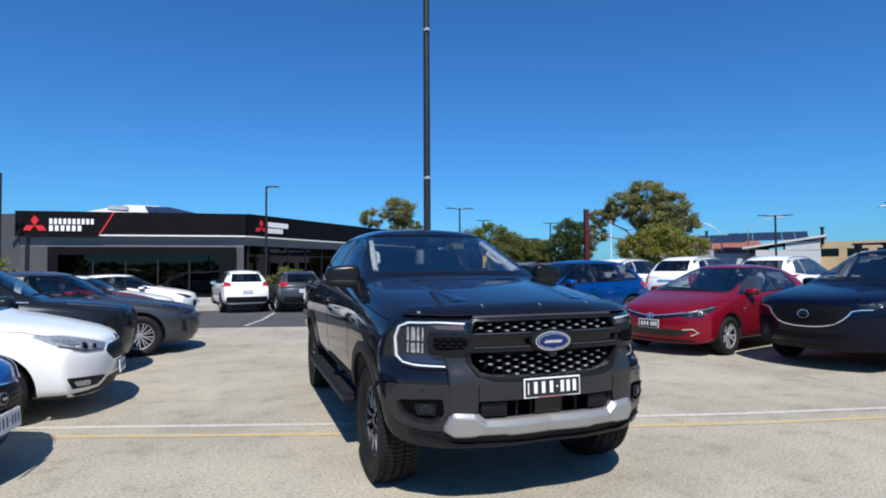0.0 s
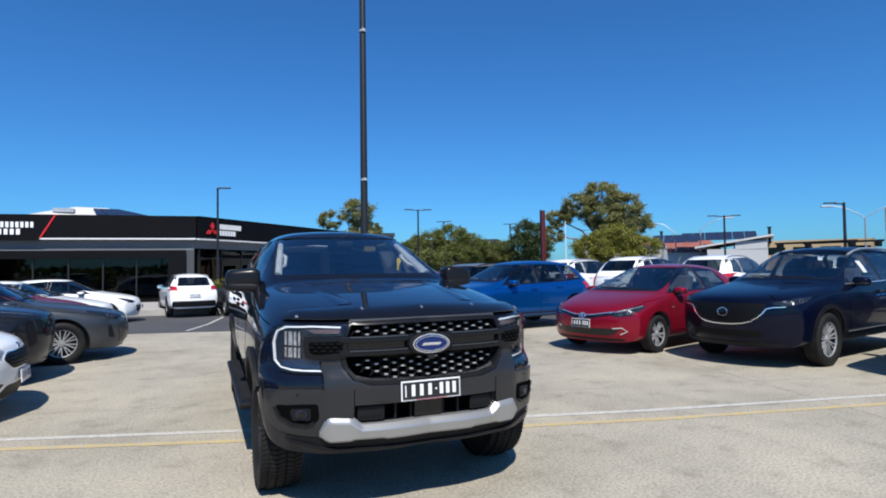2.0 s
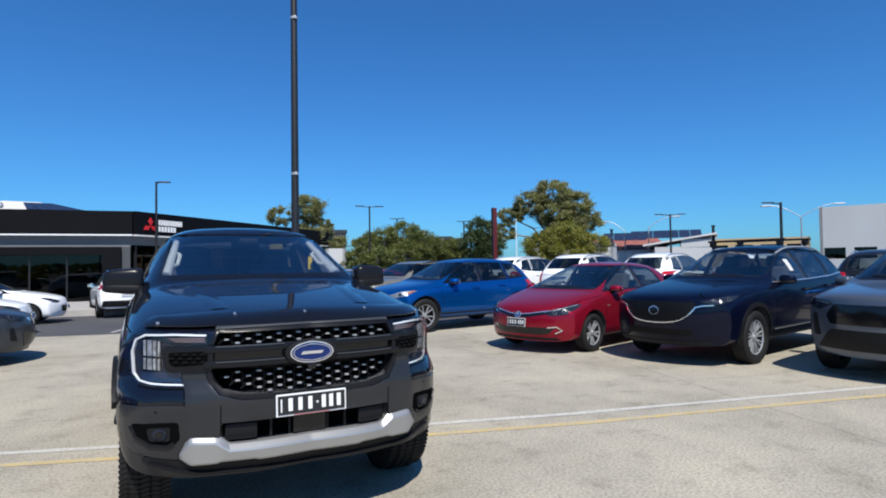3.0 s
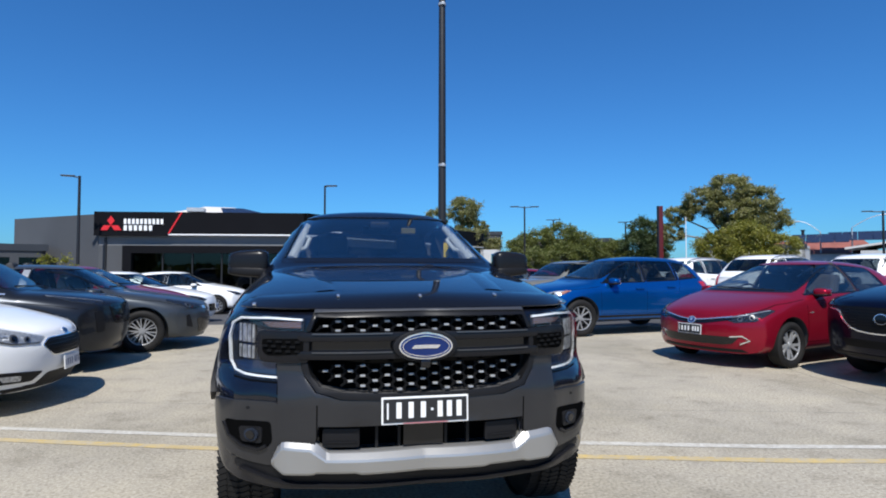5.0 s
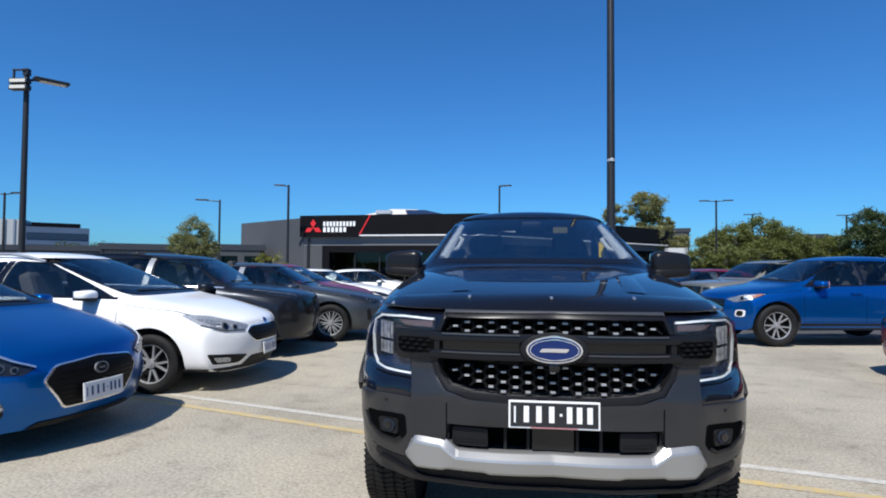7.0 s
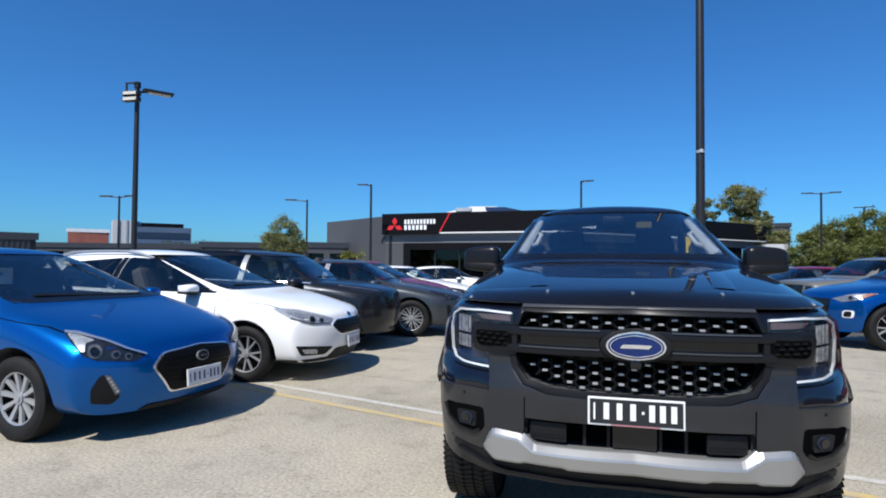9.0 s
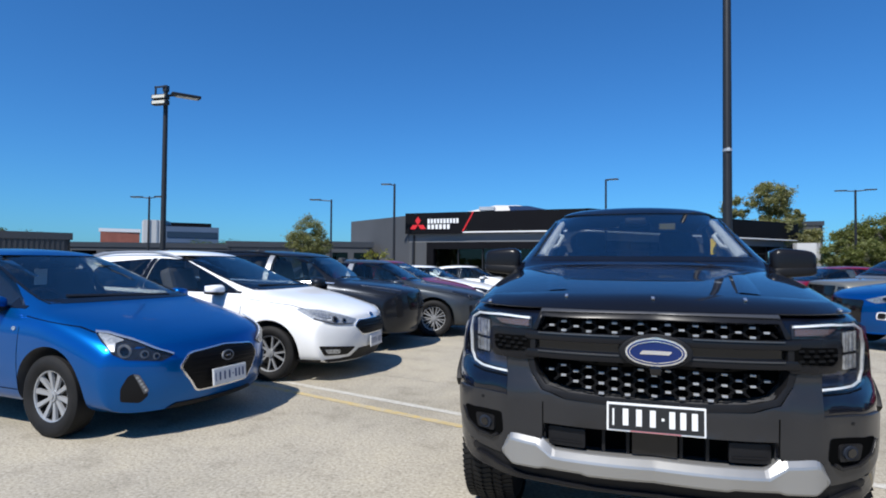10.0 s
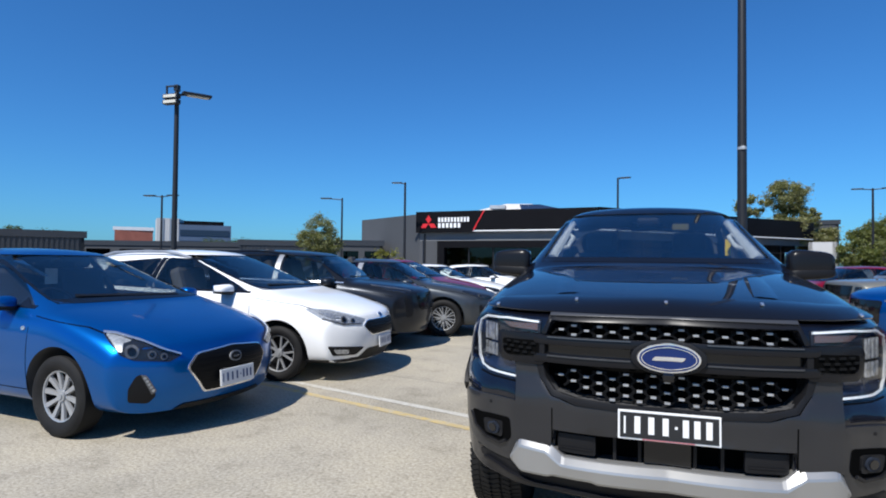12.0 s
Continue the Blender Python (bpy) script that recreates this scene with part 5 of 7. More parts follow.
def door_lines(root, s, bvh, mat):
    """Gaps round the doors, handles, and the sill trim."""
    for k, line in enumerate(s["gaps"]):
        both("panel_gap", root, bvh, ribbon(line, 0.0055), 90, 0.0015, 0.003, M_GAP, grid=0.1)
    for line in s.get("front_gaps", ()):
        part("panel_gap", patch(bvh, ribbon(line, 0.007), 0, 0.0015, 0.003, 0.1), M_GAP, root)
    for y, z in s["handles"]:
        for side in (1, -1):
            hit = bvh.ray_cast(Vector((side * 3, y, z)), Vector((-side, 0, 0)))[0]
            if hit is None:
                continue
            bm = boxes((hit.x + side * 0.02, y, z, 0.026, 0.2, 0.032), bevel=0.011)
            part("door_handle", bm, mat, root)


def vehicle(name, s, paint_mat, label, where, level=2, category="car", inside=True, label_body=""):
    root = tagged(new(name), label, category, group="parked vehicles")
    mesh, bvh = make_body(s, paint_mat, level)
    part("body", mesh, None, root, label_body)
    add_wheels(root, s)
    panes(root, s, bvh)
    if inside:
        cabin(root, s)
    door_lines(root, s, bvh, paint_mat)
    side_mirror(root, s, s.get("mirror_mat", paint_mat))
    for spec in s.get("patches", ()):
        nm, pts, turn, off, thick, mat, two = spec[:7]
        lab = spec[7] if len(spec) > 7 else ""
        if two:
            both(nm, root, bvh, pts, turn, off, thick, mat, lab)
        else:
            part(nm, patch(bvh, pts, turn, off, thick, 0.05), mat, root, lab)
    root.matrix_world = pose(*where[:2], where[3] if len(where) > 3 else 0, 0, 0, where[2] + 90)
    return root, bvh


# ---- the black dual-cab utility ----
# dust on the paint, raised to also stand for sky sheen on the bonnet
M_TRUCK = material("black metallic paint", (0.0035, 0.0050, 0.0115), 0.42, metal=0.4, coat=1.0, spec=0.0, vary=0.1, dirt=(0.25, 0.22, 0.18), dirt_scale=3.0, dirt_amount=0.03)


def squared_nose(co):
    """Draws the corners of the bumper forward, flat across the middle, and lets the lamps wrap back above it."""
    x = abs(co.x)
    low = float(np.interp(x, NOSE_X, NOSE_LOW))
    high = float(np.interp(x, NOSE_X, NOSE_HIGH))
    k = min(1.0, max(0.0, (co.z - 0.76) / 0.12))
    k = k * k * (3 - 2 * k)
    fade = min(1.0, max(0.0, (0.75 - co.y) / 0.4))
    top = min(1.0, max(0.0, (1.17 - co.z) / 0.06))
    return Vector((co.x, co.y + (low + (high - low) * k) * fade * top, co.z))


NOSE_X = [0.0, 0.45, 0.60, 0.72, 0.80, 0.86, 0.90, 0.95]
NOSE_LOW = [-0.04, -0.10, -0.145, -0.135, -0.15, -0.145, -0.12, -0.05]
NOSE_HIGH = [-0.015, -0.07, -0.09, -0.075, -0.035, -0.015, -0.01, 0.0]
TRUCK = dict(
    L=5.30, H=1.83, belt_mid=1.235, roof_w=0.665, bow=0.46, bow_rear=0.05, bow_len=1.25, sill_h=0.10, hood_edge=0.86, belt_w=0.955, up_w=0.985, low_w=1.0, crown=0.06,
    ys=[0.0, 0.07, 0.20, 0.40, 0.85, 1.27, 1.40, 1.47, 1.85, 2.22, 2.36, 2.75, 3.2, 3.50, 3.62, 3.74, 3.80, 4.2, 4.7, 5.2, 5.30],
    top=[(0.0, 1.115), (0.07, 1.165), (0.20, 1.196), (0.40, 1.228), (0.85, 1.288), (1.27, 1.325), (1.40, 1.34), (1.47, 1.37), (2.22, 1.765), (2.36, 1.80), (2.9, 1.835), (3.50, 1.80), (3.62, 1.76), (3.74, 1.40), (3.80, 1.25), (5.30, 1.26)],
    belt=[(0.0, 1.04), (0.3, 1.10), (0.85, 1.165), (1.45, 1.215), (3.8, 1.24), (5.3, 1.235)],
    plan=[(0.0, 0.935), (0.4, 0.95), (0.9, 0.945), (3.7, 0.925), (4.2, 0.925), (5.2, 0.92), (5.3, 0.90)],
    bottom=[(0.0, 0.37), (0.5, 0.40), (1.3, 0.45), (3.6, 0.46), (4.6, 0.52), (5.3, 0.55)],
    reshape=squared_nose, steer=0, nose=[0.08, 0.025, 0.012, -0.005, 0.0, 0.02], wiper=False, tail=[0.1, 0.02, 0.0, 0.0, 0.02],
    front_axle=0.824, rear_axle=4.09, track=0.788, tyre_r=0.385, tyre_w=0.252, arch_r=0.455, wheel="truck",
    cavity=(1.55, 3.66, 0.62), cowl=1.40, ws_top=(2.22, 1.765),
    windscreen=(0.712, 1.362, 0.60, 1.725), base_band=0.03, screen_glass=M_GLASS_SCREEN, rear_window=(0.55, 1.32, 0.48, 1.68, 3.45),
    side_windows=[[(1.62, 1.27), (2.62, 1.285), (2.62, 1.715), (2.27, 1.70)], [(2.72, 1.285), (3.42, 1.295), (3.30, 1.66), (2.72, 1.715)]],
    gaps=[[(1.50, 0.62), (1.50, 1.20)], [(2.67, 0.60), (2.67, 1.25)], [(3.50, 1.0), (3.50, 1.25)], [(1.50, 0.60), (3.62, 0.60)], [(3.77, 0.60), (3.77, 1.22)], [(0.36, 1.085), (0.9, 1.145), (1.45, 1.185)]],
    handles=[(2.50, 1.12), (3.33, 1.13)], mirror=(1.075, 1.66, 1.35, 0.27, 0.20), mirror_box=0.48, mirror_mat=M_GREY_TRIM,
    pockets=[([(-0.49, 0.91), (-0.47, 0.86), (-0.43, 0.81), (-0.34, 0.787), (0.0, 0.775), (0.34, 0.787), (0.43, 0.81), (0.47, 0.86), (0.49, 0.91), (0.475, 1.06), (0.44, 1.103), (-0.44, 1.103), (-0.475, 1.06)], -0.5, 0.13, 0),
             ([(-0.44, 0.535), (0.44, 0.535), (0.44, 0.652), (-0.44, 0.652)], -0.5, 0.13, 0),
             ([(-0.83, 1.14), (-0.83, 1.6), (0.83, 1.6), (0.83, 1.14)], -5.24, -3.86, 180)],
)
truck, t_skin = vehicle("pickup_truck", TRUCK, M_TRUCK, "black dual-cab utility with grey bumper and silver skid bar", (0.0, 0.05, -91.3), level=3, category="pickup truck")


def tp(name, pts, off, thick, mat, label="", parent=None, turn=0, grid=0.04, edge=0.0):
    return soften(part(name, patch(t_skin, pts, turn, off, thick, grid, False, edge), mat, parent or truck, label))


def tp2(name, pts, off, thick, mat, label="", parents=None, turn=0, grid=0.04, edge=0.0):
    out = []
    for k, mirror in enumerate((False, True)):
        out.append(soften(part(name, patch(t_skin, pts, turn, off, thick, grid, mirror, edge), mat, parents[k] if parents else truck, label)))
    return out


# bonnet protector with its clips
tp("bonnet_protector", rounded([(-0.815, 1.122), (-0.60, 1.120), (0.0, 1.124), (0.60, 1.120), (0.815, 1.122), (0.745, 1.160), (0.45, 1.180), (0.0, 1.184), (-0.45, 1.180), (-0.745, 1.160)], 0.03), 0.022, 0.006, M_GLOSS_BLACK, "dark tinted acrylic bonnet protector", edge=0.002)
for x in (-0.72, -0.36, 0.0, 0.36, 0.72):
    z = 1.160 - 0.035 * (abs(x) > 0.6)
    tp("clip", [(x - 0.006, z), (x + 0.006, z), (x + 0.006, z + 0.007), (x - 0.006, z + 0.007)], 0.03, 0.006, M_CHROME)

# grille: frame, bars and honeycomb
# pale tone of the mesh lips stands for sun on their tops
M_LIT_LIP = material("sunlit mesh lip", (0.42, 0.425, 0.43), 0.32, metal=0.4)
M_MESH = material("black mesh", (0.006, 0.006, 0.0065), 0.5, spec=0.12)
M_EDGE_GLINT = material("satin grey edge highlight", (0.085, 0.087, 0.092), 0.32, metal=0.55, vary=0.04)
grille = tp("grille_frame", rounded(ribbon([(-0.484, 1.045), (-0.452, 1.110), (0.452, 1.110), (0.484, 1.045)], 0.024), 0.008, 2), 0.022, 0.05, M_GREY_TRIM, "grey grille surround", edge=0.006)
# paler strip that paints the highlight along the frame's top edge
tp("frame_edge_glint", ribbon([(-0.458, 1.112), (0.0, 1.117), (0.458, 1.112)], 0.008), 0.026, 0.01, M_EDGE_GLINT, "thin satin grey highlight painted along the grille frame", edge=0.002)
LOWER_LIP = [(0.498, 0.922), (0.482, 0.860), (0.441, 0.803), (0.345, 0.780), (0.16, 0.771)]
LIP_LINE = [(-x, z) for x, z in LOWER_LIP] + [(0.0, 0.768)] + LOWER_LIP[::-1]
tp("grille_surround", ribbon(LIP_LINE, 0.024), 0.024, 0.05, M_PLASTIC, edge=0.006)
for z0, z1 in ((1.004, 1.040), (0.930, 0.966)):
    tp("grille_bar", rounded([(-0.52, z0), (0.52, z0), (0.52, z1), (-0.52, z1)], 0.01, 2), 0.036, 0.045, M_GREY_TRIM, "grey cross bar of the grille", edge=0.008)
    # pale ridges whose tone paints the thin highlight on each bar
    tp("bar_ridge_glint", [(-0.46, z1 - 0.008), (-0.14, z1 - 0.008), (-0.14, z1 - 0.003), (-0.46, z1 - 0.003)], 0.041, 0.008, M_EDGE_GLINT)
    tp("bar_ridge_glint", [(0.14, z1 - 0.008), (0.46, z1 - 0.008), (0.46, z1 - 0.003), (0.14, z1 - 0.003)], 0.041, 0.008, M_EDGE_GLINT)
tp("grille_slot", [(-0.5, 0.966), (0.5, 0.966), (0.5, 1.004), (-0.5, 1.004)], 0.008, 0.02, M_GLOSS_BLACK)
for k in (-1, 1):
    pod = tp("grille_end", rounded([(k * 0.475, 0.918), (k * 0.66, 0.912), (k * 0.685, 0.94), (k * 0.69, 1.02), (k * 0.675, 1.044), (k * 0.475, 1.042)], 0.02), 0.030, 0.035, M_GREY_TRIM, edge=0.007)
    tp("pod_recess", rounded([(k * 0.497, 0.955), (k * 0.640, 0.942), (k * 0.660, 0.96), (k * 0.662, 1.010), (k * 0.497, 1.017)], 0.012), 0.033, 0.008, M_GAP, parent=pod)
    bm = bmesh.new()
    for i in range(4):
        for j in range(3):
            x, z = k * (0.518 + i * 0.036 + 0.018 * (j % 2)), 0.964 + j * 0.019
            if abs(x) < 0.65:
                join(bm, patch(t_skin, [(x - 0.010, z - 0.004), (x + 0.010, z - 0.004), (x + 0.010, z + 0.004), (x - 0.010, z + 0.004)], 0, 0.040, 0.008, 0.1))
    part("pod_mesh", bm, M_MESH, pod)


def honeycomb(rows, label):
    """Staggered cells with thin struts between them; each bright upper lip paints sunlight."""
    struts = bmesh.new()
    tops = []
    for j, (z, half, stagger) in enumerate(rows):
        for i in range(-6, 7):
            x = (i + (0.5 if stagger else 0.0)) * 0.104
            if abs(x) > half:
                continue
            hit = t_skin.ray_cast(Vector((x, -3, z)), Vector((0, 1, 0)))[0]
            y = (hit.y if hit else 0.0) + 0.016
            tops.append((x, y, z + 0.002))
            for dx in (0.052, -0.052):
                if j < len(rows) - 1 and abs(x + dx) <= rows[j + 1][1] + 0.02:
                    dz = rows[j + 1][0] - z
                    add_tube(struts, (x + dx * 0.25, y + 0.006, z), (x + dx * 0.75, y + 0.006, z + dz), 0.0055, sides=6)
            add_box(struts, x, y + 0.012, z, 0.056, 0.012, 0.009)
    part("grille_mesh", struts, M_MESH, grille, label)
    for at in tops:
        if "lip" not in WHEELS:
            bm = boxes((0, 0, 0, 0.022, 0.02, 0.0085), bevel=0.002)
            WHEELS["lip"] = part("mesh_lip", bm, M_LIT_LIP, grille).data
            bpy.data.objects["mesh_lip"].location = at
        else:
            part("mesh_lip", WHEELS["lip"], None, grille).location = at


honeycomb([(1.083, 0.43, True), (1.064, 0.45, False), (1.045, 0.46, True)], "black honeycomb mesh")
honeycomb([(0.897, 0.45, True), (0.875, 0.44, False), (0.854, 0.43, True), (0.833, 0.40, False), (0.813, 0.35, True), (0.794, 0.26, False)], "black honeycomb mesh")

# black sheets added behind the openings, standing in for the shade inside
part("grille_shade_sheet", boxes((0, 0.118, 0.94, 0.95, 0.008, 0.325)), M_GAP, grille)
part("intake_shade_sheet", boxes((0, 0.118, 0.594, 0.872, 0.008, 0.112)), M_GAP, truck)

# oval badge
def oval(a, b, z, n=40):
    return [(a * math.cos(2 * math.pi * i / n), z + b * math.sin(2 * math.pi * i / n)) for i in range(n)]


badge = tp("badge", oval(0.140, 0.066, 0.982), 0.055, 0.05, M_PLASTIC, "oval badge in a black surround", edge=0.012)
tp("badge_rim", oval(0.1185, 0.0535, 0.982), 0.062, 0.012, M_CHROME, parent=badge)
tp("badge_face", oval(0.111, 0.0465, 0.982), 0.066, 0.008, M_BADGE_BLUE, "plain blue oval", parent=badge)
tp("badge_line", ribbon(oval(0.103, 0.0395, 0.982) + [(0.103, 0.982)], 0.003), 0.068, 0.003, M_CHROME, parent=badge)
tp("badge_mark", rounded([(-0.066, 0.974), (0.058, 0.974), (0.066, 0.988), (-0.058, 0.988)], 0.006), 0.068, 0.004, M_CHROME, parent=badge, label="pale bar across the blue oval")
part("camera_bump", boxes((0, -0.035, 0.910, 0.045, 0.05, 0.04), bevel=0.012), M_GLOSS_BLACK, truck)

# head lamps
lamp_pts = [(0.503, 1.099), (0.655, 1.106), (0.785, 1.100), (0.836, 1.074), (0.856, 1.0), (0.849, 0.887), (0.816, 0.838), (0.757, 0.829), (0.606, 0.832), (0.606, 0.922), (0.684, 0.926), (0.694, 1.040), (0.505, 1.046)]
GUIDE = [(0.508, 1.090), (0.655, 1.096), (0.777, 1.090), (0.822, 1.066), (0.840, 1.0), (0.834, 0.893), (0.806, 0.851), (0.757, 0.842), (0.612, 0.844)]
M_RIB_GLINT = material("lamp rib with painted glints", (0.62, 0.64, 0.67), 0.2, metal=0.45, vary=0.4, scale=45)
M_MODULE = material("smoked lamp module", (0.035, 0.04, 0.05), 0.2, metal=0.5, vary=0.5, scale=70)
lamps = tp2("headlight", lamp_pts, 0.004, 0.02, M_LAMP_DARK, "clear C-shaped headlight with a white light guide")
tp2("light_guide", ribbon(GUIDE, 0.0085), 0.014, 0.012, M_DRL, "white C-shaped light guide", lamps, edge=0.003)
for z0, z1 in ((0.985, 1.070), (0.915, 0.978)):
    tp2("lamp_module", rounded([(0.708, z0), (0.797, z0), (0.797, z1), (0.708, z1)], 0.010), 0.009, 0.012, M_MODULE, "faceted lamp module with chrome ribs and painted glints", lamps)
    # reflector ribs, with the lens's vertical glints put into their pale tone
    for x, w in ((0.716, 0.003), (0.735, 0.0045), (0.757, 0.0085), (0.780, 0.003)):
        tp2("lamp_rib", [(x - w, z0 + 0.003), (x + w, z0 + 0.003), (x + w * 0.8, z1 - 0.003), (x - w * 0.8, z1 - 0.003)], 0.016, 0.01, M_RIB_GLINT, "", lamps)
tp2("turn_lamp", [(0.515, 1.056), (0.646, 1.059), (0.683, 1.080), (0.515, 1.083)], 0.009, 0.006, material("smoked amber lens", (0.13, 0.085, 0.08), 0.2, coat=0.4), "smoked pinkish turn lamp", lamps)
tp2("lower_lamp", [(0.618, 0.858), (0.757, 0.856), (0.796, 0.868), (0.805, 0.900), (0.70, 0.912), (0.618, 0.912)], 0.008, 0.006, material("blue tinted lamp bowl", (0.03, 0.055, 0.12), 0.22, metal=0.3), "", lamps)
for ob in tp2("lamp_cover", lamp_pts, 0.022, 0.003, M_GLASS_CLEAR, "clear lens", lamps):
    ob.visible_shadow = False

# bumper: grey centre, intake, fog lamps, silver bar
M_BUMPER = material("charcoal bumper paint", (0.018, 0.0183, 0.0205), 0.36, coat=0.35, spec=0.3, vary=0.06, dirt=(0.2, 0.18, 0.15), dirt_scale=4, dirt_amount=0.015)
half = [(0.60, 0.58), (0.606, 0.912), (0.514, 0.925), (0.498, 0.855), (0.452, 0.789), (0.350, 0.766)]
bumper = tp("bumper_panel", [(-x, z) for x, z in half] + [(0.0, 0.754)] + half[::-1] + [(0.452, 0.58), (0.440, 0.655), (-0.440, 0.655), (-0.452, 0.58)],
            0.020, 0.035, M_BUMPER, "charcoal grey bumper centre", edge=0.010)
for x in (-0.445, 0.445):
    tp("panel_gap", ribbon([(x, 0.60), (x, 0.745)], 0.005), 0.0215, 0.003, M_GAP)
for k in (-1, 1):
    flap = tp("bumper_flap", rounded([(k * 0.273, 0.560), (k * 0.428, 0.560), (k * 0.428, 0.640), (k * 0.273, 0.640)], 0.010), -0.004, 0.02, M_PLASTIC, edge=0.004)
    tp("flap_edge", [(k * 0.285, 0.580), (k * 0.418, 0.580), (k * 0.418, 0.586), (k * 0.285, 0.586)], 0.0, 0.008, M_GREY_TRIM, parent=flap)
for x in (-0.2, -0.1, 0.1, 0.2):
    tp("intake_rib", [(x - 0.006, 0.545), (x + 0.006, 0.545), (x + 0.006, 0.650), (x - 0.006, 0.650)], -0.03, 0.03, M_PLASTIC)
tp("radar_cover", [(-0.085, 0.552), (0.085, 0.552), (0.085, 0.645), (-0.085, 0.645)], -0.012, 0.02, M_GLOSS_BLACK)


def skid_bar():
    """The silver bar: a bright upper slope, an upright face and a turned-under edge, notched over the tow slots."""
    bm = bmesh.new()
    rows = []
    for i in range(-48, 49):
        x = i / 48 * 0.634
        q = abs(x)
        hit = t_skin.ray_cast(Vector((x, -3, 0.52)), Vector((0, 1, 0)))[0]
        top = curve_at([(0.0, 0.546), (0.402, 0.546), (0.458, 0.594), (0.600, 0.604), (0.634, 0.515)], q)
        mid = curve_at([(0.0, 0.517), (0.41, 0.519), (0.475, 0.562), (0.590, 0.570), (0.634, 0.508)], q)
        low = curve_at([(0.0, 0.456), (0.27, 0.456), (0.285, 0.463), (0.450, 0.463), (0.466, 0.456), (0.585, 0.456), (0.634, 0.486)], q)
        y = hit.y
        ends = 0.012 * max(0.0, (q - 0.57) / 0.064)
        rows.append([bm.verts.new(p) for p in ((x, y + 0.03, top), (x, y - 0.012 + ends, top), (x, y - 0.020 + ends, top - 0.003), (x, y - 0.046 + ends, mid + 0.004), (x, y - 0.049 + ends, mid - 0.006),
                                               (x, y - 0.038 + ends, low + 0.010), (x, y - 0.030 + ends, low), (x, y + 0.03, low))])
    for p, q in zip(rows, rows[1:]):
        for j in range(7):
            bm.faces.new((p[j], p[j + 1], q[j + 1], q[j]))
    bm.faces.new(rows[0]), bm.faces.new(rows[-1][::-1])
    bmesh.ops.recalc_face_normals(bm, faces=bm.faces)
    return bm


bar = part("skid_bar", skid_bar(), M_SILVER_TRIM, truck, "silver painted skid bar", smooth=True)
bar.data.set_sharp_from_angle(angle=radians(9))
tp("valance", rounded([(-0.80, 0.455), (-0.66, 0.420), (-0.52, 0.400), (0.0, 0.388), (0.52, 0.400), (0.66, 0.420), (0.80, 0.455), (0.80, 0.485), (0.60, 0.50), (-0.60, 0.50), (-0.80, 0.485)], 0.01, 2), 0.006, 0.05, M_PLASTIC, "black lower valance", edge=0.008)
tp("valance_lip", ribbon([(-0.77, 0.452), (-0.65, 0.424), (-0.52, 0.406), (0.0, 0.396), (0.52, 0.406), (0.65, 0.424), (0.77, 0.452)], 0.014), 0.022, 0.04, M_GREY_TRIM, "thin lip under the valance", edge=0.004)
fogs = tp2("fog_bezel", rounded([(0.602, 0.752), (0.60, 0.58), (0.628, 0.482), (0.732, 0.484), (0.82, 0.503), (0.868, 0.540), (0.892, 0.60), (0.900, 0.732), (0.76, 0.744)], 0.02), 0.012, 0.025, M_BUMPER, "charcoal bumper corner with a fog lamp recess", edge=0.006)
tp2("fog_recess", rounded([(0.633, 0.668), (0.625, 0.583), (0.672, 0.540), (0.759, 0.546), (0.822, 0.583), (0.840, 0.651)], 0.015), 0.015, 0.006, M_GAP, "", fogs)
tp2("fog_shelf", ribbon([(0.648, 0.566), (0.68, 0.545), (0.755, 0.549), (0.818, 0.586), (0.842, 0.64)], 0.014), 0.024, 0.012, M_GREY_TRIM, "", fogs, edge=0.003)
fl = tp2("fog_lamp", rounded([(0.664, 0.574), (0.757, 0.570), (0.770, 0.634), (0.664, 0.643)], 0.015), 0.022, 0.012, M_PLASTIC, "", fogs)
tp2("fog_lens", [(0.708 + 0.031 * math.cos(i / 16 * 6.2832), 0.607 + 0.027 * math.sin(i / 16 * 6.2832)) for i in range(16)], 0.030, 0.008, M_LAMP_DARK, "small round fog lamp", fogs)
tp2("fog_glass", [(0.708 + 0.020 * math.cos(i / 16 * 6.2832), 0.607 + 0.018 * math.sin(i / 16 * 6.2832)) for i in range(16)], 0.034, 0.006, M_GLOSS_BLACK, "", fogs)
tp2("parking_sensor", [(0.735 + 0.007 * math.cos(i / 10 * 6.2832), 0.715 + 0.007 * math.sin(i / 10 * 6.2832)) for i in range(10)], 0.014, 0.003, M_PLASTIC)
tp2("bumper_gap", ribbon([(0.612, 0.822), (0.613, 0.755)], 0.006), 0.0015, 0.003, M_GAP)
tp2("bumper_gap", ribbon([(0.612, 0.826), (0.74, 0.822), (0.82, 0.828)], 0.006), 0.0015, 0.003, M_GAP)
number_plate(truck, -0.047, 0.716, 2, False, height=0.113)
part("plate_strip", boxes((0.0, -0.054, 0.664, 0.19, 0.002, 0.004)), material("faded red print", (0.45, 0.16, 0.17), 0.5), truck, "thin faded red bar under the plate")


# wheel-arch flares, side steps, mirror and glass details
def flare(y, z, r0, r1, a0, a1):
    outer = [(y + r1 * math.cos(radians(a)), z + r1 * math.sin(radians(a))) for a in np.linspace(a0, a1, 26)]
    inner = [(y + r0 * math.cos(radians(a)), z + r0 * math.sin(radians(a))) for a in np.linspace(a1, a0, 26)]
    return outer + inner


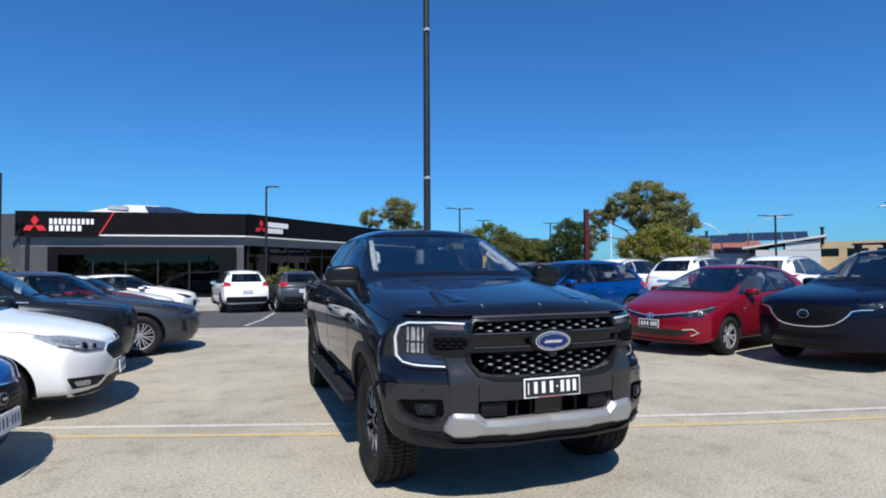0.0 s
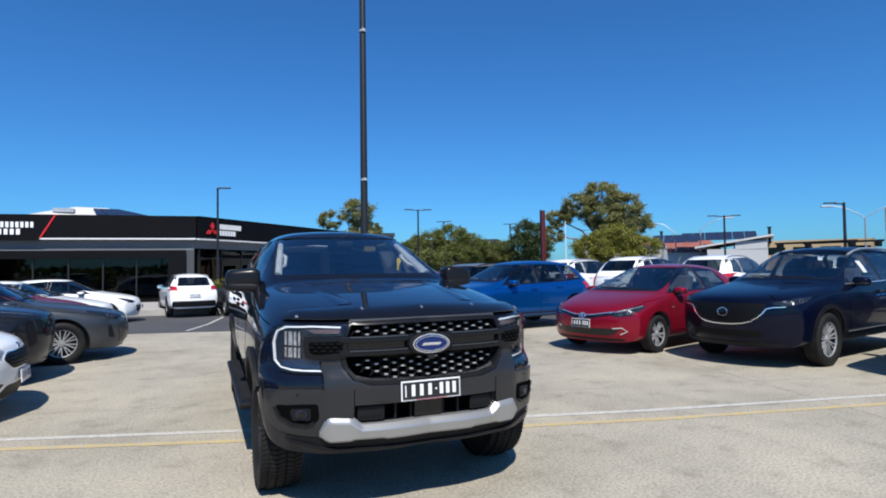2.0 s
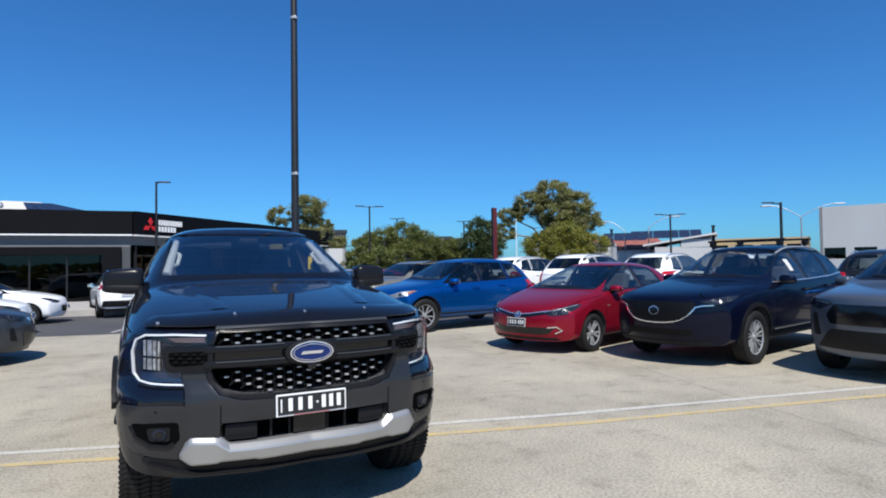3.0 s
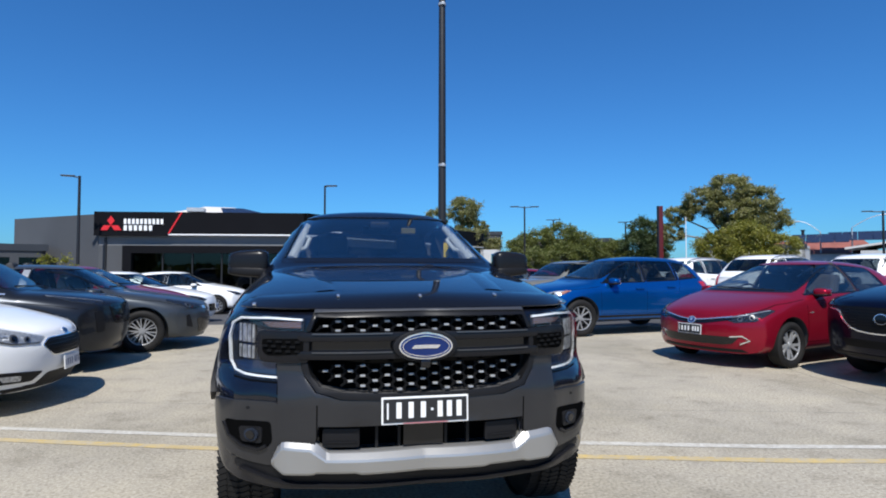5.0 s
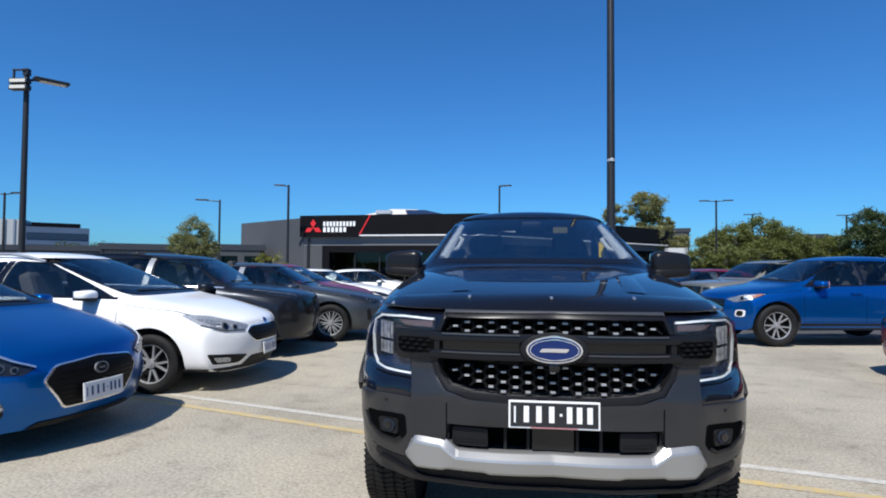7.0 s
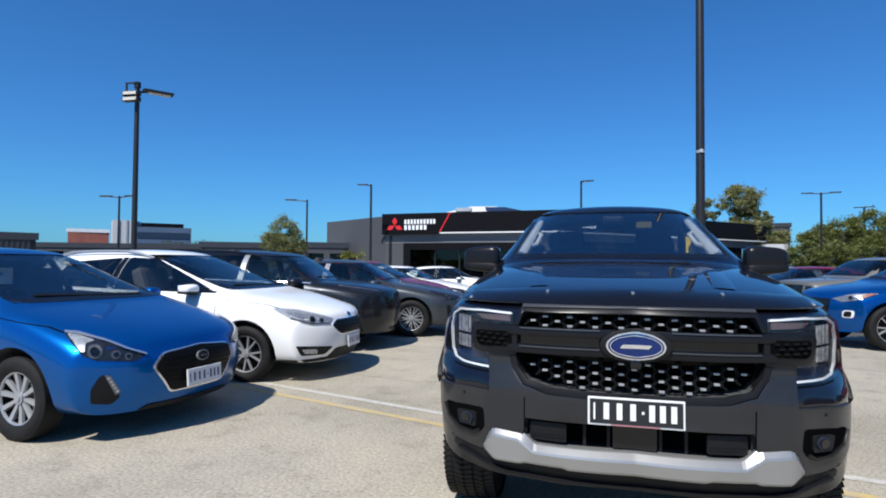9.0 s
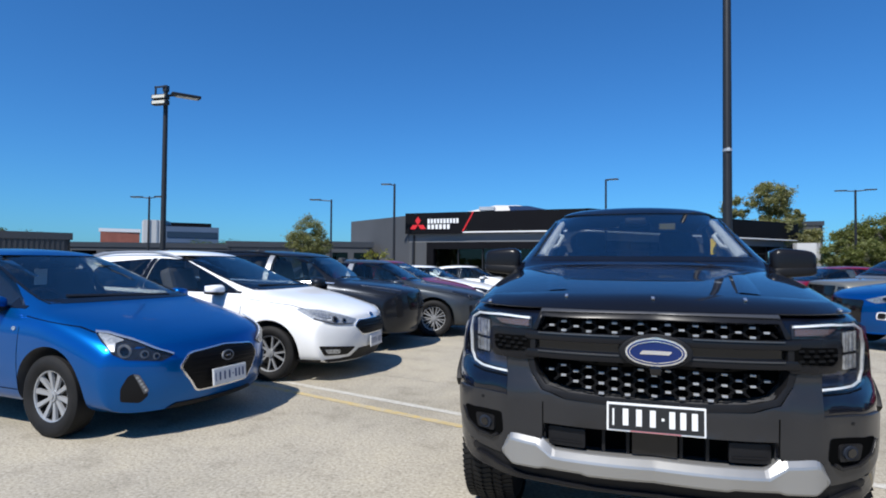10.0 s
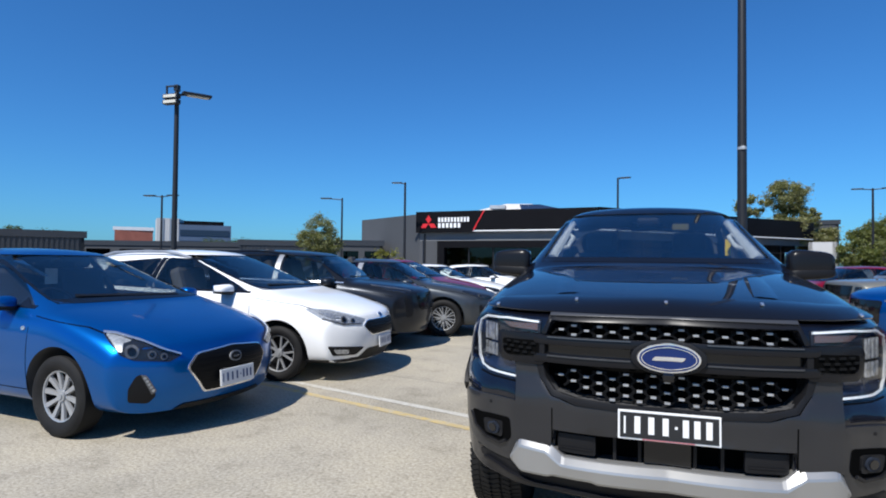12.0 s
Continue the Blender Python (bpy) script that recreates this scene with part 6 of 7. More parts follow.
for y in (TRUCK["front_axle"], TRUCK["rear_axle"]):
    tp2("wheel_flare", flare(y, TRUCK["tyre_r"] + 0.01, 0.452, 0.525, -8, 140 if y < 2 else 188), 0.020, 0.035, M_PLASTIC, "satin black wheel-arch flare", turn=90, grid=0.08, edge=0.012)
for side in (1, -1):
    step = part("side_step", boxes((side * 0.90, 2.5, 0.41, 0.17, 2.25, 0.05), bevel=0.018), M_PLASTIC, truck, "black side step")
    part("step_tread", boxes((side * 0.905, 2.5, 0.437, 0.11, 2.0, 0.008), bevel=0.002), M_RUBBER, step)
    for y in (1.7, 2.5, 3.3):
        part("step_bracket", boxes((side * 0.78, y, 0.42, 0.2, 0.05, 0.03), bevel=0.006), M_PLASTIC, step)
    # pale pillar lining with a grab handle
    pil = bmesh.new()
    a, b = Vector((side * 0.665, 1.74, 1.37)), Vector((side * 0.565, 2.32, 1.66))
    add_tube(pil, a, b, 0.042, 0.024, 10)
    p = part("pillar_lining", pil, M_PALE_TRIM, truck, "pale windscreen pillar lining")
    bm = bmesh.new()
    g = [a.lerp(b, 0.25), a.lerp(b, 0.33) + Vector((-side * 0.06, 0.03, 0.0)), a.lerp(b, 0.6) + Vector((-side * 0.06, 0.03, 0)), a.lerp(b, 0.7)]
    add_path(bm, g, 0.016)
    part("grab_handle", bm, M_PALE_TRIM, p)
part("camera_housing", boxes((0.0, 2.16, 1.66, 0.16, 0.12, 0.06), bevel=0.02), M_PLASTIC, truck)
tag = part("hanging_tag", boxes((0.22, 2.06, 1.615, 0.11, 0.02, 0.045), bevel=0.004), material("olive card", (0.12, 0.10, 0.02), 0.7), truck, "small olive paper card on the windscreen")
tag.rotation_euler = (0, 0, 0)
part("sticker", boxes((0.555, 2.2, 1.47, 0.04, 0.012, 0.12), bevel=0.004), M_YELLOW_TAG, truck, "yellow tag hanging at the pillar")
# ridges on the bonnet
for k in (-1, 1):
    line = bmesh.new()
    pts = [(k * 0.42, 0.36), (k * 0.47, 0.9), (k * 0.50, 1.3)]
    rows = []
    for x, y in [((1 - f) * pts[0][0] + f * pts[2][0], (1 - f) * pts[0][1] + f * pts[2][1]) for f in [i / 10 for i in range(11)]]:
        row = []
        for dx, dz in ((-0.07, -0.003), (-0.03, 0.004), (0.03, 0.004), (0.07, -0.003)):
            hit = t_skin.ray_cast(Vector((x + dx, y, 3)), Vector((0, 0, -1)))[0]
            row.append(line.verts.new((hit.x, hit.y, hit.z + dz)))
        rows.append(row)
    for p, q in zip(rows, rows[1:]):
        for j in range(3):
            line.faces.new((p[j], p[j + 1], q[j + 1], q[j]))
    bmesh.ops.recalc_face_normals(line, faces=line.faces)
    part("bonnet_ridge", line, M_TRUCK, truck, smooth=True)


# ---- the other parked vehicles ----
HATCH_AT, WAGON_AT, SUV_AT, SEDAN_AT = (-3.17, 1.685, -7), (-2.83, 4.10, 1), (-2.97, 6.42, 7), (-2.24, 8.48, 7)
ASX_AT, RED_AT, NAVY_AT, GREYSUV_AT = (3.67, 8.68, 187), (4.62, 4.60, 195), (5.56, 2.66, 189), (6.52, 0.33, 187)
P_BLUE = paint("bright blue metallic paint", (0.0002, 0.098, 0.36), 0.7, 0.3)
P_BLUE2 = paint("vivid blue paint", (0.0002, 0.078, 0.31), 0.65, 0.28)
P_WHITE = paint("white paint", (0.86, 0.865, 0.855), 0.0, 0.32)
P_CHARCOAL = paint("charcoal metallic paint", (0.024, 0.027, 0.033), 0.6, 0.3)
P_GREY = paint("grey metallic paint", (0.066, 0.074, 0.082), 0.55, 0.33)
P_RED = paint("deep red metallic paint", (0.25, 0.006, 0.022), 0.45, 0.3)
P_NAVY = paint("navy metallic paint", (0.0018, 0.0034, 0.015), 0.3, 0.3)
P_SLATE = paint("blue grey metallic paint", (0.10, 0.118, 0.145), 0.5, 0.34)
P_SILVER = paint("silver metallic paint", (0.36, 0.37, 0.38), 0.6, 0.33)
M_LAMP_RING = material("satin lamp ring", (0.13, 0.135, 0.145), 0.35, metal=0.3)
M_LAMP_PALE = material("bright lamp bowl", (0.50, 0.52, 0.54), 0.3, metal=0.4, vary=0.3, scale=30)
P_STONE = paint("stone grey paint", (0.165, 0.165, 0.148), 0.3, 0.4)


def base_spec(kind, **over):
    """Proportions of the common body forms; lengths in metres from the front bumper."""
    if kind == "hatch":
        s = dict(L=4.34, H=1.45, belt_mid=0.96, roof_w=0.57, bow=0.35, bow_rear=0.22,
                 ys=[0.0, 0.09, 0.26, 0.60, 1.00, 1.20, 1.28, 1.70, 2.12, 2.28, 2.75, 3.30, 3.62, 3.86, 4.05, 4.24, 4.34],
                 top=[(0.0, 0.72), (0.09, 0.775), (0.26, 0.84), (0.60, 0.915), (1.00, 0.975), (1.20, 1.00), (1.28, 1.035), (2.12, 1.405), (2.28, 1.43), (2.75, 1.45), (3.30, 1.425), (3.62, 1.385), (3.86, 1.25), (4.05, 1.09), (4.24, 0.98), (4.34, 0.92)],
                 belt=[(0.0, 0.66), (0.26, 0.76), (0.9, 0.885), (1.4, 0.93), (2.6, 0.965), (3.8, 1.02), (4.34, 0.90)],
                 plan=[(0.0, 0.86), (0.3, 0.885), (0.9, 0.895), (2.4, 0.895), (3.6, 0.89), (4.34, 0.82)],
                 bottom=[(0.0, 0.20), (0.6, 0.19), (3.6, 0.20), (4.34, 0.26)], nose=[0.10, 0.02, 0.0, 0.0, 0.03, 0.06], tail=[0.10, 0.02, 0.0, 0.03, 0.10],
                 front_axle=0.905, rear_axle=3.555, track=0.775, tyre_r=0.308, tyre_w=0.205, arch_r=0.365, wheel="ten",
                 cavity=(1.36, 3.95, 0.42), cowl=1.22, ws_top=(2.12, 1.405), windscreen=(0.70, 1.03, 0.53, 1.37), rear_window=(0.55, 1.06, 0.46, 1.33, 3.5),
                 side_windows=[[(1.40, 0.965), (2.55, 0.985), (2.55, 1.38), (2.20, 1.366)], [(2.63, 0.99), (3.40, 1.02), (3.30, 1.32), (2.63, 1.375)]],
                 gaps=[[(1.40, 0.34), (1.38, 0.90)], [(2.59, 0.32), (2.59, 0.96)], [(3.42, 0.75), (3.46, 1.0)], [(1.40, 0.33), (3.1, 0.33)], [(0.30, 0.72), (0.75, 0.83), (1.35, 0.895)]],
                 handles=[(2.40, 0.86), (3.22, 0.89)], mirror=(1.01, 1.62, 0.985, 0.19, 0.125))
    elif kind == "suv":
        s = dict(L=4.60, H=1.68, belt_mid=1.10, roof_w=0.62, bow=0.40, bow_rear=0.18, hood_edge=0.84,
                 ys=[0.0, 0.08, 0.24, 0.55, 1.00, 1.22, 1.30, 1.75, 2.12, 2.28, 2.80, 3.50, 3.95, 4.20, 4.36, 4.52, 4.60],
                 top=[(0.0, 0.89), (0.08, 0.94), (0.24, 0.99), (0.55, 1.045), (1.00, 1.10), (1.22, 1.125), (1.30, 1.16), (2.12, 1.60), (2.28, 1.64), (2.80, 1.68), (3.50, 1.665), (3.95, 1.62), (4.20, 1.45), (4.36, 1.24), (4.52, 1.07), (4.60, 1.02)],
                 belt=[(0.0, 0.82), (0.24, 0.90), (0.9, 1.01), (1.4, 1.05), (2.6, 1.09), (4.0, 1.15), (4.6, 1.0)],
                 plan=[(0.0, 0.88), (0.3, 0.915), (0.9, 0.925), (3.9, 0.92), (4.6, 0.85)],
                 bottom=[(0.0, 0.28), (0.6, 0.26), (3.8, 0.28), (4.6, 0.36)], nose=[0.12, 0.03, 0.0, 0.0, 0.02, 0.04], tail=[0.10, 0.02, 0.0, 0.03, 0.08],
                 front_axle=0.93, rear_axle=3.62, track=0.80, tyre_r=0.36, tyre_w=0.225, arch_r=0.415, wheel="five_v",
                 cavity=(1.38, 4.25, 0.52), cowl=1.24, ws_top=(2.12, 1.60), windscreen=(0.735, 1.165, 0.58, 1.565), rear_window=(0.60, 1.20, 0.52, 1.53, 3.7),
                 side_windows=[[(1.47, 1.10), (2.55, 1.12), (2.55, 1.575), (2.21, 1.562)], [(2.63, 1.125), (3.42, 1.15), (3.38, 1.55), (2.63, 1.57)], [(3.50, 1.155), (4.02, 1.20), (3.80, 1.50), (3.48, 1.54)]],
                 gaps=[[(1.42, 0.46), (1.40, 1.03)], [(2.59, 0.44), (2.59, 1.09)], [(3.46, 0.9), (3.50, 1.12)], [(1.42, 0.45), (3.1, 0.45)], [(0.28, 0.87), (0.75, 0.96), (1.38, 1.02)]],
                 handles=[(2.40, 0.97), (3.24, 1.0)], mirror=(1.06, 1.68, 1.13, 0.21, 0.15), lower_trim=True)
    else:
        s = dict(L=4.84, H=1.45, belt_mid=0.97, roof_w=0.56, bow=0.44, bow_rear=0.26,
                 ys=[0.0, 0.09, 0.26, 0.62, 1.05, 1.30, 1.38, 1.85, 2.25, 2.42, 2.90, 3.45, 3.70, 4.05, 4.20, 4.55, 4.76, 4.84],
                 top=[(0.0, 0.72), (0.09, 0.77), (0.26, 0.83), (0.62, 0.90), (1.05, 0.965), (1.30, 0.995), (1.38, 1.03), (2.25, 1.40), (2.42, 1.43), (2.90, 1.45), (3.45, 1.41), (3.70, 1.35), (4.05, 1.16), (4.20, 1.10), (4.55, 1.07), (4.76, 1.05), (4.84, 0.98)],
                 belt=[(0.0, 0.67), (0.26, 0.76), (0.9, 0.88), (1.5, 0.94), (2.8, 0.97), (4.2, 1.02), (4.84, 0.94)],
                 plan=[(0.0, 0.86), (0.3, 0.90), (0.95, 0.91), (3.8, 0.91), (4.84, 0.82)],
                 bottom=[(0.0, 0.20), (0.6, 0.19), (4.0, 0.20), (4.84, 0.28)], nose=[0.10, 0.02, 0.0, 0.0, 0.03, 0.06], tail=[0.10, 0.02, 0.0, 0.02, 0.05],
                 front_axle=0.97, rear_axle=3.745, track=0.79, tyre_r=0.33, tyre_w=0.215, arch_r=0.38, wheel="ten_v",
                 cavity=(1.46, 4.02, 0.42), cowl=1.32, ws_top=(2.25, 1.40), windscreen=(0.71, 1.028, 0.53, 1.365), rear_window=(0.56, 1.13, 0.48, 1.34, 3.6),
                 side_windows=[[(1.53, 0.968), (2.72, 0.985), (2.72, 1.375), (2.34, 1.362)], [(2.80, 0.99), (3.55, 1.02), (3.45, 1.32), (2.80, 1.37)], [(3.62, 1.03), (3.85, 1.05), (3.68, 1.22), (3.55, 1.28)]],
                 gaps=[[(1.50, 0.34), (1.48, 0.91)], [(2.76, 0.32), (2.76, 0.97)], [(3.58, 0.75), (3.62, 1.0)], [(1.50, 0.33), (3.3, 0.33)], [(0.30, 0.72), (0.75, 0.83), (1.45, 0.905)]],
                 handles=[(2.56, 0.87), (3.40, 0.90)], mirror=(1.02, 1.72, 0.99, 0.19, 0.125))
    s.update(over)
    return s


def stretch(s, kl=1.0, kw=1.0, kh=1.0):
    """The same form, longer, wider or higher above the wheels."""
    q = dict(s)
    def fy(v):
        return v * kl
    for k in ("top", "belt", "bottom"):
        q[k] = [(y * kl, z * kh) for y, z in s[k]]
    q["plan"] = [(y * kl, w * kw) for y, w in s["plan"]]
    q["ys"] = [y * kl for y in s["ys"]]
    for k in ("L", "front_axle", "rear_axle", "cowl"):
        q[k] = s[k] * kl
    q["H"], q["belt_mid"] = s["H"] * kh, s["belt_mid"] * kh
    q["roof_w"], q["track"] = s["roof_w"] * kw, s["track"] * kw
    q["cavity"] = (s["cavity"][0] * kl, s["cavity"][1] * kl, s["cavity"][2])
    q["ws_top"] = (s["ws_top"][0] * kl, s["ws_top"][1] * kh)
    a, b, c, d = s["windscreen"]
    q["windscreen"] = (a * kw, b * kh, c * kw, d * kh)
    a, b, c, d, e = s["rear_window"]
    q["rear_window"] = (a * kw, b * kh, c * kw, d * kh, e * kl)
    for k in ("side_windows", "gaps"):
        q[k] = [[(y * kl, z * kh) for y, z in line] for line in s[k]]
    q["handles"] = [(y * kl, z * kh) for y, z in s["handles"]]
    m = s["mirror"]
    q["mirror"] = (m[0] * kw, m[1] * kl, m[2] * kh, m[3], m[4])
    return q


def remap(s, table):
    """The same form with its lengths moved along a table of (old, new)."""
    q = dict(s)
    for k in ("top", "belt", "bottom", "plan"):
        q[k] = [(curve_at(table, y), v) for y, v in s[k]]
    q["ys"] = [curve_at(table, y) for y in s["ys"]]
    for k in ("side_windows", "gaps"):
        q[k] = [[(curve_at(table, y), z) for y, z in line] for line in s[k]]
    q["handles"] = [(curve_at(table, y), z) for y, z in s["handles"]]
    q["cowl"], q["ws_top"] = curve_at(table, s["cowl"]), (curve_at(table, s["ws_top"][0]), s["ws_top"][1])
    q["cavity"] = (curve_at(table, s["cavity"][0]), curve_at(table, s["cavity"][1]), s["cavity"][2])
    q["rear_window"] = s["rear_window"][:4] + (curve_at(table, s["rear_window"][4]),)
    m = s["mirror"]
    q["mirror"] = (m[0], curve_at(table, m[1]), m[2], m[3], m[4])
    return q


def short_nose(s):
    """A lower cowl set farther forward, under a longer windscreen."""
    q = remap(s, [(0, 0), (0.60, 0.56), (1.20, 1.04), (1.28, 1.12), (2.12, 2.10), (2.3, 2.3), (4.34, 4.34)])
    q["top"] = [(y, z - 0.045 * (y < 1.15)) for y, z in q["top"]]
    q["belt"] = [(y, z - 0.03 * (y < 0.7)) for y, z in q["belt"]]
    q["windscreen"] = (0.70, 0.985, 0.53, 1.37)
    q["cavity"] = (1.32,) + q["cavity"][1:]
    q["side_windows"][0][0] = (1.30, 0.958)
    return q


def circle(x, z, r, n=20, k=1.0):
    return [(x + r * math.cos(2 * math.pi * i / n), z + k * r * math.sin(2 * math.pi * i / n)) for i in range(n)]


def lay(root, bvh, name, pts, off, thick, mat, label="", turn=0, parent=None, grid=0.05):
    return soften(part(name, patch(bvh, pts, turn, off, thick, grid), mat, parent or root, label))


def slats(root, bvh, parent, z0, z1, n, half, mat, off=0.012, h=0.008):
    for i in range(n):
        z = z0 + (z1 - z0) * (i + 0.5) / n
        w = half(z) if callable(half) else half
        part("grille_slat", patch(bvh, [(-w, z - h / 2), (w, z - h / 2), (w, z + h / 2), (-w, z + h / 2)], 0, off, 0.012, 0.12), mat, parent)


def plate_on(root, bvh, z, white=True, tilt=4, rear=False, L=0.0, off=0.045):
    o, d = (Vector((0, -3, z)), Vector((0, 1, 0))) if not rear else (Vector((0, L + 3, z)), Vector((0, -1, 0)))
    hit = bvh.ray_cast(o, d)[0]
    y = hit.y if hit else (0 if not rear else L)
    number_plate(root, y + (-off if not rear else 0.04), z, tilt, white, rear=rear)


def head_lamps(root, bvh, pts, turn, bowl=M_LAMP_DARK, spots=(), strip=None):
    made = both("headlight", root, bvh, pts, turn, 0.004, 0.012, bowl, "clear headlight")
    for s, z, r in spots:
        for k, mirror in enumerate((False, True)):
            part("lamp_ring", patch(bvh, circle(s, z, r), turn, 0.009, 0.01, 0.1, mirror), M_LAMP_RING, made[k])
            part("lamp_eye", patch(bvh, circle(s, z, r * 0.62), turn, 0.013, 0.01, 0.1, mirror), M_GLOSS_BLACK, made[k])
    if strip:
        for k, mirror in enumerate((False, True)):
            part("light_guide", patch(bvh, ribbon(strip, 0.010), turn, 0.010, 0.008, 0.05, mirror), M_LAMP, made[k], "pale light guide")
    for k, mirror in enumerate((False, True)):
        part("lamp_cover", patch(bvh, pts, turn, 0.018, 0.003, 0.05, mirror), M_GLASS_CLEAR, made[k]).visible_shadow = False
    return made


def tail_lamps(root, bvh, pts, turn=180):
    both("tail_light", root, bvh, pts, turn, 0.008, 0.02, M_TAIL, "red tail light")


def roof_rails(root, bvh, y0, y1, x, mat, h=0.05):
    for side in (1, -1):
        bm = bmesh.new()
        pts = []
        for i in range(9):
            y = y0 + (y1 - y0) * i / 8
            hit = bvh.ray_cast(Vector((side * x, y, 4)), Vector((0, 0, -1)))[0]
            pts.append(Vector((side * x, y, hit.z + h * min(1, 1.6 * math.sin(math.pi * i / 8)) - 0.004)))
        add_path(bm, pts, 0.017)
        part("roof_rail", bm, mat, root)


def sill_trim(root, s, bvh):
    """Black cladding along the sills and round the arches."""
    z = curve_at(s["bottom"], 2.4)
    both("sill_cladding", root, bvh, [(s["front_axle"] + 0.4, z + 0.06), (s["rear_axle"] - 0.4, z + 0.06), (s["rear_axle"] - 0.4, z + 0.20), (s["front_axle"] + 0.4, z + 0.20)], 90, 0.010, 0.02, M_PLASTIC, grid=0.2)
    for y in (s["front_axle"], s["rear_axle"]):
        both("arch_cladding", root, bvh, flare(y, s["tyre_r"] + 0.01, s["arch_r"] - 0.004, s["arch_r"] + 0.055, -5, 185), 90, 0.014, 0.03, M_PLASTIC, grid=0.1)


# blue hatchback
s = short_nose(base_spec("hatch", wheel="cover"))
hatch, bv = vehicle("hatchback_car", s, P_BLUE, "bright blue metallic hatchback with a black hexagonal grille", HATCH_AT, category="car")
g = lay(hatch, bv, "grille_rim", rounded([(-0.34, 0.622), (0.0, 0.650), (0.34, 0.622), (0.425, 0.52), (0.275, 0.312), (-0.275, 0.312), (-0.425, 0.52)], 0.03), 0.010, 0.02, M_CHROME, "thin chrome grille rim")
lay(hatch, bv, "grille", rounded([(-0.33, 0.612), (0.0, 0.640), (0.33, 0.612), (0.408, 0.52), (0.265, 0.325), (-0.265, 0.325), (-0.408, 0.52)], 0.03), 0.014, 0.012, M_MESH, "black mesh grille", parent=g)
slats(hatch, bv, g, 0.34, 0.62, 8, lambda z: 0.27 + 0.55 * (z - 0.33) if z < 0.52 else 0.34, M_GREY_TRIM, 0.0155, 0.005)
e = lay(hatch, bv, "badge", circle(0, 0.556, 0.062, 24, 0.62), 0.026, 0.012, M_ALLOY, "oval chrome badge")
lay(hatch, bv, "badge_face", circle(0, 0.556, 0.050, 24, 0.60), 0.029, 0.008, M_PLASTIC, parent=e)
lay(hatch, bv, "badge_mark", rounded([(-0.026, 0.549), (0.026, 0.549), (0.026, 0.562), (-0.026, 0.562)], 0.004), 0.032, 0.006, M_CHROME, parent=e)
head_lamps(hatch, bv, rounded([(0.44, 0.619), (0.53, 0.578), (0.77, 0.604), (0.86, 0.650), (0.915, 0.738), (0.94, 0.795), (0.86, 0.787), (0.71, 0.734)], 0.015), 30, M_LAMP_DARK, ((0.78, 0.665, 0.046), (0.65, 0.637, 0.030), (0.57, 0.617, 0.024)), None)
both("lamp_bowl", hatch, bv, rounded([(0.84, 0.665), (0.862, 0.668), (0.925, 0.785), (0.86, 0.775), (0.77, 0.738), (0.83, 0.72)], 0.01), 30, 0.010, 0.006, M_LAMP_PALE)
both("lamp_edge", hatch, bv, ribbon([(0.45, 0.622), (0.71, 0.731), (0.86, 0.783), (0.935, 0.792)], 0.012), 30, 0.020, 0.006, M_CHROME)
fg = both("fog_recess", hatch, bv, rounded([(0.81, 0.305), (0.815, 0.401), (0.77, 0.490), (0.73, 0.506), (0.63, 0.338), (0.68, 0.282)], 0.02), 20, 0.005, 0.01, M_PLASTIC, "black fog lamp recess")
for k, mirror in enumerate((False, True)):
    part("day_lamp", patch(bv, rounded([(0.738, 0.502), (0.70, 0.492), (0.632, 0.372), (0.664, 0.350)], 0.010), 20, 0.012, 0.008, 0.05, mirror), M_LAMP_RING, fg[k], "upright day running lamp")
    for i in range(5):
        f = 0.1 + i * 0.2
        cx, cz = 0.718 - 0.07 * f, 0.485 - 0.115 * f
        part("day_lamp_cell", patch(bv, circle(cx, cz, 0.010, 10), 20, 0.016, 0.006, 0.05, mirror), M_LAMP, fg[k])
lay(hatch, bv, "lower_lip", [(-0.46, 0.205), (0.46, 0.205), (0.40, 0.240), (-0.40, 0.240)], 0.008, 0.02, M_PLASTIC)
plate_on(hatch, bv, 0.405)
both("side_repeater", hatch, bv, circle(1.30, 0.80, 0.022, 12, 0.7), 90, 0.006, 0.008, M_LAMP)
part("windscreen_paper", boxes((0.05, 2.45, 1.16, 0.12, 0.008, 0.16)), M_WHITE_PAPER, hatch)

# white wagon-like hatch with roof rails
s = stretch(short_nose(base_spec("hatch", wheel="five_v")), 1.04, 1.01, 1.02)
s["side_windows"] = [[(y, z - 0.045 * (z > 1.2)) for y, z in w] for w in s["side_windows"]]
focus, bv = vehicle("wagon_car", s, P_WHITE, "white hatchback wagon with roof rails and trapezoid grille", WAGON_AT, category="car")
g = lay(focus, bv, "grille_rim", rounded([(-0.35, 0.668), (0.35, 0.668), (0.445, 0.605), (0.31, 0.488), (-0.31, 0.488), (-0.445, 0.605)], 0.03), 0.004, 0.010, M_CHROME, "thin chrome grille rim")
lay(focus, bv, "grille", rounded([(-0.34, 0.658), (0.34, 0.658), (0.43, 0.603), (0.30, 0.498), (-0.30, 0.498), (-0.43, 0.603)], 0.03), 0.008, 0.012, M_MESH, "black trapezoid grille", parent=g)
slats(focus, bv, g, 0.505, 0.652, 4, lambda z: 0.30 + 1.1 * (z - 0.5) if z < 0.6 else 0.36, M_GREY_TRIM, 0.010, 0.006)
lay(focus, bv, "badge", circle(0, 0.70, 0.055, 20, 0.5), 0.006, 0.008, M_CHROME)
lay(focus, bv, "badge_face", circle(0, 0.70, 0.046, 20, 0.45), 0.008, 0.008, M_BADGE_BLUE)
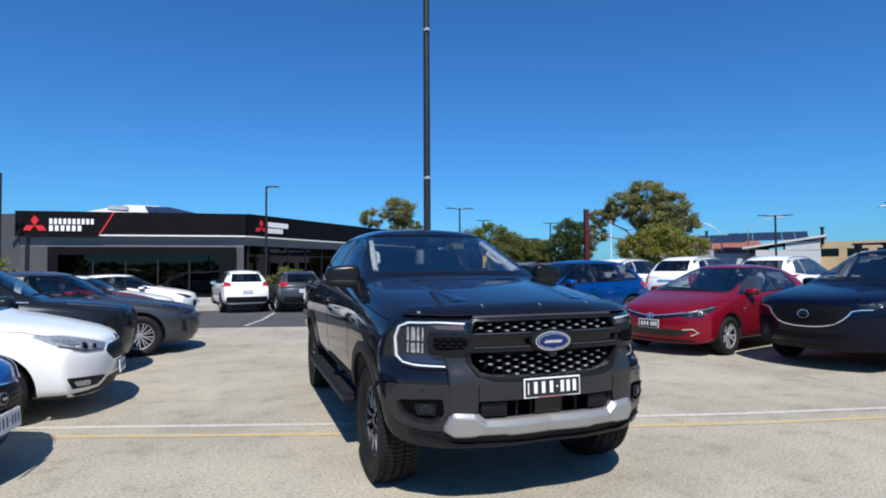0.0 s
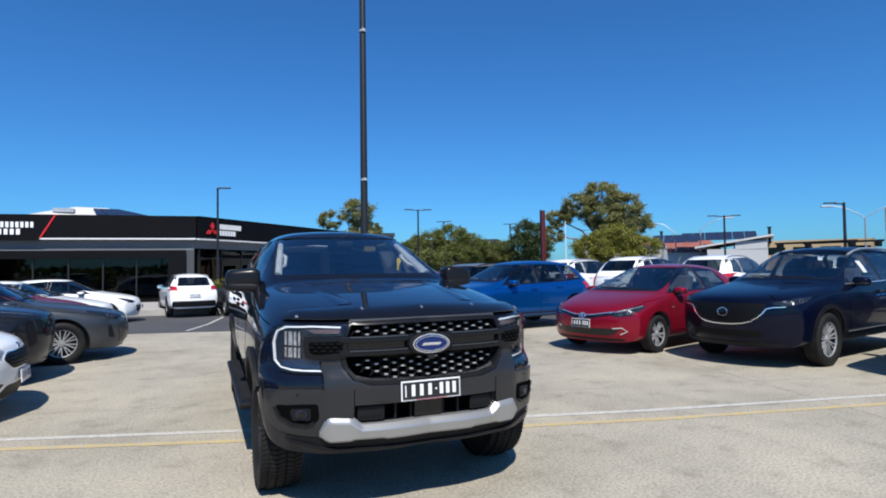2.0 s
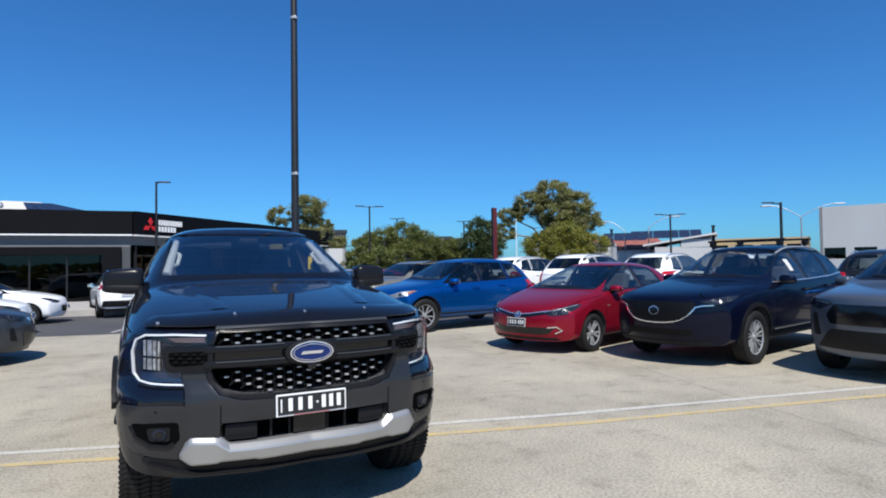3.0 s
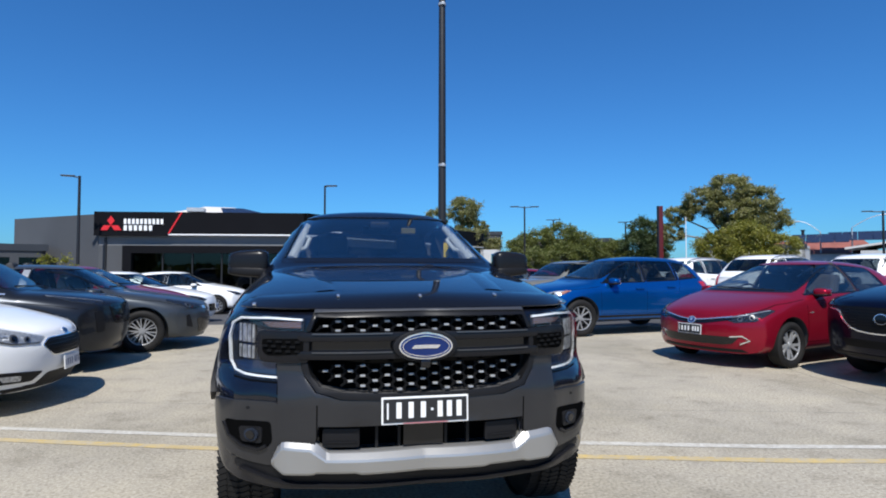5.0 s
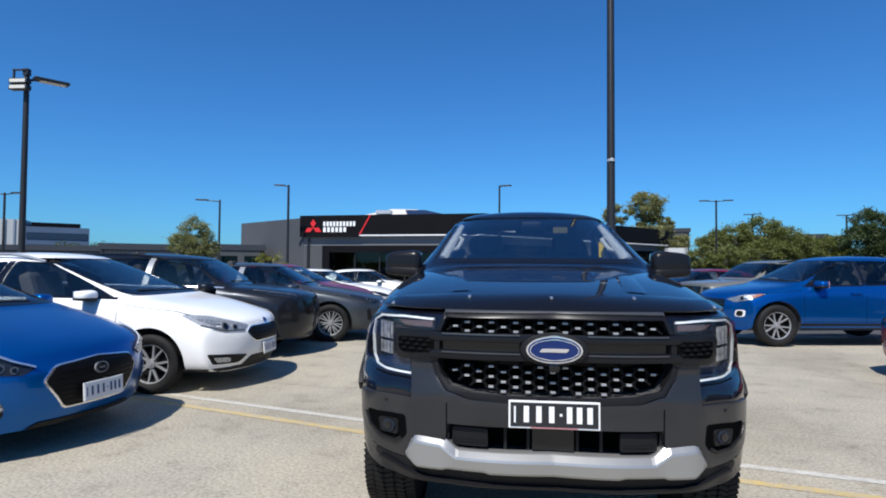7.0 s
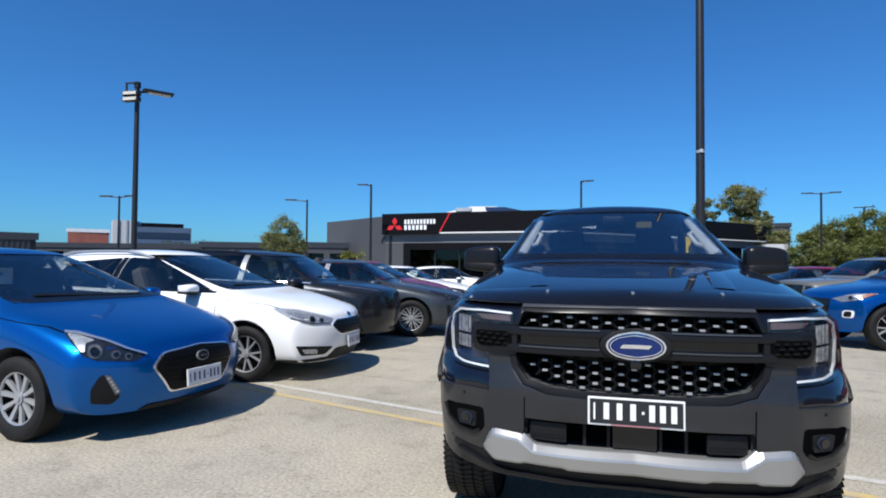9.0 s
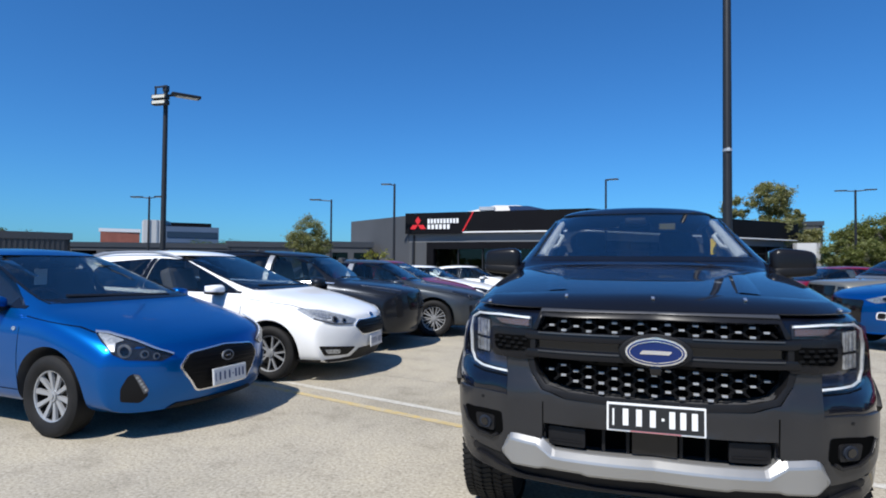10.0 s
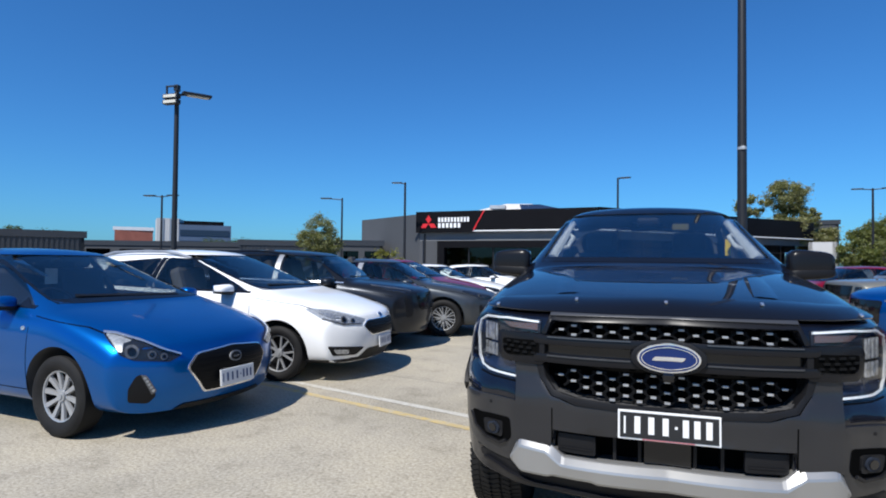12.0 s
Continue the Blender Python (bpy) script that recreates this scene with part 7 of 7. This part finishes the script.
lay(focus, bv, "lower_grille", rounded([(-0.36, 0.345), (0.36, 0.345), (0.46, 0.25), (-0.46, 0.25)], 0.03), 0.005, 0.01, M_PLASTIC)
head_lamps(focus, bv, rounded([(0.39, 0.676), (0.46, 0.622), (0.71, 0.632), (0.93, 0.697), (1.035, 0.800), (0.99, 0.812), (0.80, 0.79), (0.60, 0.735)], 0.015), 30, M_LAMP_PALE, ((0.70, 0.690, 0.036), (0.58, 0.672, 0.028)))
both("lamp_edge", focus, bv, ribbon([(0.46, 0.630), (0.71, 0.640), (0.93, 0.705)], 0.014), 30, 0.010, 0.006, M_LAMP_RING)
both("lamp_bulb", focus, bv, rounded([(0.74, 0.70), (0.86, 0.715), (0.94, 0.765), (0.82, 0.765)], 0.012), 30, 0.010, 0.006, M_LAMP)
fg = both("fog_recess", focus, bv, rounded([(0.91, 0.412), (0.43, 0.368), (0.53, 0.288), (0.84, 0.300)], 0.025), 20, 0.005, 0.01, M_PLASTIC, "black fog lamp recess")
for k, mirror in enumerate((False, True)):
    part("fog_lamp", patch(bv, rounded([(0.84, 0.372), (0.65, 0.355), (0.65, 0.312), (0.80, 0.322)], 0.012), 20, 0.011, 0.008, 0.05, mirror), M_LAMP, fg[k])
plate_on(focus, bv, 0.40, off=0.022)
roof_rails(focus, bv, 1.04 * 2.25, 1.04 * 3.75, 0.545, M_ALLOY, 0.06)
lay(focus, bv, "lower_lip", [(-0.62, 0.215), (0.62, 0.215), (0.56, 0.255), (-0.56, 0.255)], 0.006, 0.02, M_PLASTIC)
both("lower_trim", focus, bv, [(0.60, 0.215), (0.96, 0.225), (0.96, 0.258), (0.60, 0.250)], 20, 0.006, 0.015, M_PLASTIC)

# charcoal SUV
s = remap(stretch(base_spec("suv"), 1.0, 1.0, 0.905), [(0, 0), (0.9, 0.86), (1.24, 1.10), (2.12, 1.66), (2.6, 2.30), (3.46, 3.25), (4.6, 4.5)])
for key, lift in (("top", 0.05), ("belt", 0.035)):
    s[key] = [(y, z + lift * float(np.interp(y, (0.9, 1.3), (1.0, 0.0)))) for y, z in s[key]]
csuv, bv = vehicle("suv_car", s, P_CHARCOAL, "charcoal metallic SUV with dark trim", SUV_AT, category="car")
sill_trim(csuv, s, bv)
g = lay(csuv, bv, "grille", rounded([(-0.52, 0.86), (0.52, 0.86), (0.46, 0.60), (-0.46, 0.60)], 0.06), 0.006, 0.014, M_GLOSS_BLACK, "black grille")
slats(csuv, bv, g, 0.62, 0.84, 6, 0.45, M_GREY_TRIM)
head_lamps(csuv, bv, rounded([(0.54, 0.90), (0.70, 0.84), (0.95, 0.90), (1.08, 0.99), (0.85, 0.965)], 0.02), 30, M_LAMP_DARK, (), [(0.60, 0.895), (0.85, 0.94), (1.05, 0.98)])
both("bumper_vent", csuv, bv, rounded([(0.62, 0.52), (0.74, 0.50), (0.78, 0.78), (0.66, 0.78)], 0.03), 20, 0.006, 0.012, M_PLASTIC)
roof_rails(csuv, bv, 2.1, 3.8, 0.56, M_GLOSS_BLACK)
both("window_chrome", csuv, bv, ribbon([(1.20, 1.005), (1.50, 1.022), (2.30, 1.030), (3.30, 1.065), (3.9, 1.10)], 0.016), 90, 0.012, 0.008, M_CHROME, grid=0.2)
both("pillar_trim", csuv, bv, [(2.26, 1.05), (2.34, 1.05), (2.34, 1.43), (2.26, 1.43)], 90, 0.006, 0.006, M_ALLOY)

# grey sedan
s = remap(stretch(base_spec("sedan"), 1.0, 1.0, 0.965), [(0, 0), (0.95, 0.95), (1.3, 1.33), (2.25, 1.98), (2.76, 2.60), (3.7, 3.65), (4.84, 4.84)])
sed, bv = vehicle("sedan_car", s, P_GREY, "grey metallic sedan with multi-spoke alloy wheels", SEDAN_AT, category="car")
g = lay(sed, bv, "grille", rounded([(-0.58, 0.50), (0.58, 0.50), (0.48, 0.26), (-0.48, 0.26)], 0.05), 0.006, 0.014, M_GLOSS_BLACK, "wide black lower grille")
slats(sed, bv, g, 0.28, 0.49, 6, 0.46, M_PLASTIC)
lay(sed, bv, "upper_grille", rounded([(-0.40, 0.695), (0.40, 0.695), (0.36, 0.645), (-0.36, 0.645)], 0.02), 0.006, 0.012, M_CHROME)
head_lamps(sed, bv, rounded([(0.42, 0.70), (0.60, 0.655), (0.80, 0.68), (1.00, 0.80), (0.95, 0.82), (0.70, 0.755)], 0.02), 30, M_LAMP_DARK, ((0.76, 0.72, 0.035),))
both("bumper_vent", sed, bv, rounded([(0.68, 0.36), (0.80, 0.38), (0.82, 0.56), (0.76, 0.58)], 0.02), 20, 0.006, 0.012, M_PLASTIC)
both("window_chrome", sed, bv, ribbon([(y, z - 0.012) for y, z in s["side_windows"][0][:2] + s["side_windows"][1][:2]], 0.018), 90, 0.012, 0.008, M_CHROME, grid=0.2)
both("pillar_trim", sed, bv, [(2.56, 0.97), (2.65, 0.97), (2.65, 1.30), (2.56, 1.30)], 90, 0.006, 0.006, M_ALLOY)

# red hatch, and white hatches beyond it
def plain_front(root, s, bv, grille_pts, lamp_pts, plate_z, lamp=M_LAMP_DARK):
    lay(root, bv, "grille", rounded(grille_pts, 0.03), 0.006, 0.012, M_GLOSS_BLACK)
    head_lamps(root, bv, rounded(lamp_pts, 0.02), 30, lamp)
    if plate_z:
        plate_on(root, bv, plate_z)


HATCH_LAMP = [(0.46, 0.68), (0.62, 0.64), (0.80, 0.67), (1.00, 0.80), (0.95, 0.82), (0.70, 0.765)]
HATCH_GRILLE = [(-0.45, 0.56), (0.45, 0.56), (0.38, 0.36), (-0.38, 0.36)]
for nm, pm, lab, at, st in (("hatchback_car", P_RED, "small red hatchback in the row of cars", (-3.1, 11.3, -4, -0.09), (0.95, 0.97, 1.03)),
                            ("hatchback_car", P_WHITE, "white hatchback with swept headlights", (-3.1, 14.6, -4, -0.18), (0.98, 0.98, 1.0)),
                            ("hatchback_car", P_WHITE, "pale white hatchback at the end of the row", (-2.75, 19.3, -4, -0.225), (0.99, 0.98, 1.02))):
    s = stretch(base_spec("hatch"), *st)
    r, bv = vehicle(nm, s, pm, lab, at, level=2)
    plain_front(r, s, bv, HATCH_GRILLE, HATCH_LAMP, 0.50)


# blue compact SUV
s = stretch(base_spec("suv", wheel="five_v", bow=0.44), 0.935, 0.965, 0.95)
s["front_axle"], s["rear_axle"] = 0.86, 3.53
asx, bv = vehicle("suv_car", s, P_BLUE2, "vivid blue compact SUV with swept headlights", ASX_AT, category="car")
lay(asx, bv, "grille", rounded([(-0.48, 0.80), (0.48, 0.80), (0.42, 0.42), (-0.42, 0.42)], 0.05), 0.006, 0.014, M_GLOSS_BLACK, "black trapezoid grille")
head_lamps(asx, bv, rounded([(0.50, 0.80), (0.66, 0.75), (0.92, 0.80), (1.06, 0.90), (0.80, 0.885)], 0.02), 30, M_LAMP, ((0.78, 0.825, 0.035),))
both("turn_lamp", asx, bv, rounded([(0.93, 0.815), (1.04, 0.885), (0.98, 0.89), (0.90, 0.85)], 0.01), 30, 0.022, 0.004, M_AMBER)
fg = both("fog_recess", asx, bv, rounded([(0.66, 0.50), (0.82, 0.50), (0.84, 0.62), (0.68, 0.62)], 0.04), 25, 0.006, 0.012, M_WHITE_TRIM, "white-rimmed fog lamp recess")
for k, mirror in enumerate((False, True)):
    part("fog_lamp", patch(bv, rounded([(0.68, 0.515), (0.79, 0.515), (0.80, 0.605), (0.70, 0.605)], 0.03), 25, 0.011, 0.008, 0.05, mirror), M_GLOSS_BLACK, fg[k])
both("sill_cladding", asx, bv, [(1.28, 0.30), (2.98, 0.30), (2.98, 0.40), (1.28, 0.40)], 90, 0.010, 0.02, M_PLASTIC, grid=0.2)
tail_lamps(asx, bv, rounded([(-0.84, 0.88), (-0.52, 0.92), (-0.55, 1.04), (-0.82, 1.06)], 0.03), 180)

# red hybrid hatch
s = stretch(short_nose(base_spec("hatch", wheel="five")), 1.0, 0.985, 1.01)
cor, bv = vehicle("hatchback_car", s, P_RED, "deep red metallic hatchback with a slim front grille", RED_AT, category="car")
g = lay(cor, bv, "grille", ribbon([(-0.52, 0.665), (-0.2, 0.61), (0.0, 0.59), (0.2, 0.61), (0.52, 0.665)], 0.045), 0.007, 0.012, M_GLOSS_BLACK, "slim black upper grille")
lay(cor, bv, "grille_line", ribbon([(-0.52, 0.687), (-0.2, 0.637), (0.0, 0.62), (0.2, 0.637), (0.52, 0.687)], 0.012), 0.014, 0.01, M_CHROME, parent=g)
e = lay(cor, bv, "badge", circle(0, 0.615, 0.062, 24, 0.72), 0.02, 0.012, M_CHROME, "oval chrome badge")
lay(cor, bv, "badge_face", circle(0, 0.615, 0.046, 24, 0.7), 0.023, 0.008, M_BADGE_BLUE, parent=e)
lay(cor, bv, "badge_mark", circle(0, 0.62, 0.022, 16, 1.0), 0.026, 0.006, M_CHROME, parent=e)
g = lay(cor, bv, "lower_grille", rounded([(-0.60, 0.42), (-0.5, 0.425), (0.5, 0.425), (0.60, 0.42), (0.52, 0.335), (0.40, 0.315), (-0.40, 0.315), (-0.52, 0.335)], 0.03), 0.007, 0.012, M_GLOSS_BLACK, "wide black lower grille")
for k in (-1, 1):
    lay(cor, bv, "lower_rim", ribbon([(k * 0.50, 0.425), (k * 0.63, 0.44), (k * 0.70, 0.385), (k * 0.60, 0.335)], 0.016), 0.014, 0.01, M_CHROME, "chrome trim at the end of the intake", parent=g)
lay(cor, bv, "lower_lip", rounded([(-0.66, 0.225), (0.66, 0.225), (0.60, 0.262), (-0.60, 0.262)], 0.01), 0.008, 0.02, M_PLASTIC)
head_lamps(cor, bv, rounded([(0.40, 0.655), (0.56, 0.605), (0.80, 0.63), (1.02, 0.765), (0.95, 0.783), (0.66, 0.72)], 0.015), 30, M_LAMP_DARK, ((0.76, 0.68, 0.034), (0.62, 0.658, 0.03)), [(0.45, 0.668), (0.68, 0.708), (0.96, 0.77)])
plate_on(cor, bv, 0.50, white=False)
both("fender_mark", cor, bv, [(1.29, 0.72), (1.37, 0.72), (1.37, 0.735), (1.29, 0.735)], 90, 0.003, 0.003, M_CHROME)

# navy seven-seat SUV with roof bars
NAVY_MAP = [(0.0, 0.0), (0.60, 0.66), (1.32, 1.50), (2.30, 2.50), (4.90, 5.02)]
s = remap(stretch(base_spec("suv", wheel="ten_v", tyre_r=0.37, arch_r=0.425), 1.065, 1.0, 1.02), NAVY_MAP)
s["L"], s["front_axle"], s["rear_axle"] = 5.02, 1.09, 3.99
cx, bv = vehicle("suv_car", s, P_NAVY, "navy blue large SUV with chrome-winged grille and roof bars", NAVY_AT, category="car")
sill_trim(cx, s, bv)
g = lay(cx, bv, "grille", rounded([(-0.53, 0.885), (0.53, 0.885), (0.51, 0.80), (0.46, 0.73), (0.36, 0.655), (0.18, 0.612), (-0.18, 0.612), (-0.36, 0.655), (-0.46, 0.73), (-0.51, 0.80)], 0.03), 0.006, 0.014, M_MESH, "black slatted grille")
slats(cx, bv, g, 0.63, 0.87, 7, lambda z: 0.48 if z > 0.75 else (0.40 if z > 0.68 else 0.28), M_GREY_TRIM, 0.010)
lay(cx, bv, "grille_wing", ribbon([(-0.72, 0.845), (-0.60, 0.835), (-0.53, 0.815), (-0.49, 0.755), (-0.44, 0.70), (-0.36, 0.645), (-0.26, 0.615), (-0.13, 0.60), (0.0, 0.596), (0.13, 0.60), (0.26, 0.615), (0.36, 0.645), (0.44, 0.70), (0.49, 0.755), (0.53, 0.815), (0.60, 0.835), (0.72, 0.845)], 0.013), 0.016, 0.02, M_CHROME, "chrome wing under the grille", parent=g)
lay(cx, bv, "badge", circle(0, 0.76, 0.075, 24, 0.78), 0.022, 0.014, M_GLOSS_BLACK, "round dark badge", parent=g)
lay(cx, bv, "badge_rim", ribbon(circle(0, 0.76, 0.07, 24, 0.78) + [(0.07, 0.76)], 0.008), 0.025, 0.006, M_CHROME, parent=g)
head_lamps(cx, bv, rounded([(0.60, 0.885), (0.78, 0.845), (1.02, 0.905), (1.10, 0.965), (0.92, 0.955)], 0.015), 30, M_LAMP_DARK, ((0.84, 0.895, 0.025), (0.95, 0.915, 0.025)))
lay(cx, bv, "lower_grille", rounded([(-0.50, 0.515), (0.50, 0.515), (0.46, 0.43), (-0.46, 0.43)], 0.03), 0.006, 0.012, M_MESH)
both("window_chrome", cx, bv, ribbon([(1.74, 1.112), (2.91, 1.132), (3.81, 1.166), (4.42, 1.214)], 0.014), 90, 0.012, 0.008, M_CHROME, grid=0.2)
lay(cx, bv, "lower_lip", rounded([(-0.70, 0.31), (0.70, 0.31), (0.66, 0.35), (-0.66, 0.35)], 0.02), 0.008, 0.02, M_PLASTIC)
for line in ([(-0.62, 0.935), (-0.5, 0.99)], [(0.62, 0.935), (0.5, 0.99)]):
    lay(cx, bv, "bonnet_gap", ribbon(line, 0.008), 0.0015, 0.003, M_GAP)
both("sill_line", cx, bv, ribbon([(1.60, 0.455), (3.45, 0.47)], 0.014), 90, 0.03, 0.012, M_CHROME, grid=0.2)
roof_rails(cx, bv, 2.5, 4.3, 0.57, M_ALLOY)
for y in (2.75, 3.75):
    bm = bmesh.new()
    hit = bv.ray_cast(Vector((0, y, 4)), Vector((0, 0, -1)))[0]
    zb = hit.z + 0.10
    add_box(bm, 0, y, zb, 1.26, 0.08, 0.034, 0.012)
    bar = part("roof_bar", bm, M_PLASTIC, cx, "black roof cross bar")
    for side in (1, -1):
        part("bar_foot", boxes((side * 0.55, y, zb - 0.05, 0.09, 0.10, 0.10), bevel=0.02), M_PLASTIC, bar)
both("window_sticker", cx, bv, [(2.50, 1.27), (2.62, 1.27), (2.62, 1.45), (2.50, 1.45)], 90, 0.002, 0.002, M_PALE_TRIM)

# grey SUV with black grille
s = base_spec("suv", belt=[(0.0, 0.90), (0.24, 0.96), (0.9, 1.03), (1.4, 1.06), (2.6, 1.09), (4.0, 1.15), (4.6, 1.0)], top=[(0.0, 0.97), (0.08, 1.01), (0.24, 1.04), (0.55, 1.075), (1.00, 1.11), (1.22, 1.13), (1.30, 1.16), (2.12, 1.60), (2.28, 1.64), (2.80, 1.68), (3.50, 1.665), (3.95, 1.62), (4.20, 1.45), (4.36, 1.24), (4.52, 1.07), (4.60, 1.02)])
rav, bv = vehicle("suv_car", s, P_SLATE, "blue-grey SUV with a deep black grille", GREYSUV_AT, category="car")
sill_trim(rav, s, bv)
lay(rav, bv, "grille", rounded([(-0.50, 0.90), (0.50, 0.90), (0.60, 0.76), (0.55, 0.66), (-0.55, 0.66), (-0.60, 0.76)], 0.03), 0.006, 0.014, M_GLOSS_BLACK, "black upper grille")
lay(rav, bv, "lower_grille", rounded([(-0.55, 0.60), (0.55, 0.60), (0.75, 0.36), (-0.75, 0.36)], 0.04), 0.008, 0.014, M_PLASTIC, "black lower bumper")
head_lamps(rav, bv, rounded([(0.52, 0.90), (0.72, 0.82), (0.98, 0.88), (1.06, 0.96), (0.80, 0.95)], 0.02), 30, M_LAMP_DARK, ((0.80, 0.885, 0.03),), [(0.58, 0.90), (0.80, 0.93)])
both("bumper_vent", rav, bv, rounded([(0.74, 0.50), (0.86, 0.50), (0.88, 0.76), (0.80, 0.78)], 0.03), 25, 0.006, 0.012, M_PLASTIC)


# ---- vehicles farther off, seen from behind or the side ----
def rear_end(root, s, bv, lamp_pts, plate_z, chrome=None, turn=180):
    tail_lamps(root, bv, lamp_pts, turn)
    plate_on(root, bv, plate_z, rear=True, L=s["L"])
    z = curve_at(s["bottom"], s["L"])
    lay(root, bv, "rear_bumper", rounded([(-0.75, z + 0.05), (0.75, z + 0.05), (0.72, z + 0.26), (-0.72, z + 0.26)], 0.05), 0.01, 0.02, M_PLASTIC, turn=180)
    if chrome:
        lay(root, bv, "tailgate_trim", rounded(chrome, 0.02), 0.012, 0.012, M_CHROME, turn=180)


LAMP_HIGH = [(-0.87, 0.98), (-0.55, 1.0), (-0.58, 1.12), (-0.85, 1.16)]
LAMP_TALL = [(-0.86, 0.66), (-0.74, 0.68), (-0.66, 1.16), (-0.84, 1.18)]
for pm, lab, at, st, lamp, tr in (
        (P_WHITE, "white SUV seen from behind, with a tow bar", (-1.6, 24.1, 97, -0.225), (1.0, 0.94, 0.95), LAMP_HIGH, None),
        (P_GREY, "grey hatch-backed SUV seen from behind", (0.42, 23.2, 97, -0.225), (0.93, 0.96, 0.93), LAMP_HIGH, None),
        (P_WHITE, "white SUV with tall red tail lights", (16.1, 13.17, 18), (1.12, 0.98, 1.05), LAMP_TALL, [(-0.3, 0.92), (0.3, 0.92), (0.3, 1.0), (-0.3, 1.0)]),
        (P_WHITE, "white SUV with a roof rack", (15.3, 15.67, 18), (1.14, 0.98, 1.03), LAMP_TALL, None),
        (P_WHITE, "white large SUV with tinted rear glass", (17.0, 10.57, 18), (1.16, 0.98, 1.03), LAMP_TALL, None),
        (P_WHITE, "white wagon with tinted glass", (17.8, 7.97, 18), (1.15, 0.98, 0.98), LAMP_HIGH, None),
        (P_CHARCOAL, "dark grey SUV in the back row", (18.1, 5.1, 18), (1.0, 0.98, 1.0), LAMP_HIGH, None),
        (P_BLUE2, "blue SUV in the back row", (18.9, 2.4, 18), (1.0, 0.98, 0.97), LAMP_HIGH, None),
        (P_SILVER, "silver SUV in the back row", (19.7, -0.4, 18), (1.0, 0.98, 0.97), LAMP_HIGH, None)):
    s = stretch(base_spec("suv", dark=True), *st)
    r, bv = vehicle("suv_car", s, pm, lab, at, level=2, inside=False)
    rear_end(r, s, bv, lamp, 0.80, tr)
    roof_rails(r, bv, 2.4 * st[0], 3.9 * st[0], 0.55, M_ALLOY)

# boxy stone-grey four-wheel drive and cars behind the utility
s = base_spec("suv", roof_w=0.72, crown=0.04, belt_w=0.97, hood_edge=0.9, bow=0.2, bow_rear=0.08, dark=True,
              top=[(0.0, 1.02), (0.08, 1.05), (0.24, 1.07), (0.55, 1.09), (1.00, 1.12), (1.22, 1.13), (1.32, 1.16), (1.68, 1.56), (1.86, 1.60), (2.80, 1.63), (3.50, 1.625), (3.95, 1.62), (4.20, 1.60), (4.36, 1.50), (4.52, 1.22), (4.60, 1.1)],
              H=1.62, ws_top=(1.68, 1.56), windscreen=(0.74, 1.175, 0.66, 1.535), rear_window=(0.66, 1.2, 0.62, 1.50, 4.1),
              side_windows=[[(1.50, 1.13), (2.50, 1.14), (2.50, 1.52), (1.80, 1.51)], [(2.66, 1.14), (3.38, 1.16), (3.38, 1.52), (2.66, 1.52)], [(3.54, 1.165), (4.20, 1.18), (4.17, 1.48), (3.54, 1.51)]])
jeep, bv = vehicle("suv_car", s, P_STONE, "boxy stone-grey four-wheel drive", (4.72, 12.9, 190, -0.05), inside=True)
plain_front(jeep, s, bv, [(-0.55, 0.95), (0.55, 0.95), (0.5, 0.65), (-0.5, 0.65)], [(0.58, 0.93), (0.74, 0.93), (0.74, 0.78), (0.58, 0.78)], 0.55)
roof_rails(jeep, bv, 2.1, 4.1, 0.62, M_PLASTIC)
for nm, kind, pm, lab, at in (("hatchback_car", "hatch", P_SILVER, "silver hatchback behind the four-wheel drive", (3.8, 18.1, 190, -0.11)),
                              ("hatchback_car", "hatch", P_RED, "red hatchback behind the four-wheel drive", (3.75, 15.4, 190, -0.1)),
                              ("sedan_car", "sedan", P_NAVY, "dark blue sedan behind the four-wheel drive", (2.9, 20.6, 190, -0.14)),
                              ("wagon_car", "hatch", P_SILVER, "silver wagon at the edge of the yard", (-12.5, 5.2, -10))):
    s = base_spec(kind)
    r, bv = vehicle(nm, s, pm, lab, at, inside=False)
    plain_front(r, s, bv, HATCH_GRILLE, HATCH_LAMP, 0.50)
